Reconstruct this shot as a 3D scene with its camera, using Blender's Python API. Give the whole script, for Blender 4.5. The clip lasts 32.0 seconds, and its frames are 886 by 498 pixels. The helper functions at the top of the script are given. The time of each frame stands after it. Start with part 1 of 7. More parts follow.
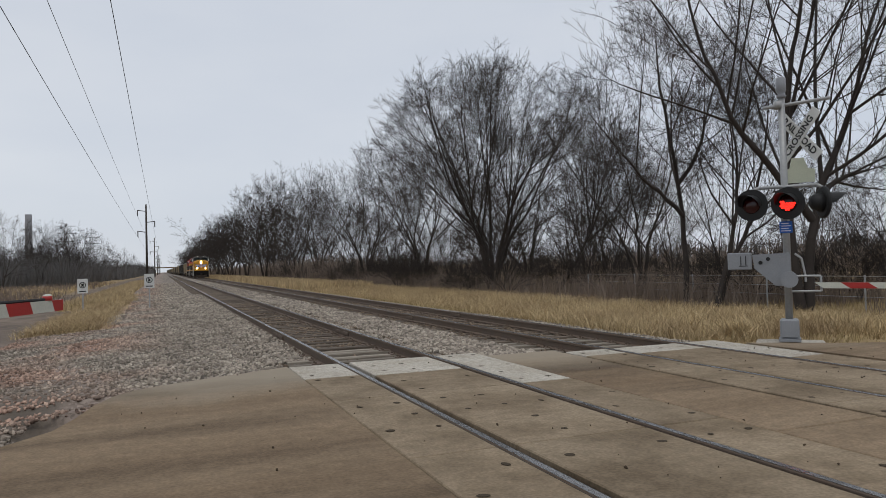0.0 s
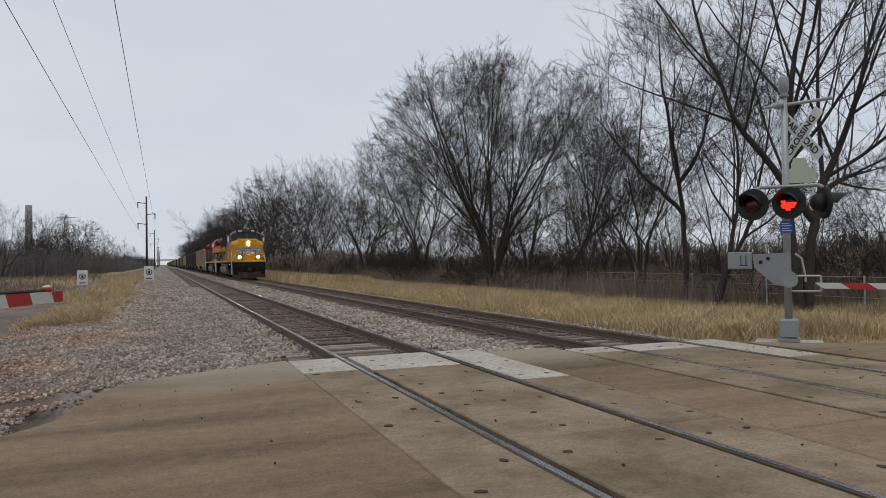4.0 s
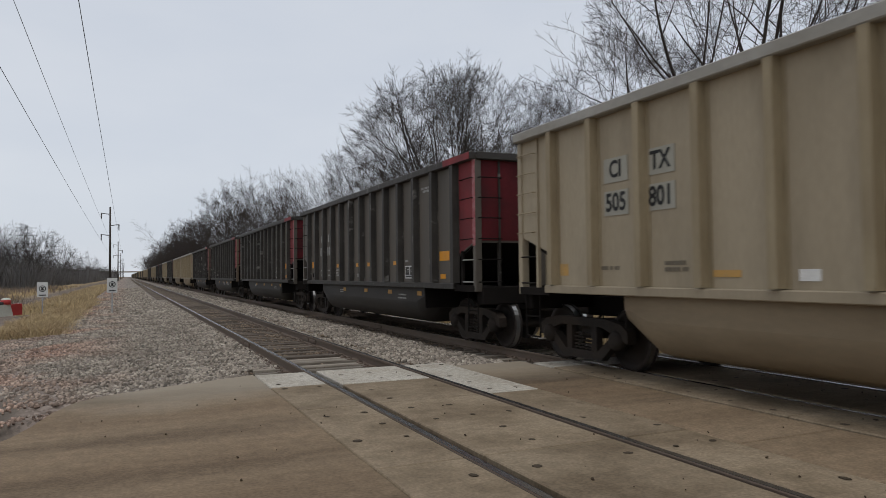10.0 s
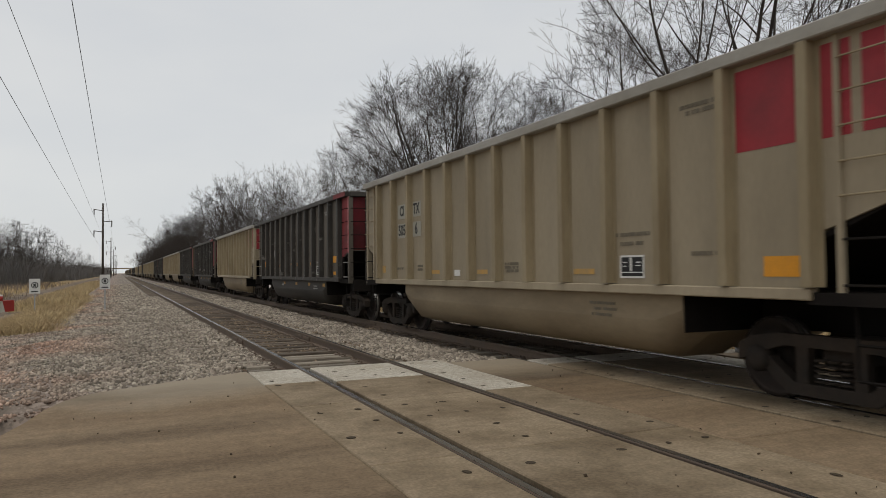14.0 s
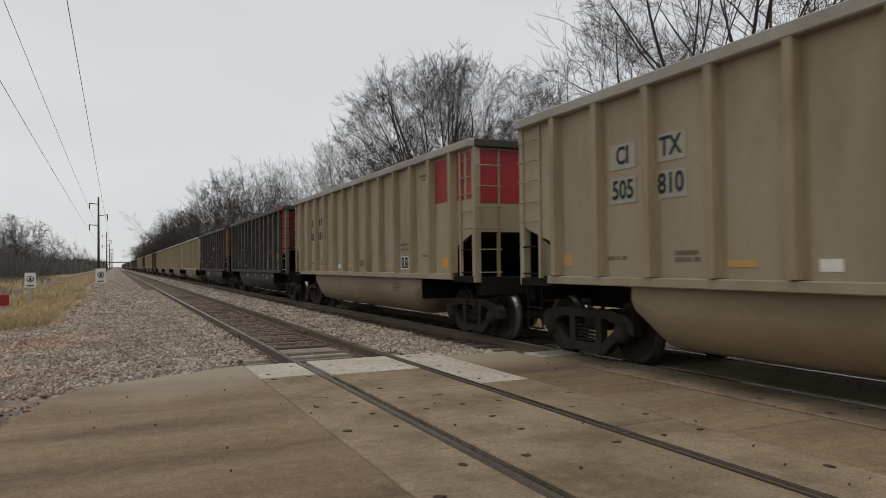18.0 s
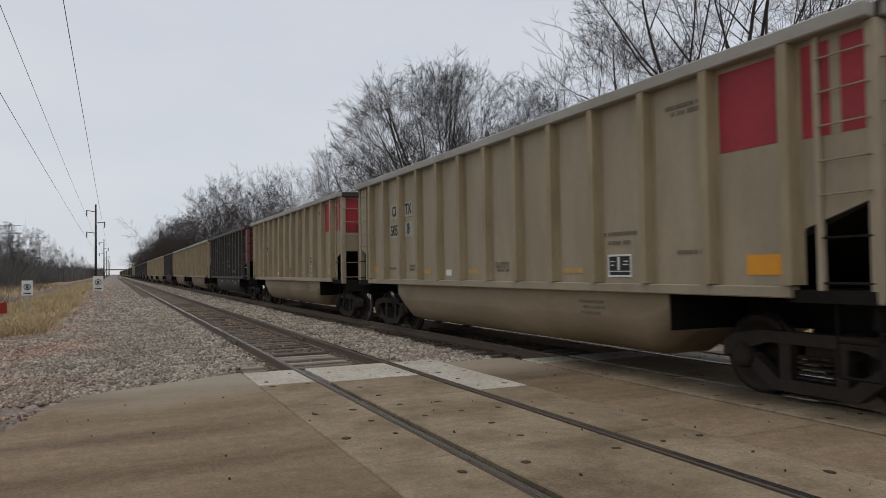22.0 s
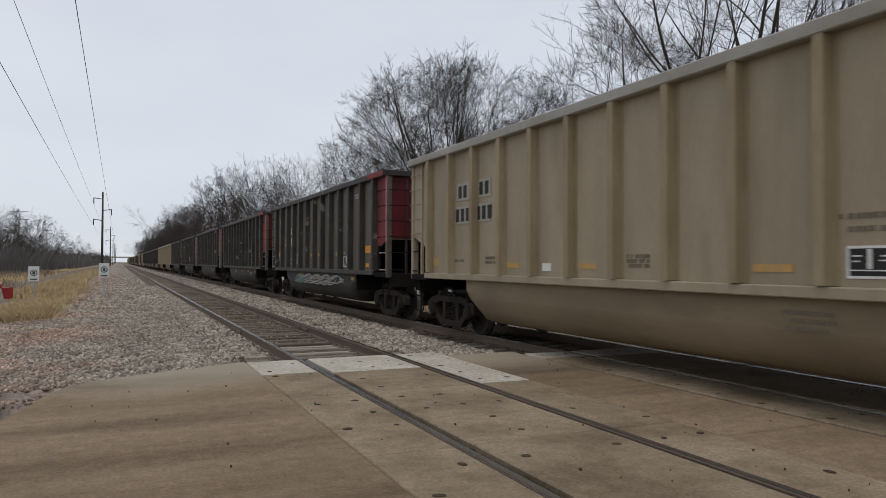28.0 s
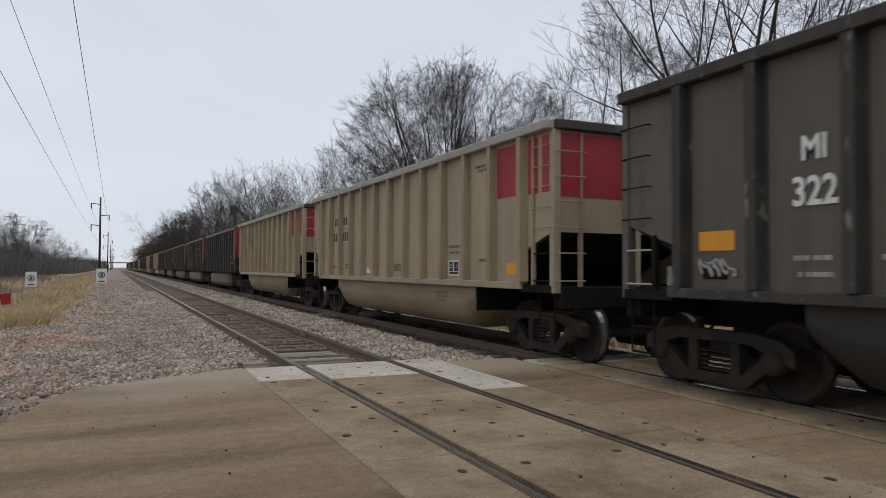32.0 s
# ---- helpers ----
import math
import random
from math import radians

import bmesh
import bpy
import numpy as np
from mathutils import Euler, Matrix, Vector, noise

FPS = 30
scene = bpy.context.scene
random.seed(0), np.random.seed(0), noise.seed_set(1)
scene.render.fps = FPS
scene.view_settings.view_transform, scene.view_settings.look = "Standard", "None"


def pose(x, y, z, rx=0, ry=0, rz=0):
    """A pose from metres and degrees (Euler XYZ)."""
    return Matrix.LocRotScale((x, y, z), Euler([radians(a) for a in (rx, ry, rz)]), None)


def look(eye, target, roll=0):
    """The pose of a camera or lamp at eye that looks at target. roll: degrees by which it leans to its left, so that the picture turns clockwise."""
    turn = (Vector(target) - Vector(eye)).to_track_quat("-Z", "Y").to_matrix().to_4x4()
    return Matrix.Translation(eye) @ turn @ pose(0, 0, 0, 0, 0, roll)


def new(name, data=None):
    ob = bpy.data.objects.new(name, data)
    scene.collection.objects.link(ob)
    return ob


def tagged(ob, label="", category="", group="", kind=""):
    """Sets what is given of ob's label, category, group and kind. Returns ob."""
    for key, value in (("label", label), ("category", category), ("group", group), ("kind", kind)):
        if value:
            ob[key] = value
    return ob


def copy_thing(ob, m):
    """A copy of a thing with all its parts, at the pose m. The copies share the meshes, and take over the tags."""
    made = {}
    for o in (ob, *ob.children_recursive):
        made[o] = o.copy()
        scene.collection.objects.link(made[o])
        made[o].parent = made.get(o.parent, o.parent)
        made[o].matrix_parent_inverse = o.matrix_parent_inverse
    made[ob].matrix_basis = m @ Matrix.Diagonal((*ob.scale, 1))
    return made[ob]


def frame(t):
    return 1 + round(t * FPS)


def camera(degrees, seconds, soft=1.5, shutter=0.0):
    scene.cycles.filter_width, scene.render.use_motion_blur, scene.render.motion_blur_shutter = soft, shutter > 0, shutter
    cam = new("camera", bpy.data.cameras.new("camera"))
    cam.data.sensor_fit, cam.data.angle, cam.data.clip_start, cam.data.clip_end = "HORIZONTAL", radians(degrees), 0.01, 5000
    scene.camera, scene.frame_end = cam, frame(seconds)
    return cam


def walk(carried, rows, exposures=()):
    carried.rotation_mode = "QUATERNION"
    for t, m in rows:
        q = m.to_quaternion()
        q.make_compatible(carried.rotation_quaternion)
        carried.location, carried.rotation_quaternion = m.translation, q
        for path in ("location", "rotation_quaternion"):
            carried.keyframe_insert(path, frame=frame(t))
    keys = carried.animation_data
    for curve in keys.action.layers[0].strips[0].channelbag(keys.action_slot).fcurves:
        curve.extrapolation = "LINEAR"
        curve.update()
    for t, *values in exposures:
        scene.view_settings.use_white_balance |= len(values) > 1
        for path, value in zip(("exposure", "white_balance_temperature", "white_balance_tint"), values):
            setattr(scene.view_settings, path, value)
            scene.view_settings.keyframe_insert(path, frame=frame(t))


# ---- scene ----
cam = camera(63.65, 32.0, soft=0.8, shutter=0.07)

# seconds, eye x y z, yaw, pitch, roll
PATH = [
    (0, 0.007, -0.010, 1.475, -21.46, 1.25, -1.54), (0.5, 0.008, -0.013, 1.474, -21.23, 0.98, -1.34), (1, 0.003, -0.009, 1.475, -21.22, 0.67, -1.16), (1.5, 0.002, -0.009, 1.475, -21.34, 0.72, -0.98), (2, 0.003, -0.006, 1.475, -21.53, 0.84, -0.87), (2.5, 0.001, -0.005, 1.475, -21.63, 0.91, -0.87), (3, 0.003, -0.009, 1.475, -21.56, 0.89, -0.92), (3.5, 0.005, -0.007, 1.475, -21.50, 0.89, -0.88), (5.5, 0.003, -0.003, 1.475, -21.39, 1.03, -0.89), (6, 0.002, -0.003, 1.477, -21.39, 1.13, -0.85), (6.5, -0.001, -0.003, 1.478, -21.45, 1.31, -0.71), (7, -0.001, 0.009, 1.484, -21.63, 1.42, -0.55), (7.5, -0.012, 0.013, 1.489, -21.99, 2.35, -0.35), (8, -0.015, 0.016, 1.494, -22.28, 2.46, -0.95), (8.5, -0.012, 0.005, 1.485, -22.67, 2.62, -0.71), (9, -0.009, 0.006, 1.486, -22.98, 2.62, -0.73), (9.5, -0.004, -0.003, 1.487, -23.54, 2.26, -0.72), (10, -0.003, 0.003, 1.482, -23.94, 1.92, -0.64), (10.5, -0.006, 0.007, 1.485, -24.27, 1.79, -0.61), (11, 0.000, 0.001, 1.485, -24.38, 1.83, -0.71), (11.5, 0.003, -0.001, 1.484, -24.60, 1.88, -0.64), (12, 0.002, 0.003, 1.484, -24.67, 1.94, -0.58), (12.5, -0.004, 0.001, 1.482, -24.61, 1.75, -0.61), (13, -0.003, 0.006, 1.486, -24.80, 1.53, -0.68), (13.5, -0.002, -0.000, 1.482, -24.65, 1.61, -0.62), (14, -0.002, 0.002, 1.481, -24.41, 1.68, -0.55), (14.5, -0.003, -0.000, 1.484, -24.33, 1.61, -0.55), (16.5, 0.005, -0.002, 1.483, -24.71, 1.35, -0.78), (17, 0.004, -0.005, 1.478, -24.61, 1.17, -0.86), (17.5, 0.006, -0.002, 1.483, -24.73, 1.03, -0.83), (18, 0.005, -0.001, 1.483, -24.68, 1.13, -0.66), (18.5, 0.004, 0.003, 1.483, -24.71, 1.27, -0.78), (19, 0.000, 0.004, 1.485, -24.73, 1.23, -0.62), (19.5, 0.001, -0.005, 1.481, -24.63, 1.11, -0.64), (20, -0.001, 0.002, 1.483, -24.73, 1.08, -0.64), (20.5, 0.004, -0.003, 1.482, -24.62, 1.19, -0.74), (21, 0.003, -0.001, 1.482, -24.65, 1.34, -0.66), (21.5, 0.001, -0.004, 1.485, -24.70, 1.42, -0.70), (22, -0.002, 0.003, 1.484, -24.87, 1.64, -0.84), (22.5, 0.010, -0.007, 1.481, -25.04, 1.94, -1.04), (23, 0.002, 0.003, 1.489, -26.02, 2.19, -1.39), (23.5, 0.009, -0.007, 1.484, -26.84, 2.33, -0.75), (24, 0.008, -0.012, 1.479, -26.52, 1.90, -0.52), (24.5, 0.010, -0.011, 1.480, -26.60, 1.60, -0.56), (25, 0.009, -0.008, 1.484, -26.68, 1.48, -0.53), (25.5, 0.007, -0.009, 1.479, -26.31, 1.53, -0.17), (26, 0.006, -0.010, 1.480, -25.77, 1.35, 0.09), (26.5, 0.003, -0.008, 1.481, -25.48, 1.32, 0.33), (28.5, 0.002, -0.009, 1.481, -24.31, 1.10, 0.13), (29, 0.003, -0.009, 1.480, -24.47, 1.22, 0.08), (29.5, 0.003, -0.010, 1.479, -24.48, 1.28, 0.08), (30, 0.001, -0.011, 1.479, -24.42, 1.37, 0.25), (30.5, -0.002, -0.009, 1.480, -24.39, 1.28, 0.34), (31, -0.006, 0.002, 1.481, -24.61, 1.47, 0.39), (31.5, -0.006, 0.003, 1.485, -24.57, 1.48, 0.29), (32, -0.007, 0.004, 1.484, -24.61, 1.58, 0.26)]


def aim(x, y, z, yaw, pitch, roll):
    a, b = radians(yaw), radians(pitch)
    ahead = Vector((-math.sin(a) * math.cos(b), math.cos(a) * math.cos(b), math.sin(b)))
    eye = Vector((x, y, z))
    return look(eye, eye + ahead, roll)


walk(cam, [(row[0], aim(*row[1:])) for row in PATH], exposures=[(0, 0.0, 6500, 10), (10.5, 0.0, 6500, 10), (13, 0.02, 6950, 9), (15, 0.04, 7100, 9), (17, 0.04, 6900, 9), (18, 0.06, 7050, 9), (19, 0.02, 6680, 10), (20.5, 0.0, 6750, 10), (22, 0.0, 6650, 10), (23, -0.03, 6380, 10), (24, -0.02, 6420, 10), (25, 0.03, 6700, 10), (27, 0.08, 6600, 10), (29, 0.14, 6500, 10), (32, 0.14, 6500, 10)])

# ---- world, sun and sky: an overcast winter day ----
world = bpy.data.worlds.new("overcast_sky")
scene.world = world
world.use_nodes = True
wn, wl = world.node_tree.nodes, world.node_tree.links
wn.clear()
sky = wn.new("ShaderNodeTexSky")
sky.sky_type, sky.sun_disc, sky.sun_elevation, sky.sun_rotation = "NISHITA", False, radians(70), radians(208)
bg_sky = wn.new("ShaderNodeBackground")
bg_sky.inputs["Strength"].default_value = 0.1
wl.new(sky.outputs[0], bg_sky.inputs["Color"])
wcoord, wmap, wnoise, wramp = wn.new("ShaderNodeTexCoord"), wn.new("ShaderNodeMapping"), wn.new("ShaderNodeTexNoise"), wn.new("ShaderNodeValToRGB")
wmap.inputs["Scale"].default_value = (1.2, 1.2, 3.5)
wnoise.inputs["Scale"].default_value, wnoise.inputs["Detail"].default_value = 1.6, 5
wramp.color_ramp.elements[0].position, wramp.color_ramp.elements[1].position = 0.3, 0.72
wramp.color_ramp.elements[0].color, wramp.color_ramp.elements[1].color = (0.63, 0.68, 0.765, 1), (0.74, 0.775, 0.83, 1)
bg_cloud, wmix, wout = wn.new("ShaderNodeBackground"), wn.new("ShaderNodeMixShader"), wn.new("ShaderNodeOutputWorld")
bg_cloud.inputs["Strength"].default_value = 0.96
wl.new(wcoord.outputs["Generated"], wmap.inputs["Vector"])
wl.new(wmap.outputs[0], wnoise.inputs["Vector"])
wl.new(wnoise.outputs["Fac"], wramp.inputs[0])
wl.new(wramp.outputs[0], bg_cloud.inputs["Color"])
wmix.inputs[0].default_value = 0.9
wl.new(bg_sky.outputs[0], wmix.inputs[1])
wl.new(bg_cloud.outputs[0], wmix.inputs[2])
wl.new(wmix.outputs[0], wout.inputs["Surface"])

sun_data = bpy.data.lights.new("sun", "SUN")
sun_data.energy, sun_data.angle, sun_data.color = 0.8, radians(25), (1.0, 0.97, 0.93)
sun = new("sun", sun_data)
sun.matrix_world = look((-10, -19, 60), (0, 0, 0))
scene.view_settings.exposure = 0.0
# ---- materials ----
def material(name, base, other=None, rough=0.8, metal=0.0, scale=4.0, fine=40.0, amount=0.5, bump=0.15, bump_scale=60.0, dirt=None, dirt_scale=1.2, dirt_amount=0.5, dirt_low=0.5, stretch=(1, 1, 1), coord="Object", random_amount=0.0, speck=0.0, speck_scale=70.0, shuffle=False):
    """A surface with grain at two scales, patches of a second colour, stains and fine relief."""
    m = bpy.data.materials.new(name)
    m.use_nodes = True
    n, l = m.node_tree.nodes, m.node_tree.links
    bsdf = n["Principled BSDF"]
    bsdf.inputs["Roughness"].default_value, bsdf.inputs["Metallic"].default_value = rough, metal
    bsdf.inputs["Specular IOR Level"].default_value = 0.15 if rough >= 0.75 else 0.3
    tc, mp = n.new("ShaderNodeTexCoord"), n.new("ShaderNodeMapping")
    mp.inputs["Scale"].default_value = stretch
    source = tc.outputs[coord]
    if shuffle:
        # each object takes its own stretch of the pattern
        who, far, add = n.new("ShaderNodeObjectInfo"), n.new("ShaderNodeMath"), n.new("ShaderNodeVectorMath")
        far.operation, add.operation = "MULTIPLY", "ADD"
        far.inputs[1].default_value = 83.0
        l.new(who.outputs["Random"], far.inputs[0])
        l.new(source, add.inputs[0])
        l.new(far.outputs[0], add.inputs[1])
        source = add.outputs[0]
    l.new(source, mp.inputs["Vector"])

    def noise_at(s, detail=4.0):
        t = n.new("ShaderNodeTexNoise")
        t.inputs["Scale"].default_value, t.inputs["Detail"].default_value = s, detail
        l.new(mp.outputs[0], t.inputs["Vector"])
        return t.outputs["Fac"]

    def mixed(fac, a, b, kind="MIX"):
        x = n.new("ShaderNodeMix")
        x.data_type, x.blend_type = "RGBA", kind
        for socket, v in ((x.inputs[0], fac), (x.inputs[6], a), (x.inputs[7], b)):
            if isinstance(v, (int, float)):
                socket.default_value = v
            elif isinstance(v, tuple):
                socket.default_value = (*v, 1)
            else:
                l.new(v, socket)
        return x.outputs[2]

    def ramp(fac, lo, hi):
        x = n.new("ShaderNodeMapRange")
        x.inputs["From Min"].default_value, x.inputs["From Max"].default_value = lo, hi
        l.new(fac, x.inputs["Value"])
        return x.outputs[0]

    other = other or tuple(c * 0.7 for c in base)
    col = mixed(ramp(noise_at(scale), 0.35, 0.68), base, tuple(b + (o - b) * amount for b, o in zip(base, other)))
    col = mixed(ramp(noise_at(fine, 2.0), 0.25, 0.75), col, mixed(0.25, col, tuple(c * 0.45 for c in base)))
    if dirt:
        col = mixed(ramp(noise_at(dirt_scale, 6.0), dirt_low, dirt_low + 0.25 / max(dirt_amount, 0.05)), col, dirt)
    if speck:
        for s_, a_ in ((speck_scale, speck), (speck_scale * 0.22, speck * 0.7)):
            grain = n.new("ShaderNodeMapRange")
            grain.inputs["From Min"].default_value, grain.inputs["From Max"].default_value = 0.36, 0.64
            grain.inputs["To Min"].default_value, grain.inputs["To Max"].default_value = 1 - a_, 1 + a_ * 0.8
            plain = n.new("ShaderNodeTexNoise")
            plain.inputs["Scale"].default_value, plain.inputs["Detail"].default_value = s_, 3
            l.new(tc.outputs[coord], plain.inputs["Vector"])
            l.new(plain.outputs["Fac"], grain.inputs["Value"])
            speckled = n.new("ShaderNodeVectorMath")
            speckled.operation = "SCALE"
            l.new(col, speckled.inputs[0])
            l.new(grain.outputs[0], speckled.inputs["Scale"])
            col = speckled.outputs[0]
    if random_amount:
        info = n.new("ShaderNodeObjectInfo")
        x = n.new("ShaderNodeMapRange")
        x.inputs["To Min"].default_value, x.inputs["To Max"].default_value = 1 - random_amount, 1 + random_amount
        l.new(info.outputs["Random"], x.inputs["Value"])
        scaled = n.new("ShaderNodeVectorMath")
        scaled.operation = "SCALE"
        l.new(col, scaled.inputs[0])
        l.new(x.outputs[0], scaled.inputs["Scale"])
        col = scaled.outputs[0]
    l.new(col, bsdf.inputs["Base Color"])
    if bump:
        b = n.new("ShaderNodeBump")
        b.inputs["Strength"].default_value, b.inputs["Distance"].default_value = bump, 0.02
        l.new(noise_at(bump_scale, 3.0), b.inputs["Height"])
        l.new(b.outputs[0], bsdf.inputs["Normal"])
    return m


def glow(name, colour, strength):
    m = bpy.data.materials.new(name)
    m.use_nodes = True
    b = m.node_tree.nodes["Principled BSDF"]
    b.inputs["Base Color"].default_value = (*colour, 1)
    b.inputs["Emission Color"].default_value, b.inputs["Emission Strength"].default_value = (*colour, 1), strength
    return m


def glass(name, tint, rough=0.05):
    m = bpy.data.materials.new(name)
    m.use_nodes = True
    b = m.node_tree.nodes["Principled BSDF"]
    b.inputs["Base Color"].default_value = (*tint, 1)
    b.inputs["Roughness"].default_value, b.inputs["Specular IOR Level"].default_value = rough, 0.4
    return m


def banded(name, bands, rough=0.5, dirt=(0.1, 0.085, 0.07), dirt_amount=0.36):
    """Vehicle paint in level bands: rows of (height from which it holds, colour), with dust and streaks."""
    m = material(name, (0.5, 0.5, 0.5), rough=rough, bump=0.03, bump_scale=14)
    n, l = m.node_tree.nodes, m.node_tree.links
    bsdf = n["Principled BSDF"]
    tc, sep = n.new("ShaderNodeTexCoord"), n.new("ShaderNodeSeparateXYZ")
    l.new(tc.outputs["Object"], sep.inputs[0])
    col = None
    for z, c in bands:
        if col is None:
            rgb = n.new("ShaderNodeRGB")
            rgb.outputs[0].default_value = (*c, 1)
            col = rgb.outputs[0]
            continue
        step, x = n.new("ShaderNodeMath"), n.new("ShaderNodeMix")
        step.operation = "GREATER_THAN"
        step.inputs[1].default_value = z
        l.new(sep.outputs["Z"], step.inputs[0])
        x.data_type = "RGBA"
        x.inputs[7].default_value = (*c, 1)
        l.new(step.outputs[0], x.inputs[0])
        l.new(col, x.inputs[6])
        col = x.outputs[2]
    mp, t, r, x = n.new("ShaderNodeMapping"), n.new("ShaderNodeTexNoise"), n.new("ShaderNodeMapRange"), n.new("ShaderNodeMix")
    mp.inputs["Scale"].default_value = (2.5, 2.5, 0.5)
    t.inputs["Scale"].default_value, t.inputs["Detail"].default_value = 1.6, 7
    r.inputs["From Min"].default_value, r.inputs["From Max"].default_value, r.inputs["To Max"].default_value = 0.42, 0.8, dirt_amount
    x.data_type = "RGBA"
    x.inputs[7].default_value = (*dirt, 1)
    l.new(tc.outputs["Object"], mp.inputs["Vector"])
    l.new(mp.outputs[0], t.inputs["Vector"])
    l.new(t.outputs["Fac"], r.inputs["Value"])
    l.new(r.outputs[0], x.inputs[0])
    l.new(col, x.inputs[6])
    l.new(x.outputs[2], bsdf.inputs["Base Color"])
    return m


def road_concrete():
    """Concrete stained brown where the wheels run, paler towards its curved edge."""
    m = material("road_concrete", (0.265, 0.194, 0.125), (0.18, 0.125, 0.077), rough=0.9, scale=0.7, fine=7, amount=1.0, bump=0.3, bump_scale=38, dirt=(0.1, 0.07, 0.044), dirt_scale=0.6, dirt_amount=1.3, dirt_low=0.47, stretch=(0.22, 1.1, 1), speck=0.15, speck_scale=34)
    n, l = m.node_tree.nodes, m.node_tree.links
    b = n["Principled BSDF"]
    stained = b.inputs["Base Color"].links[0].from_socket
    tc, sep, wob, add, ramp, mix = (n.new("ShaderNode" + k) for k in ("TexCoord", "SeparateXYZ", "TexNoise", "Math", "MapRange", "Mix"))
    wob.inputs["Scale"].default_value, wob.inputs["Detail"].default_value = 0.9, 5
    add.operation = "MULTIPLY_ADD"
    add.inputs[1].default_value = 2.2
    l.new(tc.outputs["Object"], sep.inputs[0])
    l.new(tc.outputs["Object"], wob.inputs["Vector"])
    l.new(wob.outputs["Fac"], add.inputs[0])
    l.new(sep.outputs["Y"], add.inputs[2])
    ramp.inputs["From Min"].default_value, ramp.inputs["From Max"].default_value, ramp.inputs["To Max"].default_value = 9.4, 11.2, 0.75
    l.new(add.outputs[0], ramp.inputs["Value"])
    mix.data_type = "RGBA"
    mix.inputs[7].default_value = (0.32, 0.275, 0.21, 1)
    l.new(ramp.outputs[0], mix.inputs[0])
    l.new(stained, mix.inputs[6])
    l.new(mix.outputs[2], b.inputs["Base Color"])
    return m


CONCRETE = road_concrete()
PANEL = material("crossing_panel_concrete", (0.29, 0.226, 0.153), (0.185, 0.136, 0.086), rough=0.9, scale=1.1, fine=14, amount=0.9, bump=0.2, bump_scale=45, dirt=(0.12, 0.09, 0.058), dirt_scale=1.1, dirt_amount=0.6, random_amount=0.1, speck=0.15, speck_scale=34)
PANEL_PALE = material("pale_panel_concrete", (0.5, 0.46, 0.39), (0.4, 0.355, 0.285), rough=0.9, scale=1.4, fine=14, amount=0.9, bump=0.2, bump_scale=45, dirt=(0.3, 0.26, 0.21), dirt_scale=1.3, dirt_amount=0.5, random_amount=0.05, speck=0.25)
HOLE = material("lifting_hole_dark", (0.07, 0.053, 0.036), rough=0.95)
RAIL = material("rail_steel_rusty", (0.14, 0.108, 0.085), (0.17, 0.115, 0.08), rough=0.75, metal=0.1, scale=3, fine=30, bump=0.1)
RAIL_TOP = material("rail_head_worn_steel", (0.34, 0.33, 0.32), (0.24, 0.22, 0.2), rough=0.24, metal=0.9, scale=2, fine=30, bump=0.02)
RUBBER = material("flangeway_rubber", (0.035, 0.031, 0.027), rough=0.9)
TIE = material("weathered_tie_wood", (0.17, 0.138, 0.108), (0.07, 0.056, 0.045), rough=0.95, scale=2, fine=25, amount=1.0, bump=0.4, bump_scale=25, stretch=(0.4, 3, 3), random_amount=0.3)
TIE_PALE = material("bleached_tie_wood", (0.3, 0.265, 0.215), (0.14, 0.115, 0.09), rough=0.95, scale=2, fine=25, amount=1.0, bump=0.4, bump_scale=25, stretch=(0.4, 3, 3), random_amount=0.25)
BARK = material("bare_bark", (0.058, 0.049, 0.043), (0.036, 0.031, 0.028), rough=0.95, scale=3, fine=20, bump=0.3, bump_scale=14)
TWIG = material("bare_twigs", (0.058, 0.049, 0.043), (0.04, 0.034, 0.03), rough=0.95, scale=0.8, fine=10, bump=0)
BRUSH = material("brown_brush", (0.26, 0.205, 0.165), (0.165, 0.13, 0.105), rough=0.95, scale=0.3, fine=6, amount=1.0, bump=0)
# distance haze is put into this grey, for far thickets and woods
BRUSH_HAZE = material("haze_grey_brush", (0.16, 0.15, 0.145), (0.11, 0.105, 0.1), rough=0.95, scale=0.05, fine=1, amount=1.0, bump=0)
GRASS = material("dry_grass", (0.42, 0.33, 0.175), (0.28, 0.2, 0.105), rough=0.95, scale=0.6, fine=8, amount=1.0, bump=0)
TAN = material("tan_car_paint", (0.365, 0.302, 0.21), (0.295, 0.242, 0.165), rough=0.62, scale=0.9, fine=16, amount=0.9, bump=0.05, bump_scale=8, dirt=(0.16, 0.13, 0.09), dirt_scale=1.4, dirt_amount=0.35, stretch=(1, 1.6, 0.45), random_amount=0.08, shuffle=True)
TUB_DARK = material("dark_tub_paint", (0.042, 0.036, 0.03), (0.027, 0.024, 0.021), rough=0.65, scale=0.9, fine=10, amount=1.0, bump=0.05, stretch=(1, 0.7, 1.5), random_amount=0.1, shuffle=True)
TUB_TAN = material("grimy_tan_tub_paint", (0.285, 0.222, 0.142), (0.2, 0.15, 0.092), rough=0.66, scale=0.8, fine=12, amount=1.0, bump=0.05, dirt=(0.12, 0.085, 0.052), dirt_scale=1.1, dirt_amount=0.45, stretch=(1, 0.5, 1.4), random_amount=0.08, shuffle=True)
TAN_RIB = material("tan_rib_paint", (0.325, 0.262, 0.165), (0.25, 0.196, 0.118), rough=0.62, scale=1.4, fine=14, amount=1.0, bump=0.05, dirt=(0.2, 0.15, 0.09), dirt_scale=1.6, dirt_amount=0.8, dirt_low=0.56, stretch=(2, 2, 0.6), random_amount=0.05, shuffle=True)
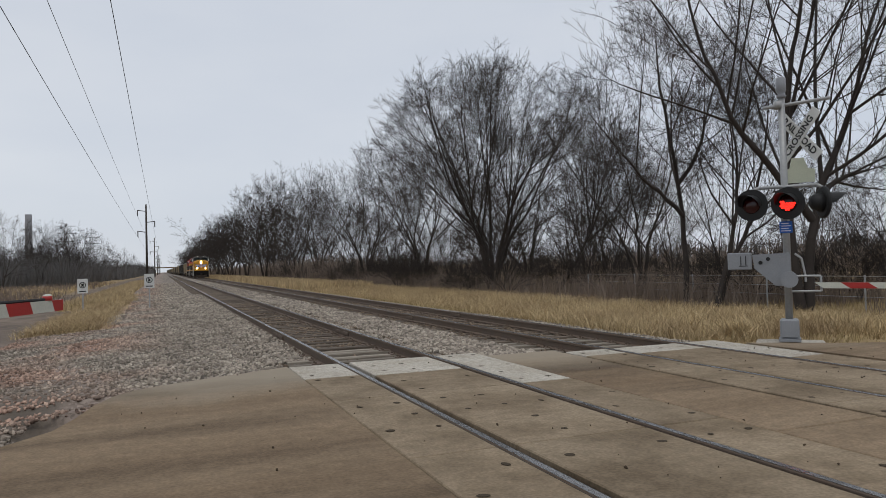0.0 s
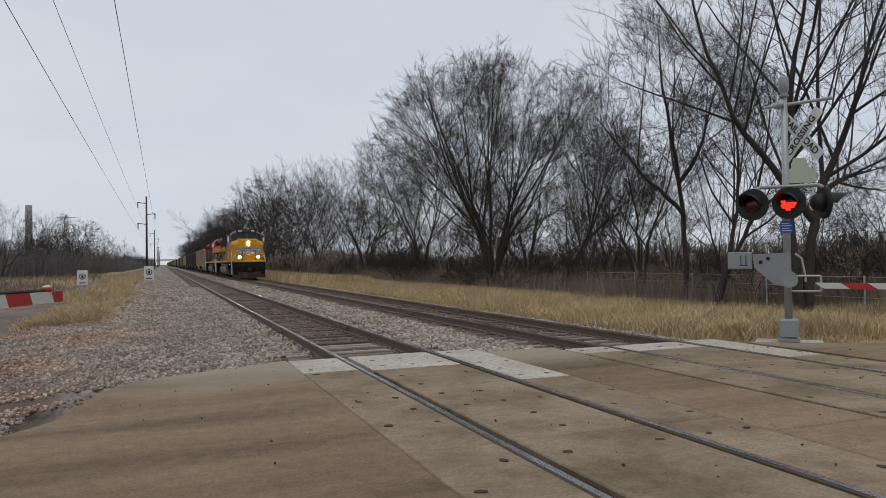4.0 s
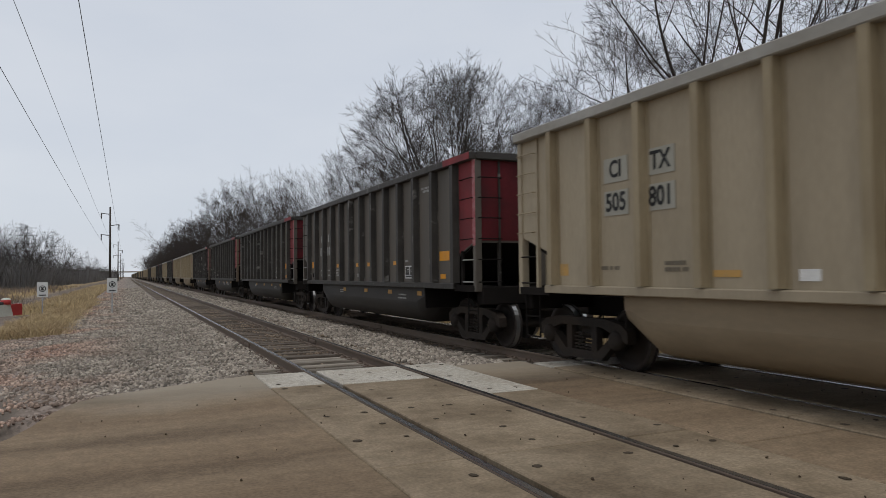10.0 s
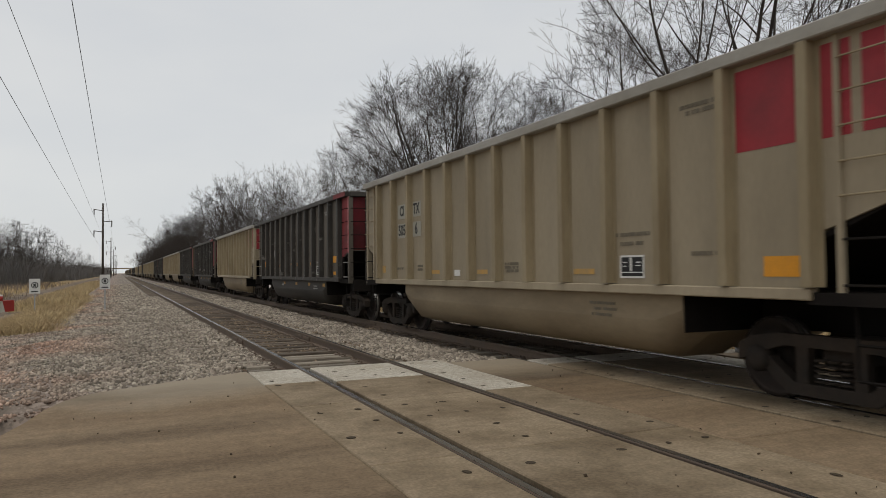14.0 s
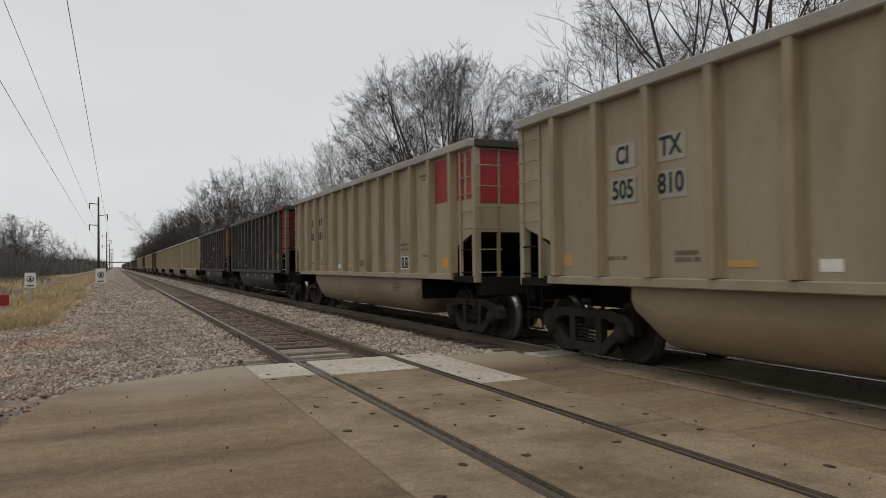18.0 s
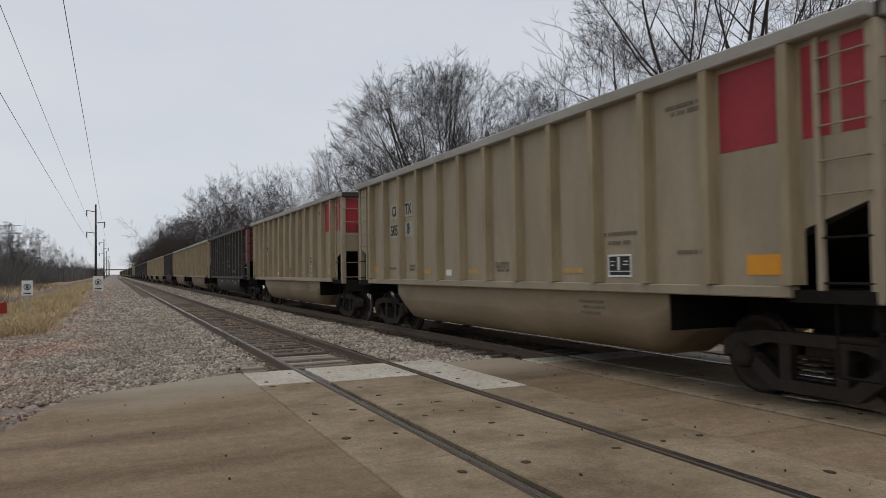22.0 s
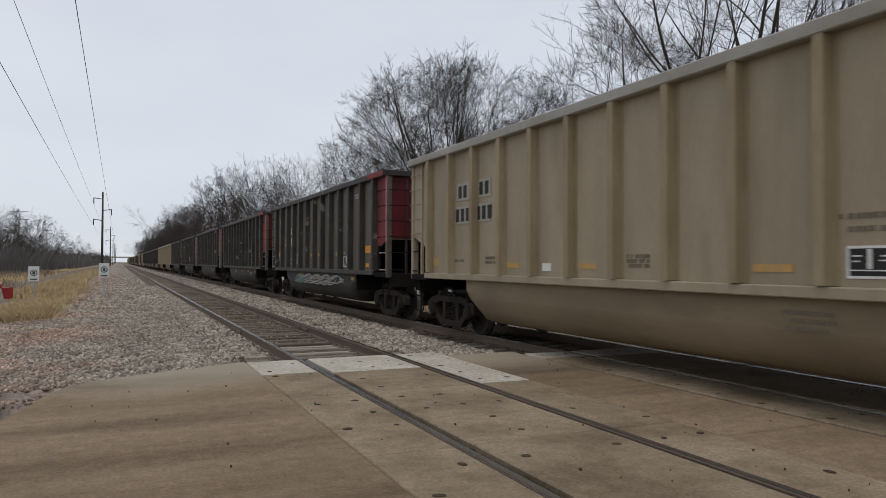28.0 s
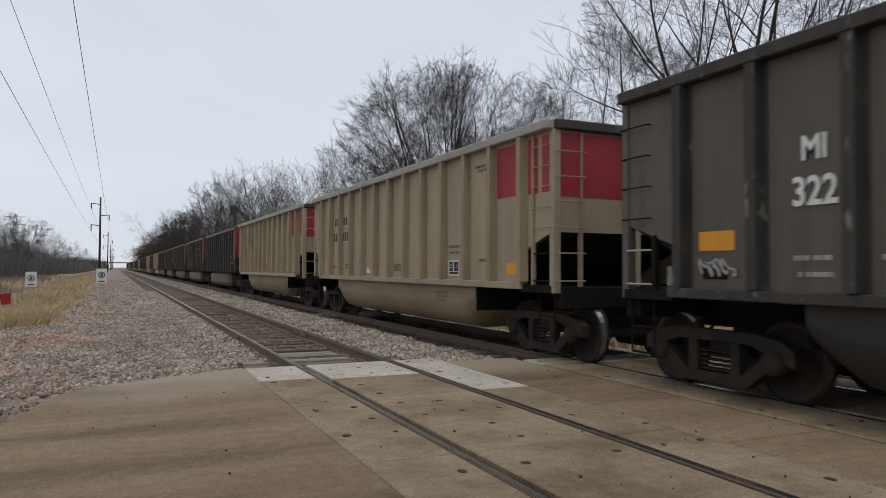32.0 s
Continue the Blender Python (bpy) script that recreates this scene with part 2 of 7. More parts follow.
DARK = material("dark_car_paint", (0.118, 0.101, 0.081), (0.086, 0.073, 0.059), rough=0.6, scale=0.9, fine=16, amount=0.9, bump=0.05, bump_scale=8, dirt=(0.045, 0.039, 0.033), dirt_scale=1.5, dirt_amount=0.55, dirt_low=0.54, stretch=(1, 1.6, 0.32), random_amount=0.06, shuffle=True)
DARK_GREY = material("grey_car_paint", (0.205, 0.187, 0.16), (0.155, 0.14, 0.118), rough=0.6, scale=0.9, fine=16, amount=0.9, bump=0.05, bump_scale=8, dirt=(0.06, 0.053, 0.046), dirt_scale=1.5, dirt_amount=0.5, dirt_low=0.55, stretch=(1, 1.6, 0.32), random_amount=0.06, shuffle=True)
DARK_BROWN = material("dark_brown_car_paint", (0.14, 0.102, 0.067), (0.1, 0.075, 0.052), rough=0.6, scale=0.9, fine=16, amount=0.9, bump=0.05, bump_scale=8, dirt=(0.03, 0.026, 0.023), dirt_scale=1.3, dirt_amount=0.5, stretch=(1, 1.6, 0.45), random_amount=0.12, shuffle=True)
DARK_RIB = material("dark_rib_paint", (0.05, 0.044, 0.037), (0.03, 0.026, 0.022), rough=0.6, scale=1.2, fine=9, amount=1.0, bump=0.05, dirt=(0.19, 0.178, 0.16), dirt_scale=1.9, dirt_amount=3.2, dirt_low=0.63, stretch=(0.6, 5.0, 1.5), random_amount=0.1, shuffle=True)
RED = material("red_end_paint", (0.34, 0.032, 0.042), (0.24, 0.026, 0.034), rough=0.6, scale=1.3, fine=16, bump=0.04, dirt=(0.06, 0.03, 0.03), dirt_scale=1.4, dirt_amount=0.35, shuffle=True)
RED_DULL = material("dull_red_end_paint", (0.25, 0.025, 0.03), (0.13, 0.022, 0.024), rough=0.65, scale=1.3, fine=16, amount=1.0, bump=0.04, dirt=(0.035, 0.026, 0.026), dirt_scale=1.1, dirt_amount=0.45, shuffle=True)
# red of the end face, darker than the side red, with near-black blotches
RED_END_DARK = material("darker_red_end_paint", (0.13, 0.018, 0.022), (0.07, 0.016, 0.018), rough=0.75, scale=1.0, fine=14, amount=1.0, bump=0.05, dirt=(0.025, 0.02, 0.02), dirt_scale=0.9, dirt_amount=0.7, shuffle=True)
ORANGE = material("orange_reflector", (0.72, 0.3, 0.02), (0.55, 0.24, 0.03), rough=0.45, scale=5, bump=0)
WHITE = material("white_marking", (0.75, 0.74, 0.71), (0.55, 0.54, 0.5), rough=0.7, scale=5, bump=0)
PATCH = material("repaint_patch_dark", (0.05, 0.054, 0.056), (0.04, 0.043, 0.045), rough=0.6, bump=0)
PATCH_GREY = material("repaint_patch_grey", (0.36, 0.345, 0.29), (0.31, 0.29, 0.23), rough=0.6, bump=0)
FADED = material("faded_marking", (0.17, 0.145, 0.105), (0.12, 0.1, 0.075), rough=0.7, bump=0)
BLACK = material("black_marking", (0.02, 0.02, 0.02), rough=0.6, bump=0)
TRUCK = material("truck_cast_steel", (0.032, 0.028, 0.025), (0.055, 0.042, 0.033), rough=0.8, metal=0.1, scale=2.2, fine=18, amount=1.0, bump=0.2, bump_scale=30)
TRUCK_DUSTY = material("dusty_truck_casting", (0.09, 0.067, 0.05), (0.046, 0.037, 0.03), rough=0.85, scale=2.0, fine=15, amount=1.0, bump=0.2, bump_scale=25)
WHEEL = material("wheel_steel", (0.03, 0.025, 0.022), (0.06, 0.038, 0.028), rough=0.7, metal=0.4, scale=2, fine=12, bump=0.05)
TREAD = material("wheel_tread_polished", (0.5, 0.49, 0.47), (0.36, 0.34, 0.32), rough=0.3, metal=0.9, scale=3, bump=0)
# one near-black for underframes, slope sheets, end sills and steps
UNDER = material("near_black_underframe", (0.016, 0.014, 0.013), (0.026, 0.022, 0.019), rough=0.85, scale=2, bump=0.1)
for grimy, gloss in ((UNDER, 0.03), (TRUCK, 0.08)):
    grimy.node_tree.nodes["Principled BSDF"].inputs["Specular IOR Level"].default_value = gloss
COAL = material("coal_load", (0.016, 0.016, 0.017), (0.03, 0.03, 0.03), rough=0.6, scale=5, fine=50, bump=0.8, bump_scale=18)
GALV = material("galvanised_steel", (0.38, 0.385, 0.38), (0.29, 0.295, 0.295), rough=0.5, metal=0.35, scale=3, fine=30, bump=0.04, dirt=(0.3, 0.3, 0.29), dirt_scale=2, dirt_amount=0.3)
GREY_BOX = material("grey_painted_case", (0.27, 0.28, 0.295), (0.21, 0.22, 0.235), rough=0.5, scale=3, bump=0.04)
SIGN_WHITE = material("sign_sheet_white", (0.66, 0.66, 0.63), (0.52, 0.52, 0.5), rough=0.5, scale=4, bump=0.02)
SIGN_BLUE = material("sign_blue", (0.02, 0.11, 0.42), (0.02, 0.08, 0.3), rough=0.4, bump=0)
ARM_RED = material("gate_red_stripe", (0.42, 0.035, 0.03), (0.3, 0.03, 0.028), rough=0.5, scale=5, bump=0)
ARM_WHITE = material("gate_white_stripe", (0.6, 0.6, 0.52), (0.45, 0.46, 0.4), rough=0.5, scale=4, bump=0.02)
POLE_WOOD = material("utility_pole_wood", (0.075, 0.063, 0.055), (0.05, 0.043, 0.038), rough=0.95, scale=2, fine=15, bump=0.2, stretch=(4, 4, 0.4))
WIRE = material("power_wire", (0.035, 0.035, 0.038), rough=0.6, bump=0)
LED_RED = glow("lit_red_lens", (1.0, 0.02, 0.012), 2.2)
LENS_DARK = glass("unlit_red_lens", (0.035, 0.006, 0.006), 0.15)
HEADLIGHT = glow("headlight_lens", (1.0, 0.84, 0.55), 80.0)
DITCH = glow("ditch_light_lens", (1.0, 0.84, 0.55), 80.0)
WINDOW = glass("cab_window_glass", (0.012, 0.014, 0.016), 0.05)
LOCO_YELLOW = banded("loco_yellow_and_grey", [(-1, (0.54, 0.265, 0.012)), (3.42, (0.48, 0.05, 0.03)), (3.5, (0.05, 0.053, 0.06))])
LOCO_HOOD_Y = banded("loco_yellow_hood", [(-1, (0.54, 0.265, 0.012)), (3.86, (0.3, 0.06, 0.05)), (3.93, (0.085, 0.085, 0.09))])
LOCO_PLAIN_Y = banded("loco_plain_yellow", [(-1, (0.54, 0.265, 0.012))])
LOCO_GREY = banded("loco_grey", [(-1, (0.035, 0.037, 0.042))])
LOCO_BELLE = banded("loco_red_yellow_dark", [(-1, (0.5, 0.25, 0.016)), (1.98, (0.5, 0.04, 0.025)), (2.06, (0.022, 0.03, 0.037)), (2.84, (0.5, 0.04, 0.025)), (2.9, (0.52, 0.28, 0.025)), (3.36, (0.34, 0.018, 0.027))])
LOCO_RED = banded("loco_red", [(-1, (0.34, 0.018, 0.027))])
LOCO_BLACK = banded("loco_dark", [(-1, (0.022, 0.03, 0.037))])
LOCO_RED_MARK = material("loco_red_lettering", (0.5, 0.045, 0.03), rough=0.5, bump=0)
LOCO_GOLD = material("loco_gold_lettering", (0.62, 0.34, 0.03), rough=0.5, bump=0)
LOCO_BLUE = material("loco_blue_emblem", (0.03, 0.11, 0.4), rough=0.5, bump=0)
HANDRAIL = material("white_handrail", (0.7, 0.69, 0.64), (0.5, 0.5, 0.46), rough=0.5, scale=6, bump=0)
TANK = material("silver_grey_tank", (0.2, 0.185, 0.16), (0.13, 0.118, 0.1), rough=0.55, metal=0.15, scale=1.2, fine=10, amount=1.0, bump=0.05, dirt=(0.07, 0.06, 0.05), dirt_scale=1.2, dirt_amount=0.4, stretch=(1, 1, 0.5))
# ---- mesh helpers ----
def part(name, bm, mat, parent=None, label=""):
    """Links a bmesh as one mesh object under a thing or a part."""
    me = bpy.data.meshes.new(name)
    bm.to_mesh(me)
    bm.free()
    return piece(name, me, mat, parent, label)


def piece(name, me, mat, parent=None, label="", at=None):
    if mat and not me.materials:
        me.materials.append(mat)
    ob = new(name, me)
    if parent:
        ob.parent = parent
    if at is not None:
        ob.matrix_basis = at
    if label:
        tagged(ob, label=label)
    return ob


def thing(name, at=None):
    ob = new(name)
    ob.empty_display_size = 0.2
    if at is not None:
        ob.matrix_basis = at
    return ob


def box(bm, x0, x1, y0, y1, z0, z1, bevel=0.0):
    vs = [bm.verts.new((x, y, z)) for z in (z0, z1) for x, y in ((x0, y0), (x1, y0), (x1, y1), (x0, y1))]
    fs = [bm.faces.new([vs[i] for i in f]) for f in ((3, 2, 1, 0), (4, 5, 6, 7), (0, 1, 5, 4), (1, 2, 6, 5), (2, 3, 7, 6), (3, 0, 4, 7))]
    if bevel:
        es = list({e for f in fs for e in f.edges})
        bmesh.ops.bevel(bm, geom=es, offset=bevel, segments=1, affect="EDGES")
    return bm


def boxed(*a, **k):
    return box(bmesh.new(), *a, **k)


def rod(bm, a, b, r, sides=8, r2=None, caps=True):
    a, b = Vector(a), Vector(b)
    q = (b - a).to_track_quat("Z", "Y").to_matrix()
    rings = []
    for p, rr in ((a, r), (b, r if r2 is None else r2)):
        rings.append([bm.verts.new(p + q @ Vector((rr * math.cos(2 * math.pi * k / sides), rr * math.sin(2 * math.pi * k / sides), 0))) for k in range(sides)])
    for k in range(sides):
        f = bm.faces.new((rings[0][k], rings[0][(k + 1) % sides], rings[1][(k + 1) % sides], rings[1][k]))
        f.smooth = sides > 6
    if caps:
        bm.faces.new(rings[0][::-1])
        bm.faces.new(rings[1])
    return bm


def pipe(bm, points, r, sides=6):
    for a, b in zip(points, points[1:]):
        rod(bm, a, b, r, sides)
    return bm


def prism(bm, outline, axis, lo, hi):
    """Extrudes a closed outline of (u, v) along an axis: x takes (y, z), y takes (x, z), z takes (x, y)."""
    def at(u, v, w):
        return {"x": (w, u, v), "y": (u, w, v), "z": (u, v, w)}[axis]
    a = [bm.verts.new(at(u, v, lo)) for u, v in outline]
    b = [bm.verts.new(at(u, v, hi)) for u, v in outline]
    faces = [bm.faces.new(a), bm.faces.new(b[::-1])]
    for k in range(len(a)):
        faces.append(bm.faces.new((a[k], b[k], b[(k + 1) % len(a)], a[(k + 1) % len(a)])))
    bmesh.ops.recalc_face_normals(bm, faces=faces)
    return bm


def lathe(bm, profile, centre, axis="x", sides=24):
    """Turns a profile of (along, radius) about an axis through a centre."""
    cx, cy, cz = centre
    rings = []
    for s, r in profile:
        ring = []
        for k in range(sides):
            c, d = r * math.cos(2 * math.pi * k / sides), r * math.sin(2 * math.pi * k / sides)
            ring.append(bm.verts.new({"x": (cx + s, cy + c, cz + d), "y": (cx + c, cy + s, cz + d), "z": (cx + c, cy + d, cz + s)}[axis]))
        rings.append(ring)
    faces = []
    for a, b in zip(rings, rings[1:]):
        for k in range(sides):
            faces.append(bm.faces.new((a[k], a[(k + 1) % sides], b[(k + 1) % sides], b[k])))
    faces.append(bm.faces.new(rings[0]))
    faces.append(bm.faces.new(rings[-1]))
    for f in faces[:-2]:
        f.smooth = True
    bmesh.ops.recalc_face_normals(bm, faces=faces)
    return bm


def mesh_from(name, verts, faces):
    me = bpy.data.meshes.new(name)
    verts, faces = np.asarray(verts, np.float32), np.asarray(faces, np.int32)
    me.vertices.add(len(verts))
    me.vertices.foreach_set("co", verts.ravel())
    k = faces.shape[1]
    me.loops.add(faces.size)
    me.loops.foreach_set("vertex_index", faces.ravel())
    me.polygons.add(len(faces))
    me.polygons.foreach_set("loop_start", np.arange(0, faces.size, k, dtype=np.int32))
    me.update(calc_edges=True)
    return me


LETTERS = {}


def lettering(text, size, depth=0.004):
    """A flat mesh of a word in the built-in font, in the xz plane, centred, facing -y."""
    key = (text, size)
    if key not in LETTERS:
        cu = bpy.data.curves.new("lettering", "FONT")
        cu.body, cu.size, cu.align_x, cu.align_y, cu.extrude, cu.resolution_u, cu.offset = text, size, "CENTER", "CENTER", depth / 2, 3, size * 0.022
        ob = new("lettering", cu)
        ob.matrix_world = Matrix.Identity(4)
        me = bpy.data.meshes.new_from_object(ob.evaluated_get(bpy.context.evaluated_depsgraph_get()))
        me.transform(pose(0, 0, 0, 90))
        bpy.data.objects.remove(ob)
        LETTERS[key] = me
    return LETTERS[key]


def word(text, size, mat, parent, at, name="lettering", stretch=1.0):
    key = (text, size, mat.name)
    if key not in LETTERS:
        me = lettering(text, size).copy()
        me.materials.clear()
        me.materials.append(mat)
        LETTERS[key] = me
    ob = piece(name, LETTERS[key], None, parent)
    ob.matrix_basis = at @ Matrix.Diagonal((stretch, 1, 1, 1))
    return ob


# ---- ground and road ----
NEAR, FAR, GAUGE = 3.29, 7.645, 1.507
ROAD_FAR = 10.9


def ground_height(x, y):
    """Ballast beds under the tracks, a shoulder, ditches and fields beside them."""
    z = -0.2
    if x < 1.6:
        z = -0.2 - 0.10 * min(1, (1.6 - x) / 3) - 0.28 * min(1, max(0, (-1.2 - x) / 4))
    elif x > 9.3:
        z = -0.2 - 0.30 * min(1, (x - 9.3) / 2.5) - 0.1 * min(1, max(0, (x - 14) / 20))
    if 4.7 < x < 6.2:
        z = -0.16
    rough = 0.03 if -1.5 < x < 11 else 0.07
    z += rough * noise.noise(Vector((x * 0.9, y * 0.9, 0))) + 0.012 * noise.noise(Vector((x * 6, y * 6, 3)))
    if y < 11.2:
        z -= 0.09
    if y < 10.6 and x > -1.6 or y < 6:
        z -= 0.25
    if abs(x - NEAR) < 1.4 or abs(x - FAR) < 1.4:
        z = min(z, -0.215 + 0.02 * noise.noise(Vector((x * 2, y * 2, 0))))
    return z


def spaced(stops):
    out = []
    for (a, step), (b, _) in zip(stops, stops[1:]):
        k = max(1, round((b - a) / step))
        out += [a + (b - a) * i / k for i in range(k)]
    return out + [stops[-1][0]]


def build_ground():
    xs = spaced([(-2500, 500), (-500, 100), (-100, 10), (-20, 1.0), (-6, 0.3), (12, 0.6), (24, 2), (60, 15), (200, 100), (600, 500), (2500, 1)])
    ys = spaced([(-2500, 500), (-500, 100), (-60, 8), (4, 0.25), (24, 0.5), (50, 2), (120, 10), (400, 50), (1000, 300), (4000, 1)])
    verts = [(x, y, ground_height(x, y)) for y in ys for x in xs]
    w = len(xs)
    faces = [(j * w + i, j * w + i + 1, (j + 1) * w + i + 1, (j + 1) * w + i) for j in range(len(ys) - 1) for i in range(w - 1)]
    me = mesh_from("ground", verts, faces)
    m = material("ballast_and_winter_ground", (0.32, 0.275, 0.23), (0.12, 0.1, 0.082), rough=0.95, scale=5.5, fine=19, amount=1.0, bump=1.0, bump_scale=11)
    n, l = m.node_tree.nodes, m.node_tree.links
    bsdf = n["Principled BSDF"]
    gravel = bsdf.inputs["Base Color"].links[0].from_socket
    tc, sep = n.new("ShaderNodeTexCoord"), n.new("ShaderNodeSeparateXYZ")
    l.new(tc.outputs["Object"], sep.inputs[0])
    wob = n.new("ShaderNodeTexNoise")
    wob.inputs["Scale"].default_value, wob.inputs["Detail"].default_value = 0.22, 5
    l.new(tc.outputs["Object"], wob.inputs["Vector"])

    def math_node(op, a, b):
        x = n.new("ShaderNodeMath")
        x.operation, x.use_clamp = op, op == "SMOOTH"
        for k, v in enumerate((a, b)):
            if isinstance(v, (int, float)):
                x.inputs[k].default_value = v
            else:
                l.new(v, x.inputs[k])
        return x.outputs[0]

    def fade(v, lo, hi):
        x = n.new("ShaderNodeMapRange")
        x.inputs["From Min"].default_value, x.inputs["From Max"].default_value = lo, hi
        l.new(v, x.inputs["Value"])
        return x.outputs[0]

    def blend(fac, a, b):
        x = n.new("ShaderNodeMix")
        x.data_type = "RGBA"
        l.new(fac, x.inputs[0])
        for socket, v in ((x.inputs[6], a), (x.inputs[7], b)):
            if isinstance(v, tuple):
                socket.default_value = (*v, 1)
            else:
                l.new(v, socket)
        return x.outputs[2]

    xx = math_node("ADD", sep.outputs["X"], math_node("MULTIPLY", math_node("SUBTRACT", wob.outputs["Fac"], 0.5), 5.0))
    tuft = n.new("ShaderNodeTexNoise")
    tuft.inputs["Scale"].default_value, tuft.inputs["Detail"].default_value = 0.9, 8
    l.new(tc.outputs["Object"], tuft.inputs["Vector"])
    grass = blend(fade(tuft.outputs["Fac"], 0.35, 0.65), (0.36, 0.265, 0.135), (0.2, 0.14, 0.08))
    # reddish old ballast beside the road, pale between the tracks
    red = blend(fade(tuft.outputs["Fac"], 0.4, 0.7), (0.36, 0.255, 0.215), (0.25, 0.18, 0.15))
    patch = n.new("ShaderNodeTexNoise")
    patch.inputs["Scale"].default_value = 0.35
    l.new(tc.outputs["Object"], patch.inputs["Vector"])
    col = blend(math_node("MULTIPLY", math_node("MULTIPLY", fade(sep.outputs["X"], 0.4, -1.2), fade(patch.outputs["Fac"], 0.35, 0.6)), 0.5), gravel, red)
    # single stones of the bed, each a cell of its own shade
    cells, shade = n.new("ShaderNodeTexVoronoi"), n.new("ShaderNodeVectorMath")
    cells.inputs["Scale"].default_value = 22
    cellsep = n.new("ShaderNodeSeparateXYZ")
    l.new(tc.outputs["Object"], cells.inputs["Vector"])
    l.new(cells.outputs["Color"], cellsep.inputs[0])
    spread = n.new("ShaderNodeMapRange")
    spread.inputs["To Min"].default_value, spread.inputs["To Max"].default_value = 0.55, 1.5
    l.new(cellsep.outputs["X"], spread.inputs["Value"])
    shade.operation = "SCALE"
    l.new(col, shade.inputs[0])
    l.new(spread.outputs[0], shade.inputs["Scale"])
    col = shade.outputs[0]
    dirt = blend(fade(tuft.outputs["Fac"], 0.35, 0.65), (0.2, 0.155, 0.12), (0.11, 0.088, 0.07))
    col = blend(fade(xx, 10.3, 11.6), col, grass)
    col = blend(fade(xx, -2.4, -4.2), col, dirt)
    near_dirt = math_node("MULTIPLY", fade(sep.outputs["X"], -0.7, -1.5), fade(sep.outputs["Y"], 14.5, 11.5))
    col = blend(near_dirt, col, blend(fade(tuft.outputs["Fac"], 0.35, 0.65), (0.17, 0.14, 0.112), (0.1, 0.082, 0.066)))
    col = blend(fade(xx, -8.0, -11.0), col, grass)
    l.new(col, bsdf.inputs["Base Color"])
    tagged(piece("ground", me, m), "grey ballast stone giving way to dry winter grass", "ground", kind="structure")


def build_road():
    """The concrete road: an apron with a curved edge on one side, a strip between the tracks and the road beyond."""
    edge = [(1.718, 10.9), (1.4, 10.75), (1.13, 10.6), (0.66, 10.4), (0.07, 10.08), (-0.33, 9.82), (-0.58, 9.45), (-0.74, 8.9), (-0.86, 8.2), (-1.0, 7.65), (-1.35, 7.15), (-2.2, 6.6), (-5, 5.8), (-60, 5.2)]
    road = tagged(thing("road"), "worn brown-stained concrete road over the level crossing", "road", kind="structure")
    bm = bmesh.new()
    prism(bm, edge + [(-60, -11), (1.718, -11)], "z", -0.3, 0.0)
    part("apron_slab", bm, CONCRETE, road)
    for y0, y1 in ((-11, -3.2), (-3.185, 4.6), (4.615, 10.45)):
        part("strip_slab", boxed(4.80, 6.03, y0, y1, -0.3, -0.004, bevel=0.012), CONCRETE, road)
    bm = bmesh.new()
    prism(bm, [(9.32, 9.55), (10.6, 8.6), (13, 7.6), (60, 6.6), (60, -11), (9.32, -11)], "z", -0.3, -0.004)
    part("far_slab", bm, CONCRETE, road)


HOLE_MESH = []


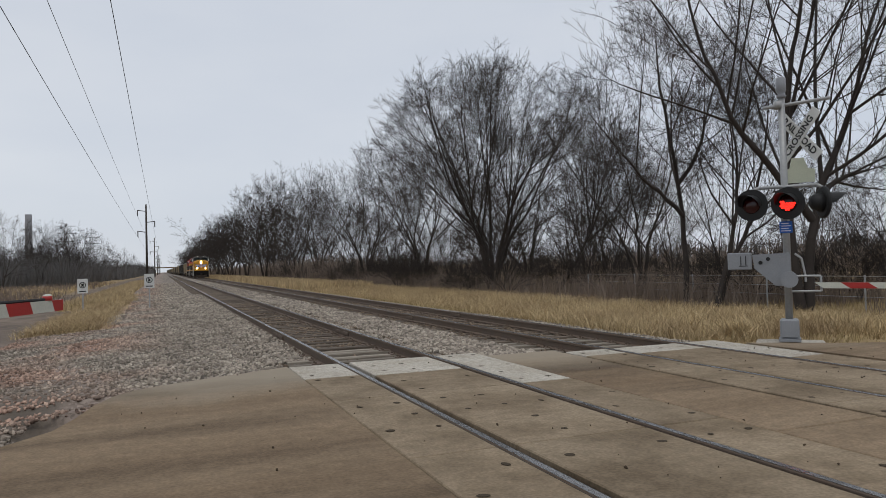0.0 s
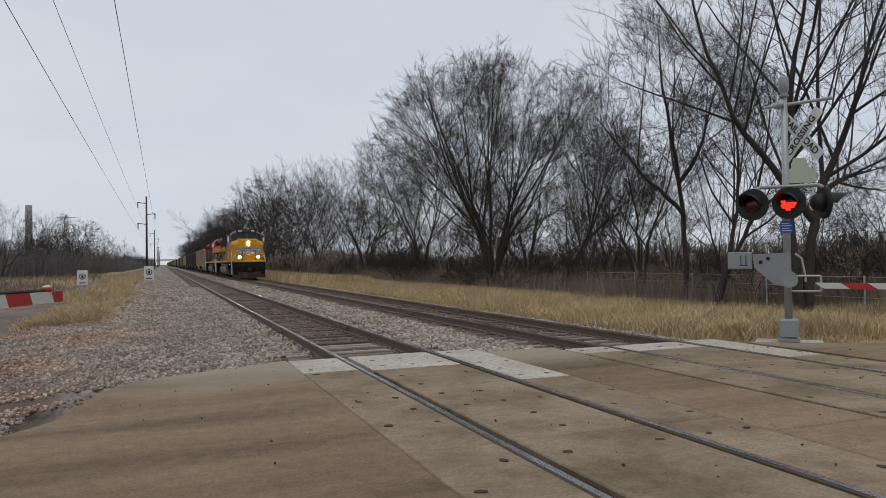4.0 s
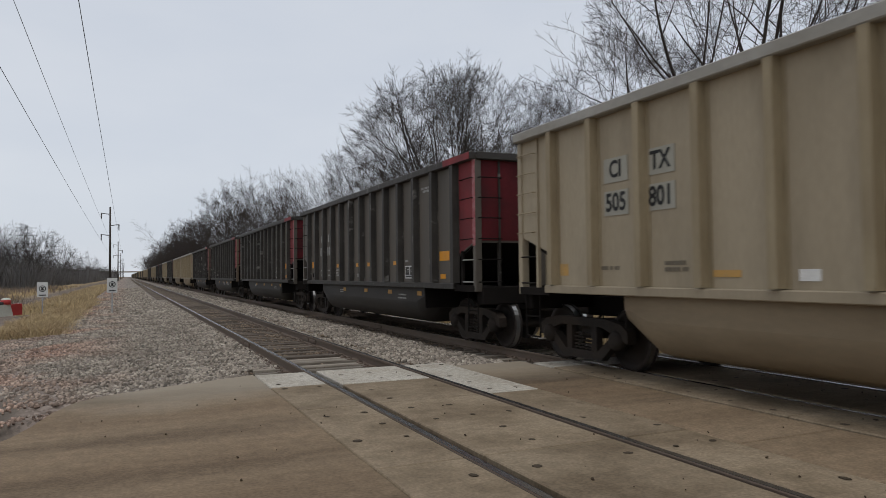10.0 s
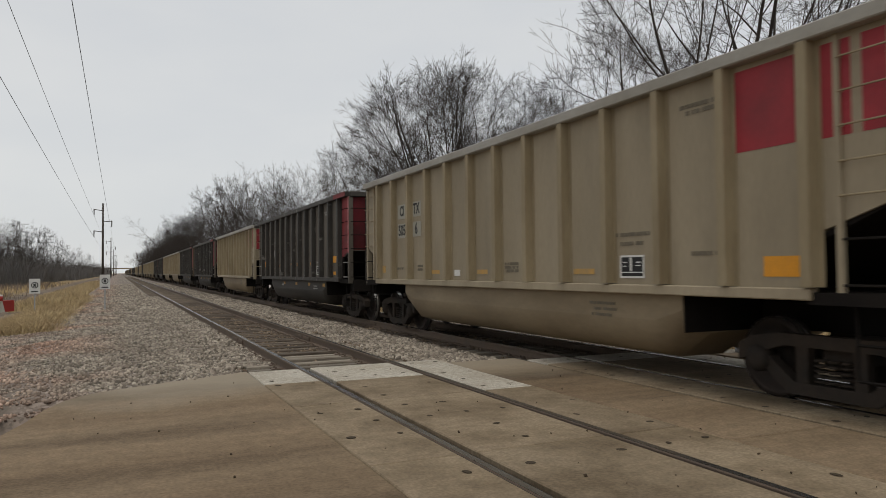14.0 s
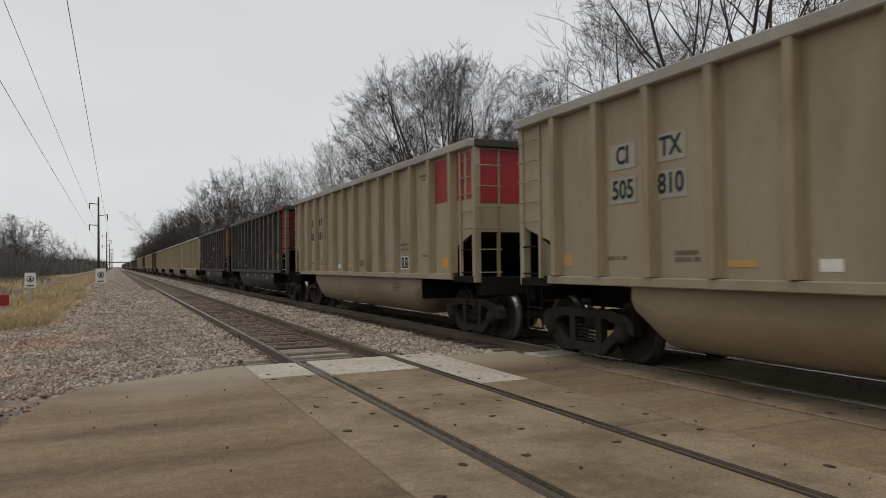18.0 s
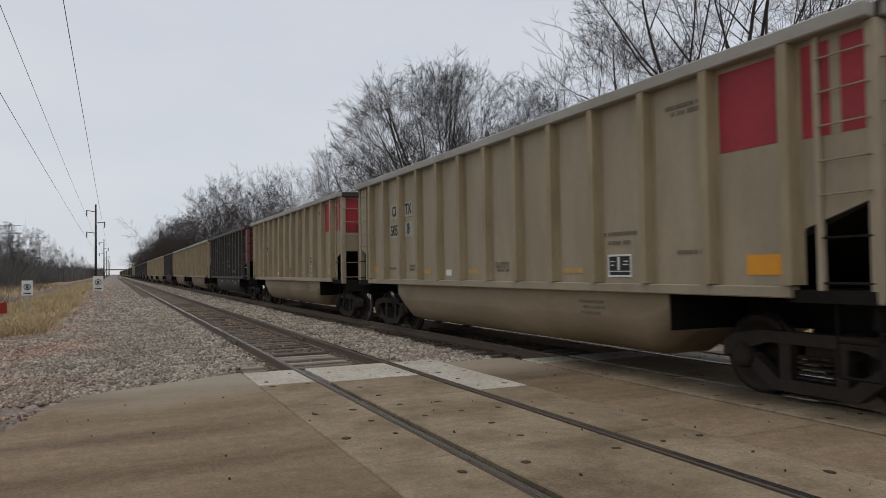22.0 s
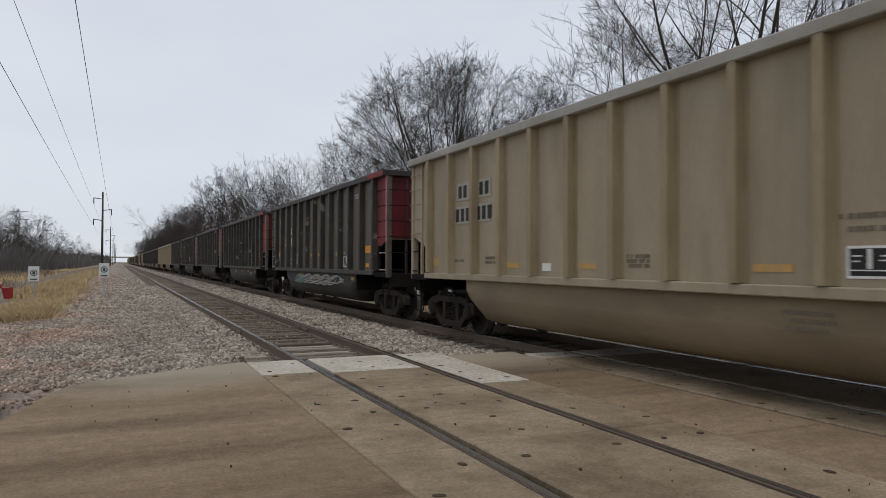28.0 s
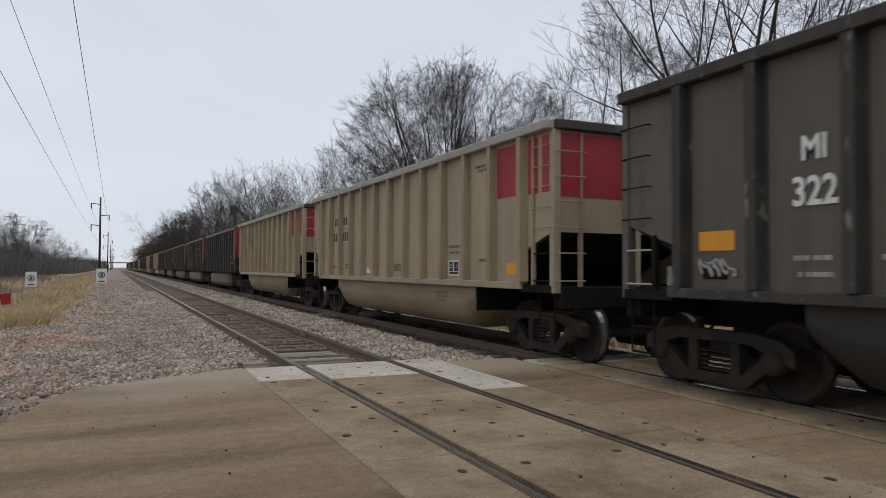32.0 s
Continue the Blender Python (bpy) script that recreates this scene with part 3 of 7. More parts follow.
def build_crossing():
    cross = tagged(thing("crossing_surface"), "concrete level crossing panels with dark lifting holes", "crossing", kind="structure")
    starts = [10.85, 7.83, 5.22, 2.6, -0.02, -2.64, -5.26, -7.9, -10.5]
    if not HOLE_MESH:
        bm = bmesh.new()
        lathe(bm, [(0, 0.058), (0.0015, 0.05)], (0, 0, 0), "z", 10)
        me = bpy.data.meshes.new("lifting_hole")
        bm.to_mesh(me)
        bm.free()
        me.materials.append(HOLE)
        HOLE_MESH.append(me)
    rng = random.Random(4)
    for centre, far_end in ((NEAR, 10.85), (FAR, 10.15)):
        r = GAUGE / 2
        strips = [(centre - r - 0.80, centre - r - 0.05), (centre - r + 0.125, centre + r - 0.105), (centre + r + 0.055, centre + r + 0.74)]
        for s, (x0, x1) in enumerate(strips):
            for k in range(8):
                y1 = min(starts[k], far_end) - 0.006
                y0 = starts[k + 1] + 0.006
                pale = k == 0
                cut = []
                if pale and s == 1:
                    y_mid = y0 + 1.55
                    part("panel", boxed(x0, x1, y0, y_mid - 0.004, -0.25, 0.0 - 0.002, bevel=0.01), PANEL, cross)
                    cut, y0 = [(y0, y_mid)], y_mid
                elif pale and s == 0:
                    y_mid = y0 + 1.7
                    part("panel", boxed(x0, x1, y0, y_mid - 0.004, -0.25, 0.0 - 0.002, bevel=0.01), PANEL, cross)
                    cut, y0 = [(y0, y_mid)], y_mid
                p = part("panel", boxed(x0, x1, y0, y1, -0.25, rng.uniform(-0.003, 0.003), bevel=0.01), PANEL_PALE if pale else PANEL, cross)
                if k < 5:
                    for a, b in [(y0, y1)] + cut:
                        for yy in np.arange(a + 0.28, b - 0.1, 0.62):
                            for f in ((0.2, 0.8) if s != 1 else (0.16, 0.5, 0.84)):
                                if rng.random() < 0.6:
                                    at = pose(x0 + (x1 - x0) * f + rng.uniform(-0.02, 0.02), yy + rng.uniform(-0.04, 0.04), 0.0025, 0, 0, rng.uniform(0, 90)) @ Matrix.Diagonal((rng.uniform(0.35, 0.85), rng.uniform(0.35, 0.85), 1, 1))
                                    piece("lifting_hole", HOLE_MESH[0], None, p, at=at)
        # rubber flangeway fillers beside each rail
        for x in (centre - r, centre + r):
            inner = 1 if x < centre else -1
            bm = boxed(min(x + inner * 0.036, x + inner * 0.12), max(x + inner * 0.036, x + inner * 0.12), -10.5, far_end, -0.25, -0.045)
            box(bm, min(x - inner * 0.036, x - inner * 0.05), max(x - inner * 0.036, x - inner * 0.05), -10.5, far_end, -0.25, -0.012)
            part("flangeway_rubber", bm, RUBBER, cross)


def rail_outline(x):
    h = [(0.07, -0.18), (0.07, -0.165), (0.012, -0.145), (0.010, -0.05), (0.035, -0.04), (0.036, -0.012), (0.03, 0.0)]
    return [(x + a, z) for a, z in h] + [(x - a, z) for a, z in h[::-1]]


def build_tracks():
    rng = random.Random(7)
    tie_me = bpy.data.meshes.new("tie")
    bm = boxed(-1.3, 1.3, -0.115, 0.115, -0.18, 0, bevel=0.012)
    bm.to_mesh(tie_me)
    bm.free()
    pale_me = tie_me.copy()
    tie_me.materials.append(TIE)
    pale_me.materials.append(TIE_PALE)
    plate_me = bpy.data.meshes.new("tie_plate")
    bm = boxed(-0.17, 0.17, -0.1, 0.1, 0, 0.012)
    for sx in (-0.1, 0.1):
        for sy in (-0.06, 0.06):
            box(bm, sx - 0.014, sx + 0.014, sy - 0.014, sy + 0.014, 0.012, 0.04)
    bm.to_mesh(plate_me)
    bm.free()
    plate_me.materials.append(RAIL)
    for name, centre, y0 in (("near_track", NEAR, 11.15), ("far_track", FAR, 10.45)):
        track = tagged(thing(name), "worn steel rails on weathered wooden ties in ballast", "railway track", kind="structure")
        for x in (centre - GAUGE / 2, centre + GAUGE / 2):
            rail = part("rail", prism(bmesh.new(), rail_outline(x), "y", -60, 1500), RAIL, track)
            part("rail_head", boxed(x - 0.031, x + 0.031, -60, 1500, 0.0, 0.003), RAIL_TOP, rail, "polished running surface")
            for yj in (16.4, 17.1) if name == "near_track" else (20.0,):
                part("joint_bar", boxed(x - 0.045, x + 0.045, yj, yj + 0.6, -0.13, -0.05, bevel=0.01), RAIL, rail)
        y = y0
        count = 0
        far_v, far_f = [], []
        while y < 330:
            top = (-0.148 if count < 7 else -0.178) + rng.uniform(-0.012, 0.012)
            if name == "far_track":
                top -= 0.012
            if count < 60:
                t = piece("tie", pale_me if count < 6 else tie_me, None, track, at=pose(centre + rng.uniform(-0.05, 0.05), y, top, rng.uniform(-1, 1), 0, rng.uniform(-1.5, 1.5)))
                if count < 36:
                    for x in (-GAUGE / 2, GAUGE / 2):
                        piece("tie_plate", plate_me, None, t, at=pose(x, 0, 0.0))
            else:
                k = len(far_v)
                far_v += [(centre + a, y + b, c) for c in (-0.3, top) for a, b in ((-1.3, -0.11), (1.3, -0.11), (1.3, 0.11), (-1.3, 0.11))]
                far_f += [(k + 4, k + 5, k + 6, k + 7), (k, k + 1, k + 5, k + 4), (k + 2, k + 3, k + 7, k + 6), (k + 3, k, k + 4, k + 7), (k + 1, k + 2, k + 6, k + 5)]
            y += 0.52 + rng.uniform(-0.02, 0.02)
            count += 1
        tagged(piece("distant_ties", mesh_from("distant_ties", far_v, far_f), TIE, track), kind="stuff")


def stones(name, count, sample, sizes, seed, label, mat=None, level=None):
    """Loose crushed stones scattered over a stretch of ground, all in one mesh."""
    rng = np.random.default_rng(seed)
    # a coarse angular stone: eight corners of a jittered cube
    cube = np.array([(x, y, z) for x in (-1, 1) for y in (-1, 1) for z in (-1, 1)], float)
    quads = np.array([(0, 1, 3, 2), (4, 6, 7, 5), (0, 4, 5, 1), (2, 3, 7, 6), (0, 2, 6, 4), (1, 5, 7, 3)])
    xy = sample(rng, count)
    count = len(xy)
    s = rng.uniform(*sizes, count)
    shape = cube[None] * (0.75 + 0.6 * rng.random((count, 8, 3))) * (0.55 + 0.6 * rng.random((count, 1, 3)))
    q = rng.normal(size=(count, 4))
    q /= np.linalg.norm(q, axis=1, keepdims=True)
    w, x, y, z = q.T
    rot = np.stack([1 - 2 * (y * y + z * z), 2 * (x * y - z * w), 2 * (x * z + y * w), 2 * (x * y + z * w), 1 - 2 * (x * x + z * z), 2 * (y * z - x * w), 2 * (x * z - y * w), 2 * (y * z + x * w), 1 - 2 * (x * x + y * y)], 1).reshape(-1, 3, 3)
    shape = np.einsum("nij,nkj->nki", rot, shape) * s[:, None, None] * 0.5
    zz = np.array([ground_height(a, b) for a, b in xy]) if level is None else np.full(count, level)
    shape += np.concatenate([xy, (zz + s * 0.14)[:, None]], 1)[:, None]
    faces = (quads[None] + 8 * np.arange(count)[:, None, None]).reshape(-1, 4)
    ob = piece(name, mesh_from(name, shape.reshape(-1, 3), faces), mat or STONE_VARIED)
    tagged(ob, label, "gravel", kind="stuff")


def island_material(name="crushed_stone_varied", base=(0.41, 0.375, 0.325), other=(0.24, 0.215, 0.185), pink=True):
    m = material(name, base, other, rough=0.95, scale=1.2, fine=25, amount=1.0, bump=0.1)
    n, l = m.node_tree.nodes, m.node_tree.links
    b = n["Principled BSDF"]
    old = b.inputs["Base Color"].links[0].from_socket
    geo, ramp, mul = n.new("ShaderNodeNewGeometry"), n.new("ShaderNodeValToRGB"), n.new("ShaderNodeMix")
    ramp.color_ramp.elements[0].color, ramp.color_ramp.elements[1].color = (0.42, 0.4, 0.38, 1), (1.45, 1.4, 1.32, 1)
    e = ramp.color_ramp.elements.new(0.55)
    e.color = (0.95, 0.885, 0.83, 1)
    mul.data_type, mul.blend_type = "RGBA", "MULTIPLY"
    mul.inputs[0].default_value = 1
    if pink:
        # grey crushed stone, pinkish in patches away from the track
        tc, sep, patch, edge, side, both, hue = (n.new("ShaderNode" + k) for k in ("TexCoord", "SeparateXYZ", "TexNoise", "MapRange", "MapRange", "Math", "Mix"))
        patch.inputs["Scale"].default_value, patch.inputs["Detail"].default_value = 0.35, 4
        edge.inputs["From Min"].default_value, edge.inputs["From Max"].default_value = 0.4, 0.58
        side.inputs["From Min"].default_value, side.inputs["From Max"].default_value = 0.3, -1.6
        both.operation = "MULTIPLY"
        hue.data_type, hue.blend_type = "RGBA", "MULTIPLY"
        hue.inputs[7].default_value = (1.16, 0.9, 0.84, 1)
        l.new(tc.outputs["Object"], patch.inputs["Vector"])
        l.new(tc.outputs["Object"], sep.inputs[0])
        l.new(patch.outputs["Fac"], edge.inputs["Value"])
        l.new(sep.outputs["X"], side.inputs["Value"])
        l.new(edge.outputs[0], both.inputs[0])
        l.new(side.outputs[0], both.inputs[1])
        l.new(both.outputs[0], hue.inputs[0])
        l.new(old, hue.inputs[6])
        old = hue.outputs[2]
    l.new(geo.outputs["Random Per Island"], ramp.inputs[0])
    l.new(old, mul.inputs[6])
    l.new(ramp.outputs[0], mul.inputs[7])
    l.new(mul.outputs[2], b.inputs["Base Color"])
    return m


STONE_VARIED = island_material()
STONE_BROWN = island_material("brown_crushed_stone", (0.25, 0.2, 0.15), (0.14, 0.11, 0.085), False)
GRIT = material("dark_grit", (0.06, 0.043, 0.03), (0.11, 0.08, 0.05), rough=0.95, scale=3, amount=1.0, bump=0)


def build_stones():
    def shoulder(rng, n):
        y = 7.3 + 30 * rng.random(n) ** 1.7
        x = -4.2 + 6.1 * rng.random(n)
        keep = (y > 10.95) | (x < -0.8 - 0.1 * (10 - y)) & (y > 7.6) | ((x < 1.6) & (y > 10.75 - 0.45 * np.maximum(1.7 - x, 0) ** 1.15) & (x > -0.6) & (y > 9.6))
        keep &= ~((x > 1.9) & (y < 11))
        keep &= ~((x < -0.9) & (y < 13.5 + 1.5 * np.sin(3 * x)) & (rng.random(n) < 0.5))
        return np.stack([x, y], 1)[keep]

    def middle(rng, n):
        y = 10.55 + 24 * rng.random(n) ** 1.5
        x = 4.75 + 1.5 * rng.random(n)
        return np.stack([x, y], 1)

    def cribs(rng, n):
        y = 11.4 + 26 * rng.random(n) ** 0.8
        x = np.where(rng.random(n) < 0.55, NEAR, FAR) + rng.uniform(-1.45, 1.45, n)
        keep = ((y > 11.1) | (x > 6)) & (np.abs(np.abs(x - NEAR) - 0.75) > 0.09) & (np.abs(np.abs(x - FAR) - 0.75) > 0.09)
        return np.stack([x, y], 1)[keep]

    def right(rng, n):
        y = 9.6 + 14 * rng.random(n) ** 1.5
        x = 9.3 + 1.5 * rng.random(n) ** 1.6
        return np.stack([x, y], 1)

    stones("shoulder_gravel", 46000, shoulder, (0.018, 0.052), 1, "loose pinkish grey crushed stone beside the track")
    def far_side(rng, n):
        y = 30 + 85 * rng.random(n) ** 1.5
        x = np.where(rng.random(n) < 0.7, -2.2 + 4.0 * rng.random(n), 4.7 + 1.6 * rng.random(n))
        return np.stack([x, y], 1)

    def litter(rng, n):
        y = 1.5 + 9.0 * rng.random(n)
        x = -2.0 + 14 * rng.random(n) ** 1.2
        keep = (x > -0.55 + 0.0 * y) | (y < 6.5)
        return np.stack([x, y], 1)[keep]

    stones("far_gravel", 16000, far_side, (0.05, 0.1), 6, "coarse crushed stone along the distant track")
    def tie_ends(rng, n):
        y = 12.7 + 40 * rng.random(n) ** 1.4
        x = np.where(rng.random(n) < 0.6, 1.7 + 0.78 * rng.random(n), 4.12 + 0.7 * rng.random(n))
        return np.stack([x, y], 1)

    stones("shoulder_edge", 9000, tie_ends, (0.03, 0.065), 9, "crushed stone heaped over the tie ends", None, -0.18)
    stones("road_grit", 170, litter, (0.006, 0.018), 8, "small dark grit and leaf scraps on the road", GRIT, 0.006)
    stones("middle_ballast", 12000, middle, (0.03, 0.075), 2, "pale crushed stone heaped between the two tracks")
    stones("crib_ballast", 17000, cribs, (0.025, 0.055), 3, "brownish crushed stone between the wooden ties", STONE_BROWN)
    stones("verge_gravel", 2500, right, (0.02, 0.055), 5, "crushed stone at the grass edge")


build_ground()
build_road()
# ---- coal cars ----
CAR = 16.18
HALF = 7.215
TOP, SILL = 3.76, 1.21
KNEE, LOW, HIGH = 0.9, 1.77, 2.06
RIBS_TAN = [-6.37 + 1.044 * k for k in range(13)]
RIBS_DARK = [-6.38, -5.31, -4.24] + [-3.21 + 1.028 * k for k in range(6)] + [2.94, 3.98, 5.08, 6.16]


def wheelset(parent, y, r, half_gauge=0.7175, mat=WHEEL, axle_r=0.085):
    bm = bmesh.new()
    rod(bm, (-0.95, y, r), (0.95, y, r), axle_r, 10)
    axle = part("axle", bm, TRUCK, parent)
    for side in (-1, 1):
        bm = bmesh.new()
        x = side * half_gauge
        prof = [(x - side * 0.03, r + 0.026), (x - side * 0.002, r + 0.026), (x + side * 0.008, r + 0.004), (x + side * 0.098, r - 0.002), (x + side * 0.1, r - 0.075), (x + side * 0.055, r - 0.1), (x + side * 0.05, 0.18), (x + side * 0.095, 0.15), (x + side * 0.1, 0.0001)]
        lathe(bm, [(a, b) for a, b in prof], (0, y, r), "x", 28)
        part("wheel", bm, mat, axle)
        bm = bmesh.new()
        ring = [(x + side * 0.012, r + 0.0045), (x + side * 0.097, r + 0.001)]
        for k in range(28):
            a0, a1 = 2 * math.pi * k / 28, 2 * math.pi * (k + 1) / 28
            q = [bm.verts.new((sx, y + rr * math.cos(a), r + rr * math.sin(a))) for (sx, rr), a in ((ring[0], a0), (ring[1], a0), (ring[1], a1), (ring[0], a1))]
            bm.faces.new(q).smooth = True
        part("tread", bm, TREAD, axle, "polished wheel tread")


def car_truck(parent, y):
    truck = part("truck", boxed(-0.95, 0.95, y - 0.2, y + 0.2, 0.42, 0.72, bevel=0.04), TRUCK, parent, "cast steel three-piece truck")
    for s in (-1, 1):
        x0, x1 = (s * 0.93, s * 1.09)
        lo, hi = min(x0, x1), max(x0, x1)
        bm = bmesh.new()
        # outer ring with three windows, as top chord, bottom chord, columns and pedestals
        prism(bm, [(y + a, b) for a, b in [(-1.16, 0.42), (-1.16, 0.60), (-1.0, 0.70), (-0.62, 0.76), (0.62, 0.76), (1.0, 0.70), (1.16, 0.60), (1.16, 0.42), (0.9, 0.52), (0.55, 0.63), (-0.55, 0.63), (-0.9, 0.52)]], "x", lo, hi)
        prism(bm, [(y + a, b) for a, b in [(-1.0, 0.52), (-0.82, 0.55), (-0.42, 0.25), (0.42, 0.25), (0.82, 0.55), (1.0, 0.52), (0.5, 0.12), (-0.5, 0.12)]], "x", lo + 0.01, hi - 0.01)
        for c in (-0.33, 0.33):
            box(bm, lo + 0.02, hi - 0.02, y + c - 0.07, y + c + 0.07, 0.22, 0.66)
        part("side_frame", bm, TRUCK, truck)
        bm = bmesh.new()
        for c in (-0.15, 0.0, 0.15):
            for k in range(5):
                lathe(bm, [(0.27 + k * 0.055, 0.066), (0.295 + k * 0.055, 0.066)], (s * 1.0, y + c, 0), "z", 8)
        tagged(part("spring_nest", bm, TRUCK, truck), kind="stuff")
        for a in (-0.89, 0.89):
            bm = lathe(bmesh.new(), [(s * 0.92, 0.15), (s * 1.1, 0.15), (s * 1.14, 0.12), (s * 1.16, 0.05)], (0, y + a, 0.457), "x", 14)
            part("bearing", bm, TRUCK, truck)
    for a in (-0.89, 0.89):
        wheelset(truck, y + a, 0.457)
    return truck


def side_outline(x_end=HALF):
    return [(-x_end + KNEE, SILL), (x_end - KNEE, SILL), (x_end - KNEE, LOW), (x_end - 0.04, HIGH), (x_end - 0.04, TOP), (-x_end + 0.04, TOP), (-x_end + 0.04, HIGH), (-x_end + KNEE, LOW)]


def coal_car(kind):
    """A rotary-dump coal gondola with twin tubs, its marked end towards -y."""
    tan = kind == "tan"
    body, rib_mat, red = (TAN, TAN_RIB, RED) if tan else ({"brown": DARK_BROWN, "grey": DARK_GREY}.get(kind, DARK), DARK_RIB, RED_DULL)
    car = thing("coal_car")
    W = 1.52
    for s in (-1, 1):
        bm = bmesh.new()
        prism(bm, side_outline(), "x", min(s * W, s * (W - 0.03)), max(s * W, s * (W - 0.03)))
        part("side_sheet", bm, body, car)
        part("top_chord", boxed(min(s * (W - 0.03), s * (W + 0.14)), max(s * (W - 0.03), s * (W + 0.14)), -HALF - 0.03, HALF + 0.03, TOP - 0.1, TOP + 0.05, bevel=0.015), TAN_CHORD if tan else DARK_RIB, car)
        part("side_sill", boxed(min(s * (W - 0.05), s * (W + 0.09)), max(s * (W - 0.05), s * (W + 0.09)), -HALF + KNEE - 0.06, HALF - KNEE + 0.06, SILL - 0.06, SILL + 0.06, bevel=0.012), body if tan else DARK_RIB, car)
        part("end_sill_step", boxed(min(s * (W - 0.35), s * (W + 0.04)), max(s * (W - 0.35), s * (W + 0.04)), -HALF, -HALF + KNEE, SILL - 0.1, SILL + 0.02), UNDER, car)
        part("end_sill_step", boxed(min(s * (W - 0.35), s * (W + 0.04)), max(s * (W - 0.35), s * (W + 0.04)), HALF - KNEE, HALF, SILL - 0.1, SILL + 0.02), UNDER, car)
        far_ribs = bmesh.new()
        for y in RIBS_TAN if tan else RIBS_DARK:
            w = 0.075 if tan else 0.085
            bm = bmesh.new() if s < 0 else far_ribs
            prism(bm, [(s * W, y - w - 0.045), (s * (W + 0.012), y - w - 0.045), (s * (W + 0.012), y - w), (s * (W + 0.13), y - w + 0.018), (s * (W + 0.13), y + w - 0.018), (s * (W + 0.012), y + w), (s * (W + 0.012), y + w + 0.045), (s * W, y + w + 0.045)], "z", SILL + 0.07, TOP - 0.1)
            if s < 0:
                part("rib", bm, rib_mat, car)
        if s > 0:
            part("ribs_beyond", far_ribs, rib_mat, car)
        else:
            far_ribs.free()
        for e in (-1, 1):
            y = e * HALF
            part("corner_post", boxed(min(s * (W - 0.11), s * (W + 0.03)), max(s * (W - 0.11), s * (W + 0.03)), y - 0.06, y + 0.06, SILL - 0.1, TOP - 0.1, bevel=0.012), body, car)
            if s < 0:
                for z in (2.13, 2.45, 2.78, 3.1, 3.42) if tan else (2.13, 2.53, 2.92, 3.31):
                    y1 = y - e * 0.5
                    bm = pipe(bmesh.new(), [(s * (W + 0.02), y1, z), (s * (W + 0.09), y1, z), (s * (W + 0.09), y - e * 0.02, z), (s * (W + 0.02), y - e * 0.02, z)], 0.01, 5)
                    part("rung", bm, TAN_RIB if tan else UNDER, car)
                for z in (1.3, 1.73):
                    part("rung", pipe(bmesh.new(), [(s * (W + 0.02), y - e * 0.55, z), (s * (W + 0.02), y - e * 0.02, z)], 0.014, 5), UNDER if tan else WHITE_OLD, car)
                for z in (1.3, 1.73, 2.13, 2.53, 2.92, 3.31) if e < 0 else (2.1, 2.8):
                    bm = pipe(bmesh.new(), [(s * (W - 0.04), y + e * 0.06, z), (s * (W - 0.04), y + e * 0.13, z), (s * (W - 0.52), y + e * 0.13, z), (s * (W - 0.52), y + e * 0.05, z)], 0.012, 5)
                    part("rung", bm, TAN_RIB if tan else UNDER, car)
            part("ladder_stile", boxed(min(s * (W - 0.54), s * (W - 0.5)), max(s * (W - 0.54), s * (W - 0.5)), y - 0.03, y + 0.055, SILL, TOP - 0.1), TAN_RIB if tan else DARK_RIB, car)
            part("side_stile", boxed(min(s * (W - 0.02), s * (W + 0.035)), max(s * (W - 0.02), s * (W + 0.035)), y - e * 0.55 - 0.03, y - e * 0.55 + 0.03, SILL, TOP - 0.1 if tan else SILL + 0.7), body if tan else UNDER, car)
            bm = bmesh.new()
            pipe(bm, [(s * (W - 0.06), y - e * 0.04, SILL - 0.1), (s * (W - 0.06), y - e * 0.04, 0.42), (s * (W - 0.06), y - e * 0.46, 0.42), (s * (W - 0.06), y - e * 0.46, SILL - 0.1)], 0.016, 5)
            pipe(bm, [(s * (W - 0.06), y - e * 0.04, 0.75), (s * (W - 0.06), y - e * 0.46, 0.75)], 0.016, 5)
            part("sill_step", bm, UNDER, car)
    for e in (-1, 1):
        y = e * HALF
        part("end_sheet", boxed(-W + 0.02, W - 0.02, min(y, y - e * 0.03), max(y, y - e * 0.03), HIGH, TOP), body, car)
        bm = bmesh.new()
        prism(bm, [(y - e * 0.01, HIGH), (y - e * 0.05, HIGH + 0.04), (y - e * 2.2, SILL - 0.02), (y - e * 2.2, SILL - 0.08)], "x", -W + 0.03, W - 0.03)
        # sloping sheet below the end, in the near-black of the underframe
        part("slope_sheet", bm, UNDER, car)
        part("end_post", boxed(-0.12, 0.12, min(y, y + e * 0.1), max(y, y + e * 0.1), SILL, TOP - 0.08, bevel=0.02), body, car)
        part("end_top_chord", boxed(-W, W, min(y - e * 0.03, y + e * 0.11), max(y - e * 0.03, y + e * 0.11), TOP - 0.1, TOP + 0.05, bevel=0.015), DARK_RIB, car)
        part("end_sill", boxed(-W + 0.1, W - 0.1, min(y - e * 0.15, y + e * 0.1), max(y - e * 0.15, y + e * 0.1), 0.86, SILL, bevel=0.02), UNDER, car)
        bm = boxed(-0.16, 0.16, min(y, y + e * 0.62), max(y, y + e * 0.62), 0.72, 1.0, bevel=0.04)
        box(bm, -0.2, 0.14, min(y + e * 0.55, y + e * 0.83), max(y + e * 0.55, y + e * 0.83), 0.7, 1.02, bevel=0.05)
        part("coupler", bm, TRUCK, car)
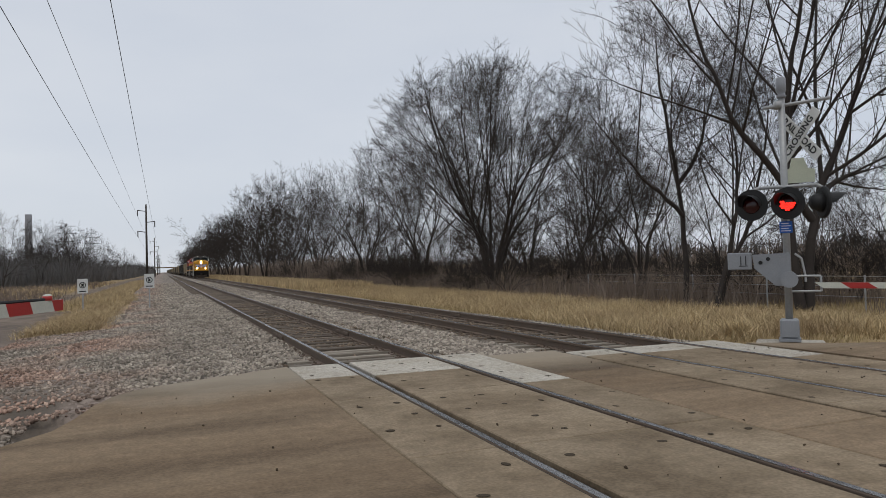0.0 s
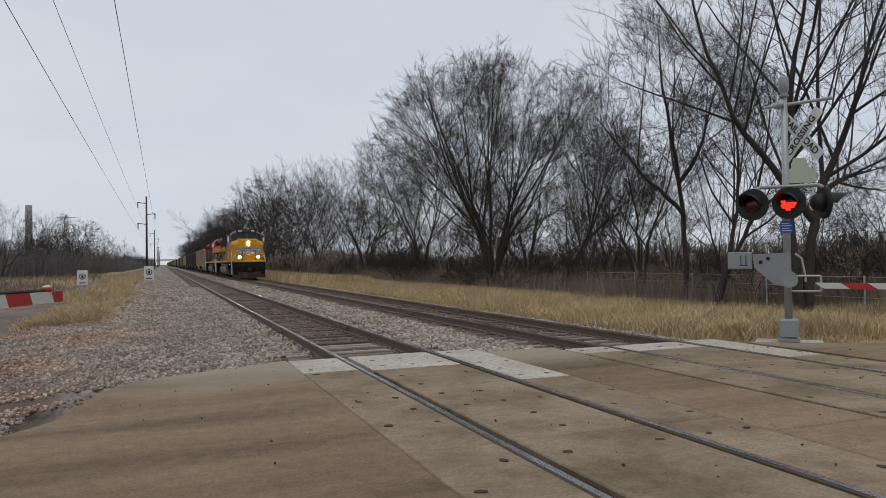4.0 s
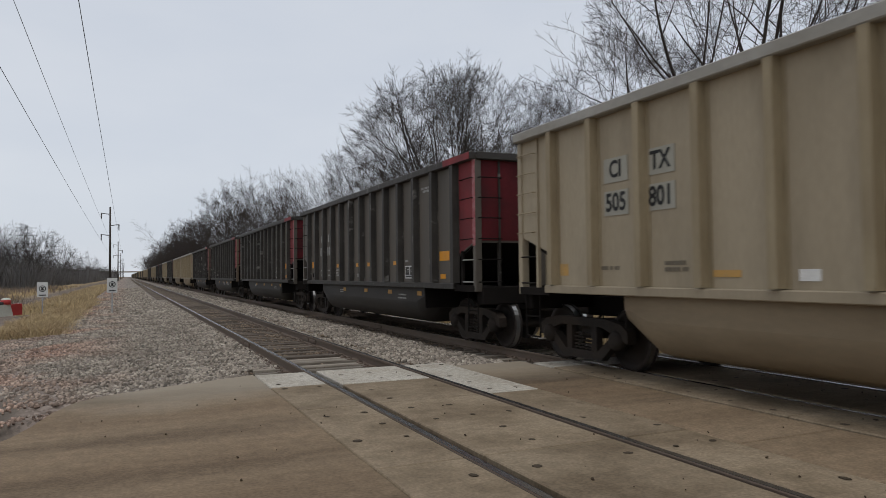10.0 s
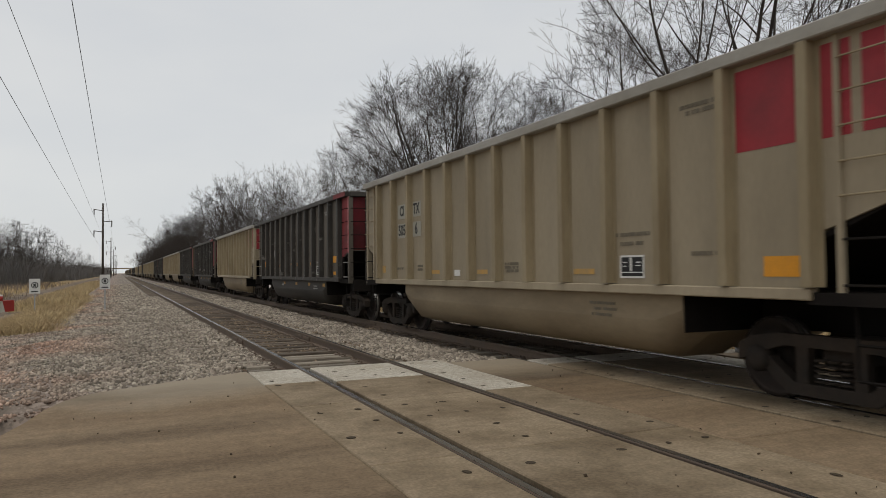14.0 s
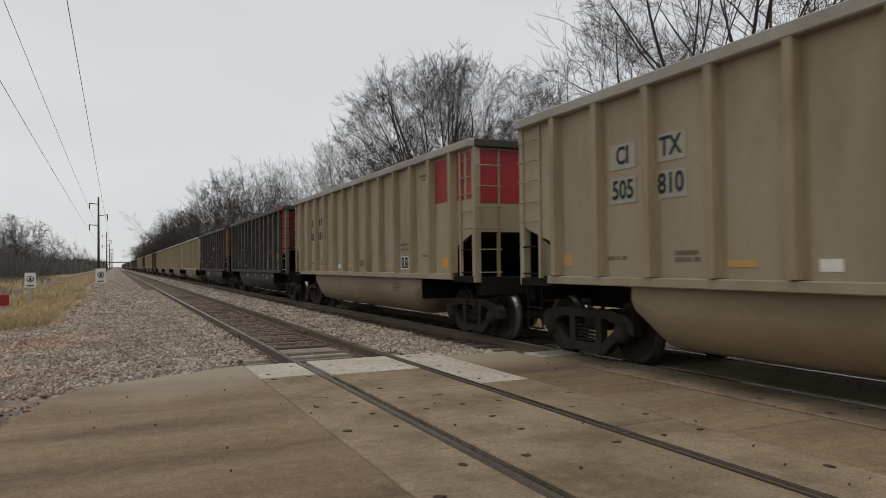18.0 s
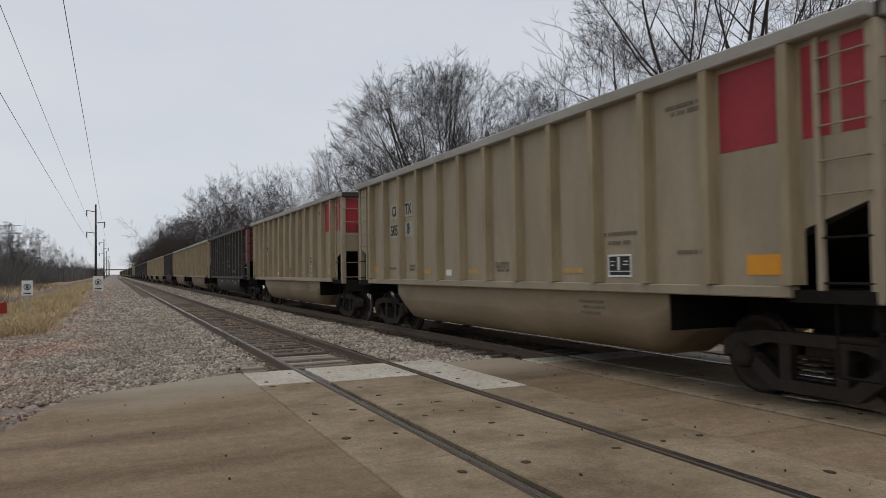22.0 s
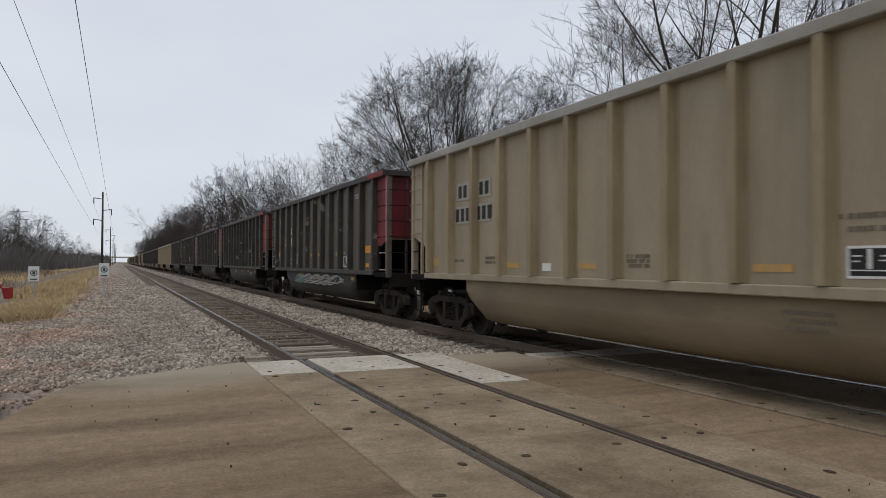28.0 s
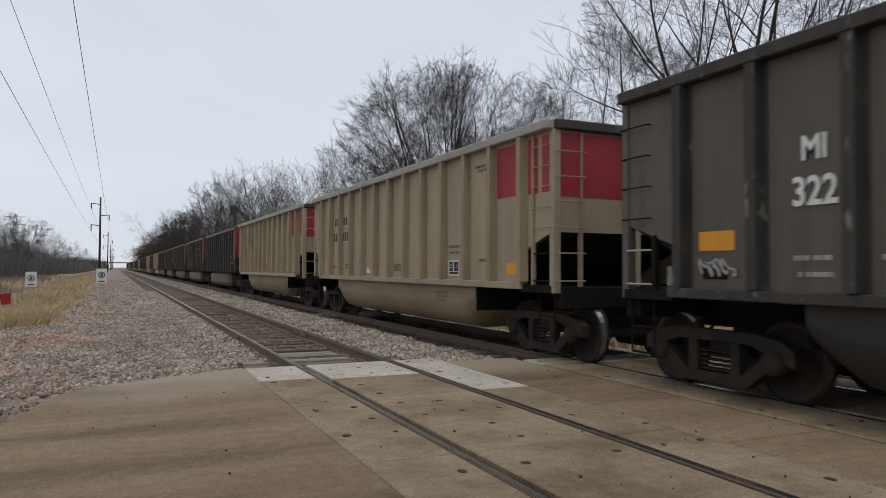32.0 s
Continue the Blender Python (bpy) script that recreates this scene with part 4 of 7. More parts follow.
        bm = pipe(bmesh.new(), [(0.3, y + e * 0.1, 0.85), (0.34, y + e * 0.4, 0.62), (0.34, y + e * 0.7, 0.5), (0.2, y + e * 0.8, 0.62)], 0.025, 6)
        part("air_hose", bm, UNDER, car)
        car_truck(car, e * 6.17)
    # the marked end
    y = -HALF
    if tan:
        for a, b in ((-1.44, -1.02), (-0.96, -0.16), (0.16, 0.96), (1.02, 1.44)):
            part("red_end_panel", boxed(a, b, y - 0.008, y, 2.62, TOP - 0.14), red, car)
        for s in (-1, 1):
            x = s * (W + 0.004)
            for a, b, z0 in ((0.06, 0.31, 2.7), (0.42, 0.73, 2.7), (1.02, 1.81, 2.72)):
                part("red_side_panel", boxed(min(x, s * W), max(x, s * W), y + a, y + b, z0, TOP - 0.16), red, car)
    else:
        part("red_end_panel", boxed(-W + 0.03, W - 0.03, y - 0.008, y, HIGH + 0.04, TOP - 0.1), RED_END_DARK, car, "darker red end")
        for s in (-1, 1):
            x = s * (W + 0.004)
            bm = bmesh.new()
            prism(bm, [(y + 0.06, HIGH + 0.02), (y + KNEE, LOW + 0.02), (y + KNEE, TOP - 0.1), (y + 0.06, TOP - 0.1)], "x", min(x, s * W), max(x, s * W))
            part("red_side_panel", bm, red, car)
            part("red_chord", boxed(s * (W + 0.14) - 0.004, s * (W + 0.14) + 0.004, y - 0.03, y + 1.2, TOP - 0.09, TOP + 0.04), red, car)
            part("red_post", boxed(s * (W + 0.03) - 0.004, s * (W + 0.03) + 0.004, y - 0.055, y + 0.055, HIGH - 0.06, TOP - 0.1), RED_WORN, car)
    # floor tubs and centre sill
    tub_half = 4.55
    for s in (-1, 1):
        bm = bmesh.new()
        prof = [(0.2, SILL - 0.02), (0.2, 0.42), (0.34, 0.34), (1.05, 0.34), (1.3, 0.42), (1.44, 0.6), (1.49, 0.82), (1.49, SILL - 0.02)]
        rings = []
        for yy, inset in ((-tub_half, 0.34), (-tub_half + 0.5, 0.0), (tub_half - 0.5, 0.0), (tub_half, 0.34)):
            rings.append([bm.verts.new((s * px, yy, pz + inset * (SILL - pz) / (SILL - 0.34))) for px, pz in prof])
        for a, b in zip(rings, rings[1:]):
            for k in range(len(prof) - 1):
                f = bm.faces.new((a[k], a[k + 1], b[k + 1], b[k]))
                f.smooth = 3 <= k <= 5
        bm.faces.new(rings[0])
        bm.faces.new(rings[-1])
        bmesh.ops.recalc_face_normals(bm, faces=bm.faces[:])
        part("tub", bm, TUB_TAN if tan else TUB_DARK, car)
        for e in (-1, 1):
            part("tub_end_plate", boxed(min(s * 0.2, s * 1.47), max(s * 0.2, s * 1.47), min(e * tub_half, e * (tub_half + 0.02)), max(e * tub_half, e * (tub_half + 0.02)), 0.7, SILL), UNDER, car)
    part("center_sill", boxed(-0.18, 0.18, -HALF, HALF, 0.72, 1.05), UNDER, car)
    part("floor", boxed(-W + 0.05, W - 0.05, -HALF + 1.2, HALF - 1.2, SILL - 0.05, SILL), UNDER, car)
    # a low heap of coal
    rng = random.Random(11)
    bm = bmesh.new()
    gx, gy = 9, 40
    grid = []
    for j in range(gy + 1):
        row = []
        for i in range(gx + 1):
            u, v = -1 + 2 * i / gx, -1 + 2 * j / gy
            z = TOP - 0.1 - 0.55 * max(abs(u) ** 3, abs(v) ** 8) + 0.06 * noise.noise(Vector((u * 4, v * 18, 5)))
            row.append(bm.verts.new((u * (W - 0.04), v * (HALF - 0.06), z)))
        grid.append(row)
    for j in range(gy):
        for i in range(gx):
            bm.faces.new((grid[j][i], grid[j][i + 1], grid[j + 1][i + 1], grid[j + 1][i]))
    part("coal_heap", bm, COAL, car, "black coal load")
    # plates and stencils
    for s in (-1,):
        x = s * (W + 0.004)

        def plate(name, y0, y1, z0, z1, mat, lift=0.003, parent=car):
            yy0, yy1 = (y0, y1) if s < 0 else (-y1, -y0)
            return part(name, boxed(min(s * W, x + s * lift), max(s * W, x + s * lift), min(yy0, yy1), max(yy0, yy1), z0, z1), mat, parent)

        rows = bmesh.new()
        dice = random.Random(31 if tan else 32)

        def line(y0, y1, z, h=0.05, depth=W):
            """One line of small stencilled characters, as plain bars."""
            y = y1
            while y > y0 + 0.02:
                w = min(dice.choice((0.035, 0.05, 0.05, 0.06, 0.09)), y - y0)
                box(rows, -depth - 0.008, -depth, y - w, y, z, z + h)
                y -= w + dice.choice((0.014, 0.014, 0.02, 0.05))

        if tan:
            for y0, y1, z0, z1 in ((-6.27, -5.78, 1.38, 1.59), (-2.86, -2.36, 1.4, 1.48), (0.36, 0.76, 1.4, 1.48), (2.5, 2.9, 1.4, 1.48), (5.82, 6.12, 1.42, 1.6)):
                plate("orange_reflector", y0, y1, z0, z1, ORANGE_TAN if y0 > -5 else ORANGE)
            frame_y, frame_z, frame_w = -3.92, 1.35, 0.48
            for y0, y1, z in ((-0.75, -0.3, 1.55), (-0.75, -0.3, 1.49), (-0.75, -0.35, 1.43), (3.3, 3.7, 1.55), (3.3, 3.7, 1.47), (-4.05, -3.35, 1.9), (-3.9, -3.45, 1.78), (-5.25, -4.6, 3.36), (-5.25, -4.7, 3.28), (-5.2, -4.75, 1.62), (4.6, 5.0, 1.5)):
                line(y0, y1, z)
            for y0, y1, z in ((-3.3, -2.7, 0.98), (-3.3, -2.8, 0.9), (-3.2, -2.75, 0.82)):
                line(y0, y1, z, 0.04, 1.492)
            plate("white_label", 1.52, 1.76, 1.36, 1.48, WHITE)
        else:
            for y0, y1, z0, z1 in ((-6.0, -5.5, 1.74, 1.94), (-5.81, -5.54, 1.36, 1.46), (-3.1, -2.6, 1.69, 1.79), (-1.0, -0.5, 1.69, 1.79), (0.06, 0.56, 1.69, 1.79), (2.15, 2.65, 1.69, 1.79), (5.4, 5.92, 1.7, 1.92)):
                plate("orange_reflector", y0, y1, z0, z1, ORANGE)
            frame_y, frame_z, frame_w = -4.0, 1.36, 0.56
            for y0, y1, z in ((4.22, 4.65, 1.58), (4.22, 4.6, 1.42), (3.2, 3.75, 1.58), (3.2, 3.7, 1.42), (2.2, 2.7, 1.58), (2.2, 2.7, 1.5), (2.3, 2.7, 1.42), (0.15, 0.45, 1.44), (0.2, 0.42, 1.39), (-5.2, -4.5, 3.36), (-5.2, -4.6, 3.29), (-3.62, -3.45, 1.75), (-4.12, -3.95, 1.77)):
                line(y0, y1, z)
            for y0, y1, z in ((1.95, 2.35, 0.98), (2.0, 2.35, 0.92), (-3.4, -2.9, 0.95), (-3.4, -2.85, 0.87)):
                line(y0, y1, z, 0.035, 1.492)
            for y0 in (1.72, -0.4, -2.4, -4.4):
                part("tub_reflector", boxed(-1.5, -1.494, y0, y0 + 0.28, 0.97, 1.07), ORANGE_OLD, car)
            plate("jack_pad", 5.5, 5.86, 1.38, 1.52, UNDER)
        tagged(part("stencilling", rows, FADED if tan else WHITE_OLD, car), kind="stuff")
        fw = frame_w
        plate("test_stencil", frame_y, frame_y + fw, frame_z, frame_z + 0.3, BLACK if tan else DARK_RIB)
        bm = bmesh.new()
        for a, b, c, d in ((0, fw, 0.275, 0.3), (0, fw, 0, 0.025), (0, 0.025, 0, 0.3), (fw - 0.025, fw, 0, 0.3), (0.03, fw - 0.03, 0.07, 0.082), (0.24, 0.28, 0.09, 0.27), (0.07, 0.15, 0.2, 0.215), (0.07, 0.17, 0.16, 0.172), (0.34, 0.42, 0.2, 0.215), (0.36, 0.42, 0.15, 0.165)):
            box(bm, -W - 0.01, -W, frame_y + a, frame_y + b, frame_z + c, frame_z + d)
        part("stencil_frame", bm, WHITE, car)
        for y0, z0 in ((-4.4, 2.95), (-2.3, 2.85), (1.88, 2.85), (3.97, 2.8)) if tan else ():
            bm = bmesh.new()
            for k in range(4):
                box(bm, -W - 0.007, -W, y0 + 0.12, y0 + 0.17, z0 + k * 0.1, z0 + k * 0.1 + 0.035)
            tagged(part("slot_strip", bm, BLACK, car), kind="stuff")
    bm = boxed(-1.3, -1.05, HALF - 0.75, HALF - 0.5, SILL + 0.05, SILL + 0.32, bevel=0.02)
    box(bm, -1.15, -0.7, HALF - 0.7, HALF - 0.58, SILL + 0.12, SILL + 0.2)
    pipe(bm, [(-1.2, HALF - 0.6, SILL + 0.3), (-1.2, HALF - 0.6, SILL + 0.62), (-0.8, HALF - 0.6, SILL + 0.62)], 0.03, 6)
    part("brake_valve", bm, WHITE_OLD, car, "pale grey brake valve and pipes")
    part("brake_cylinder", rod(bmesh.new(), (0.7, HALF - 0.9, 1.5), (0.7, HALF - 0.2, 1.5), 0.15, 12), UNDER, car)
    return car


TAN_CHORD = material("tan_chord_dusty", (0.36, 0.345, 0.31), (0.27, 0.25, 0.21), rough=0.7, scale=1.5, fine=14, amount=1.0, bump=0.04, stretch=(1, 0.5, 1))
RED_WORN = material("worn_red_post", (0.42, 0.2, 0.2), (0.3, 0.04, 0.05), rough=0.65, scale=5, fine=14, amount=1.0, bump=0.05, stretch=(1, 1, 2))
ORANGE_TAN = material("faded_orange_reflector", (0.52, 0.3, 0.09), (0.4, 0.27, 0.12), rough=0.6, scale=6, amount=1.0, bump=0)
ORANGE_OLD = material("weathered_orange_reflector", (0.42, 0.22, 0.05), (0.33, 0.19, 0.06), rough=0.6, scale=5, bump=0)
WHITE_OLD = material("weathered_white_stencil", (0.4, 0.39, 0.37), (0.25, 0.24, 0.22), rough=0.7, scale=7, amount=1.0, bump=0)

# the train in order behind the engines: t tan, d dark grey-brown, b dark brown; marks as they can be read
ORDER = "ttddbbttdtdbttdbttttdttbtttddggdtt" + "dddddtdtdddtdddtddddtddtdddd"
MARKS = {1: ("CI", "TX", "508", "784"), 2: ("CI", "TX", "505", "801"), 4: ("MI", "LX", "313", "28"), 5: ("MI", "LX", "312", "70"), 6: ("MI", "LX", "315", "58"), 7: ("CI", "TX", "505", "7"), 8: ("CI", "TX", "505", "6"), 11: ("MI", "LX", "322", "19"), 12: ("MI", "LX", "31", "98"), 13: ("CI", "TX", "505", "810"), 15: ("MI", "LX", "317", "99"), 16: ("MI", "LX", "314", "73"), 17: ("CI", "TX", "505", "835"), 19: ("CI", "TX", "505", "8"), 20: ("CI", "TX", "505", "708"), 23: ("CI", "TX", "50", "722"), 24: ("MI", "LX", "311", "44"), 28: ("MI", "LX", "315", "12"), 29: ("MI", "LX", "313", "80"), 30: ("MI", "LX", "323", "12"), 31: ("MI", "LX", "320", "66"), 32: ("MI", "LX", "322", "62")}
TRAIN = []


def mark_car(car, index, tan):
    """Reporting marks near the trailing end; where nothing can be read, plain bars."""
    W = 1.52
    marks = MARKS.get(index)
    s = -1
    turn = pose(0, 0, 0, 0, 0, -90)
    x = s * (W + 0.008)
    cols = (3.745, 4.64) if tan else (3.5, 4.41)
    for k, yc in enumerate((cols[1], cols[0])):
        for line, (z, size) in enumerate(((2.87, 0.33), (2.415, 0.35)) if tan else ((2.67, 0.34), (2.245, 0.4))):
            if tan:
                part("repaint_patch", boxed(x - 0.002, x + 0.006, yc - 0.26, yc + 0.26, z - 0.17, z + 0.17), PATCH_GREY, car)
            elif line == 0 and index in (6, 28):
                part("repaint_patch", boxed(x - 0.002, x + 0.006, yc - 0.29, yc + 0.29, z - 0.19, z + 0.19), PATCH, car)
            if marks:
                text = marks[line * 2 + k]
                if text:
                    word(text, size, BLACK if tan else WHITE, car, Matrix.Translation((x - 0.006, yc, z)) @ turn, stretch=0.85)
            else:
                for j in (-1, 0, 1) if line else (-0.5, 0.5):
                    part("worn_mark", boxed(x - 0.006, x - 0.001, yc + j * 0.22 - 0.07, yc + j * 0.22 + 0.07, z - size * 0.36, z + size * 0.36), BLACK if tan else WHITE_OLD, car)


def scrawl(car, seed, y0, y1, z0, z1, mat, width, loops):
    """A sprayed squiggle on the side: a flat ribbon along a looping line."""
    rng = random.Random(seed)
    pts, n_ = [], 14 * loops
    ph = [rng.uniform(0, 6.28) for _ in range(4)]
    for k in range(n_ + 1):
        u = k / n_
        a = 2 * math.pi * loops * u
        pts.append((y1 + (y0 - y1) * (0.12 + 0.76 * u + 0.12 * math.sin(a + ph[0])), (z0 + z1) / 2 + (z1 - z0) * (0.33 * math.cos(a + ph[1]) + 0.14 * math.sin(2.3 * a + ph[2]))))
    bm = bmesh.new()
    last = None
    x = -1.527 if z0 > SILL else -1.497
    for k, (y, z) in enumerate(pts):
        q = pts[min(k + 1, n_)]
        p = pts[max(k - 1, 0)]
        d = Vector((q[0] - p[0], q[1] - p[1])).normalized() * width / 2
        pair = [bm.verts.new((x - 0.0003 * k, y + d.y, z - d.x)), bm.verts.new((x - 0.0003 * k, y - d.y, z + d.x))]
        if last:
            bm.faces.new((last[0], last[1], pair[1], pair[0]))
        last = pair
    part("sprayed_scrawl", bm, mat, car, "sprayed paint scrawl")


TEAL = material("teal_spray", (0.09, 0.2, 0.18), rough=0.6, bump=0)
# car, seed, extent along and up the side, paint, line width, loops
SCRAWLS = ((5, 1, 2.1, 2.8, 1.35, 2.0, ORANGE_OLD, 0.05, 2), (5, 2, 1.1, 1.75, 1.4, 2.0, ORANGE_OLD, 0.05, 2), (5, 3, 0.0, 0.75, 1.35, 1.95, ORANGE_OLD, 0.05, 2), (5, 15, -1.05, -0.25, 1.4, 2.0, ORANGE_OLD, 0.05, 3), (5, 16, -2.1, -1.3, 1.3, 2.0, WHITE_OLD, 0.03, 2), (5, 17, -3.1, -2.35, 1.3, 1.7, WHITE_OLD, 0.03, 2), (5, 4, -3.4, -2.0, 0.84, 1.06, WHITE_OLD, 0.025, 7), (5, 18, -1.6, -0.4, 0.84, 1.04, WHITE_OLD, 0.025, 5), (16, 5, 2.1, 3.1, 0.74, 1.1, WHITE_OLD, 0.045, 4), (17, 6, -4.5, -3.4, 1.3, 2.2, WHITE, 0.12, 2), (17, 7, -3.2, -2.3, 1.3, 2.2, WHITE, 0.12, 2), (17, 8, 0.0, 0.9, 1.35, 2.1, WHITE, 0.1, 2), (28, 9, -3.6, 3.2, 0.74, 1.1, WHITE_OLD, 0.035, 14), (28, 10, 1.2, 3.0, 0.72, 0.95, TEAL, 0.035, 6), (31, 11, -2.0, -1.45, 1.5, 1.9, WHITE_OLD, 0.02, 3), (32, 12, 5.35, 5.95, 1.4, 1.62, WHITE_OLD, 0.03, 4), (33, 13, 2.2, 3.0, 1.3, 1.9, WHITE_OLD, 0.1, 2))


def plain_car(kind):
    """The same car for the tail of the train, which stays far off."""
    tan = kind == "tan"
    body = TAN if tan else DARK_BROWN
    car = thing("coal_car")
    W = 1.52
    bm, ribs = bmesh.new(), bmesh.new()
    for s in (-1, 1):
        prism(bm, side_outline(), "x", min(s * W, s * (W - 0.03)), max(s * W, s * (W - 0.03)))
        box(bm, s * W - 0.06, s * W + 0.08, -HALF, HALF, TOP - 0.1, TOP + 0.05)
        for y in RIBS_TAN if tan else RIBS_DARK:
            box(ribs, s * (W + 0.04) - 0.07, s * (W + 0.04) + 0.07, y - 0.08, y + 0.08, SILL, TOP - 0.1)
    part("body", bm, body, car)
    tagged(part("ribbing", ribs, TAN_RIB if tan else DARK_RIB, car), kind="stuff")
    for e in (-1, 1):
        y = e * HALF
        part("end_sheet", boxed(-W, W, y - 0.03, y + 0.03, HIGH, TOP + 0.05), (RED if tan else RED_DULL) if e < 0 else body, car)
        bm = boxed(-1.1, 1.1, e * 6.17 - 1.16, e * 6.17 + 1.16, 0.4, 0.76)
        for a in (-0.89, 0.89):
            lathe(bm, [(-0.82, 0.457), (0.82, 0.457)], (0, e * 6.17 + a, 0.457), "x", 14)
        part("truck", bm, TRUCK, car)
    part("tub", boxed(-1.48, 1.48, -4.5, 4.5, 0.36, SILL, bevel=0.2), body, car)
    part("center_sill", boxed(-0.18, 0.18, -HALF - 0.8, HALF + 0.8, 0.72, 1.05), UNDER, car)
    part("coal_heap", boxed(-W + 0.03, W - 0.03, -HALF + 0.05, HALF - 0.05, SILL, TOP - 0.15), COAL, car)
    return car


def build_train_cars():
    models = {}
    for i, kind in enumerate(ORDER, 1):
        tau = 44.43 + CAR * (i - 1) + CAR / 2
        key = (kind, i <= 34)
        if key in models:
            car = copy_thing(models[key], Matrix.Identity(4))
        else:
            car = models[key] = (coal_car if i <= 34 else plain_car)({"t": "tan", "d": "dark", "b": "brown", "g": "grey"}[kind])
        tagged(car, "tan steel coal gondola with red end panels on rails" if kind == "t" else "grimy dark brown coal gondola with a red end on rails", "coal car", group="coal cars of the train")
        TRAIN.append((car, tau))
    for i, (car, tau) in enumerate(TRAIN[:34], 1):
        mark_car(car, i, ORDER[i - 1] == "t")
    for i, seed, y0, y1, z0, z1, mat, width, loops in SCRAWLS:
        scrawl(TRAIN[i - 1][0], seed, y0, y1, z0, z1, mat, width, loops)


build_train_cars()

# seconds and metres that the train has gone
RUN = [(0, 0.0), (2, 45.4), (4, 90.6), (6, 135.8), (7.5, 170.0), (9, 203.9), (10, 226.4), (11, 248.5), (12, 271.1), (13, 293.6), (14, 315.6), (16, 360.2), (17, 382.6), (18, 404.75), (19, 427.3), (20, 449.35), (21, 471.4), (22, 493.45), (23, 515.95), (24, 537.75), (25, 559.95), (26, 582.4), (29, 648.45), (30, 670.85), (31, 692.55), (32, 714.75)]
HEAD = 161.0


def motions():
    for ob, tau in TRAIN:
        walk(ob, [(t, pose(FAR, HEAD - run + tau, 0)) for t, run in RUN])
# ---- engines ----
def half_shell(bm, section_front, section_back, y0, y1):
    """Joins two closed (x, z) sections of equal length into a solid."""
    a = [bm.verts.new((x, y0, z)) for x, z in section_front]
    b = [bm.verts.new((x, y1, z)) for x, z in section_back]
    fs = [bm.faces.new(a), bm.faces.new(b[::-1])]
    for k in range(len(a)):
        fs.append(bm.faces.new((a[k], b[k], b[(k + 1) % len(a)], a[(k + 1) % len(a)])))
    bmesh.ops.recalc_face_normals(bm, faces=fs)
    return bm


def mirror(pts):
    return pts + [(-x, z) for x, z in pts[::-1]]


def loco_truck(parent, centre):
    truck = part("truck", boxed(-0.95, 0.95, centre - 2.3, centre + 2.3, 0.62, 0.9, bevel=0.04), TRUCK, parent, "three-axle truck with dusty castings")
    for s in (-1, 1):
        lo, hi = sorted((s * 1.02, s * 1.2))
        bm = bmesh.new()
        prism(bm, [(centre + a, b) for a, b in [(-2.95, 0.62), (-2.95, 0.86), (-2.5, 1.0), (-1.6, 0.94), (-0.6, 1.02), (0.6, 1.02), (1.6, 0.94), (2.5, 1.0), (2.95, 0.86), (2.95, 0.62), (2.45, 0.66), (1.75, 0.72), (1.05, 0.7), (0.4, 0.66), (-0.4, 0.66), (-1.05, 0.7), (-1.75, 0.72), (-2.45, 0.66)]], "x", lo, hi)
        for a in (-1.08, 1.08):
            box(bm, lo, hi, centre + a - 0.2, centre + a + 0.2, 0.3, 0.72, bevel=0.03)
        part("side_frame", bm, TRUCK_DUSTY, truck)
        for a in (-2.15, 0, 2.15):
            y = centre + a
            bm = boxed(*sorted((s * 1.06, s * 1.27)), y - 0.23, y + 0.23, 0.36, 0.76, bevel=0.05)
            journal = part("journal_box", bm, TRUCK_DUSTY, truck)
            part("bearing_ring", lathe(bmesh.new(), [(s * 1.25, 0.19), (s * 1.31, 0.185), (s * 1.32, 0.13), (s * 1.29, 0.12)], (0, y, 0.55), "x", 16), TRUCK_DUSTY, journal)
            part("bearing_cap", lathe(bmesh.new(), [(s * 1.27, 0.115), (s * 1.34, 0.1), (s * 1.36, 0.04)], (0, y, 0.55), "x", 14), TRUCK, journal)
            for q in (-1, 1):
                part("pedestal", boxed(*sorted((s * 1.03, s * 1.23)), y + q * 0.31 - 0.06, y + q * 0.31 + 0.06, 0.34, 0.75, bevel=0.02), TRUCK_DUSTY, truck)
            wheelset(truck, y, 0.53)
        for a in (-1.08, 1.08):
            bm = bmesh.new()
            for k in range(5):
                lathe(bm, [(0.98 + k * 0.055, 0.12), (1.005 + k * 0.055, 0.12)], (s * 1.1, centre + a, 0), "z", 12)
            tagged(part("coil_spring", bm, TRUCK, truck), kind="stuff")
        bm = rod(bmesh.new(), (s * 1.18, centre - 0.35, 1.0), (s * 1.42, centre - 0.35, 1.0), 0.13, 12)
        rod(bm, (s * 1.15, centre + 0.6, 1.12), (s * 1.15, centre - 0.3, 1.12), 0.09, 10)
        part("brake_cylinder", bm, TRUCK_DUSTY, truck)
        for q in (-1.45, 1.25):
            part("hanger", boxed(*sorted((s * 1.2, s * 1.27)), centre + q, centre + q + 0.16, 0.45, 1.06, bevel=0.02), TRUCK_DUSTY, truck)
            part("sand_pipe", pipe(bmesh.new(), [(s * 0.95, centre + q * 1.9, 1.4), (s * 1.0, centre + q * 1.95, 0.8), (s * 0.85, centre + q * 2.0, 0.25)], 0.025, 6), UNDER, truck)
            part("brake_rod", rod(bmesh.new(), (s * 1.14, centre + q, 0.34), (s * 1.14, centre + q + 0.9, 0.36), 0.03, 6), TRUCK, truck)
        bm = bmesh.new()
        rod(bm, (s * 1.24, centre - 0.8, 0.55), (s * 1.24, centre - 0.45, 1.1), 0.05, 8)
        part("damper", bm, TRUCK_DUSTY, truck)


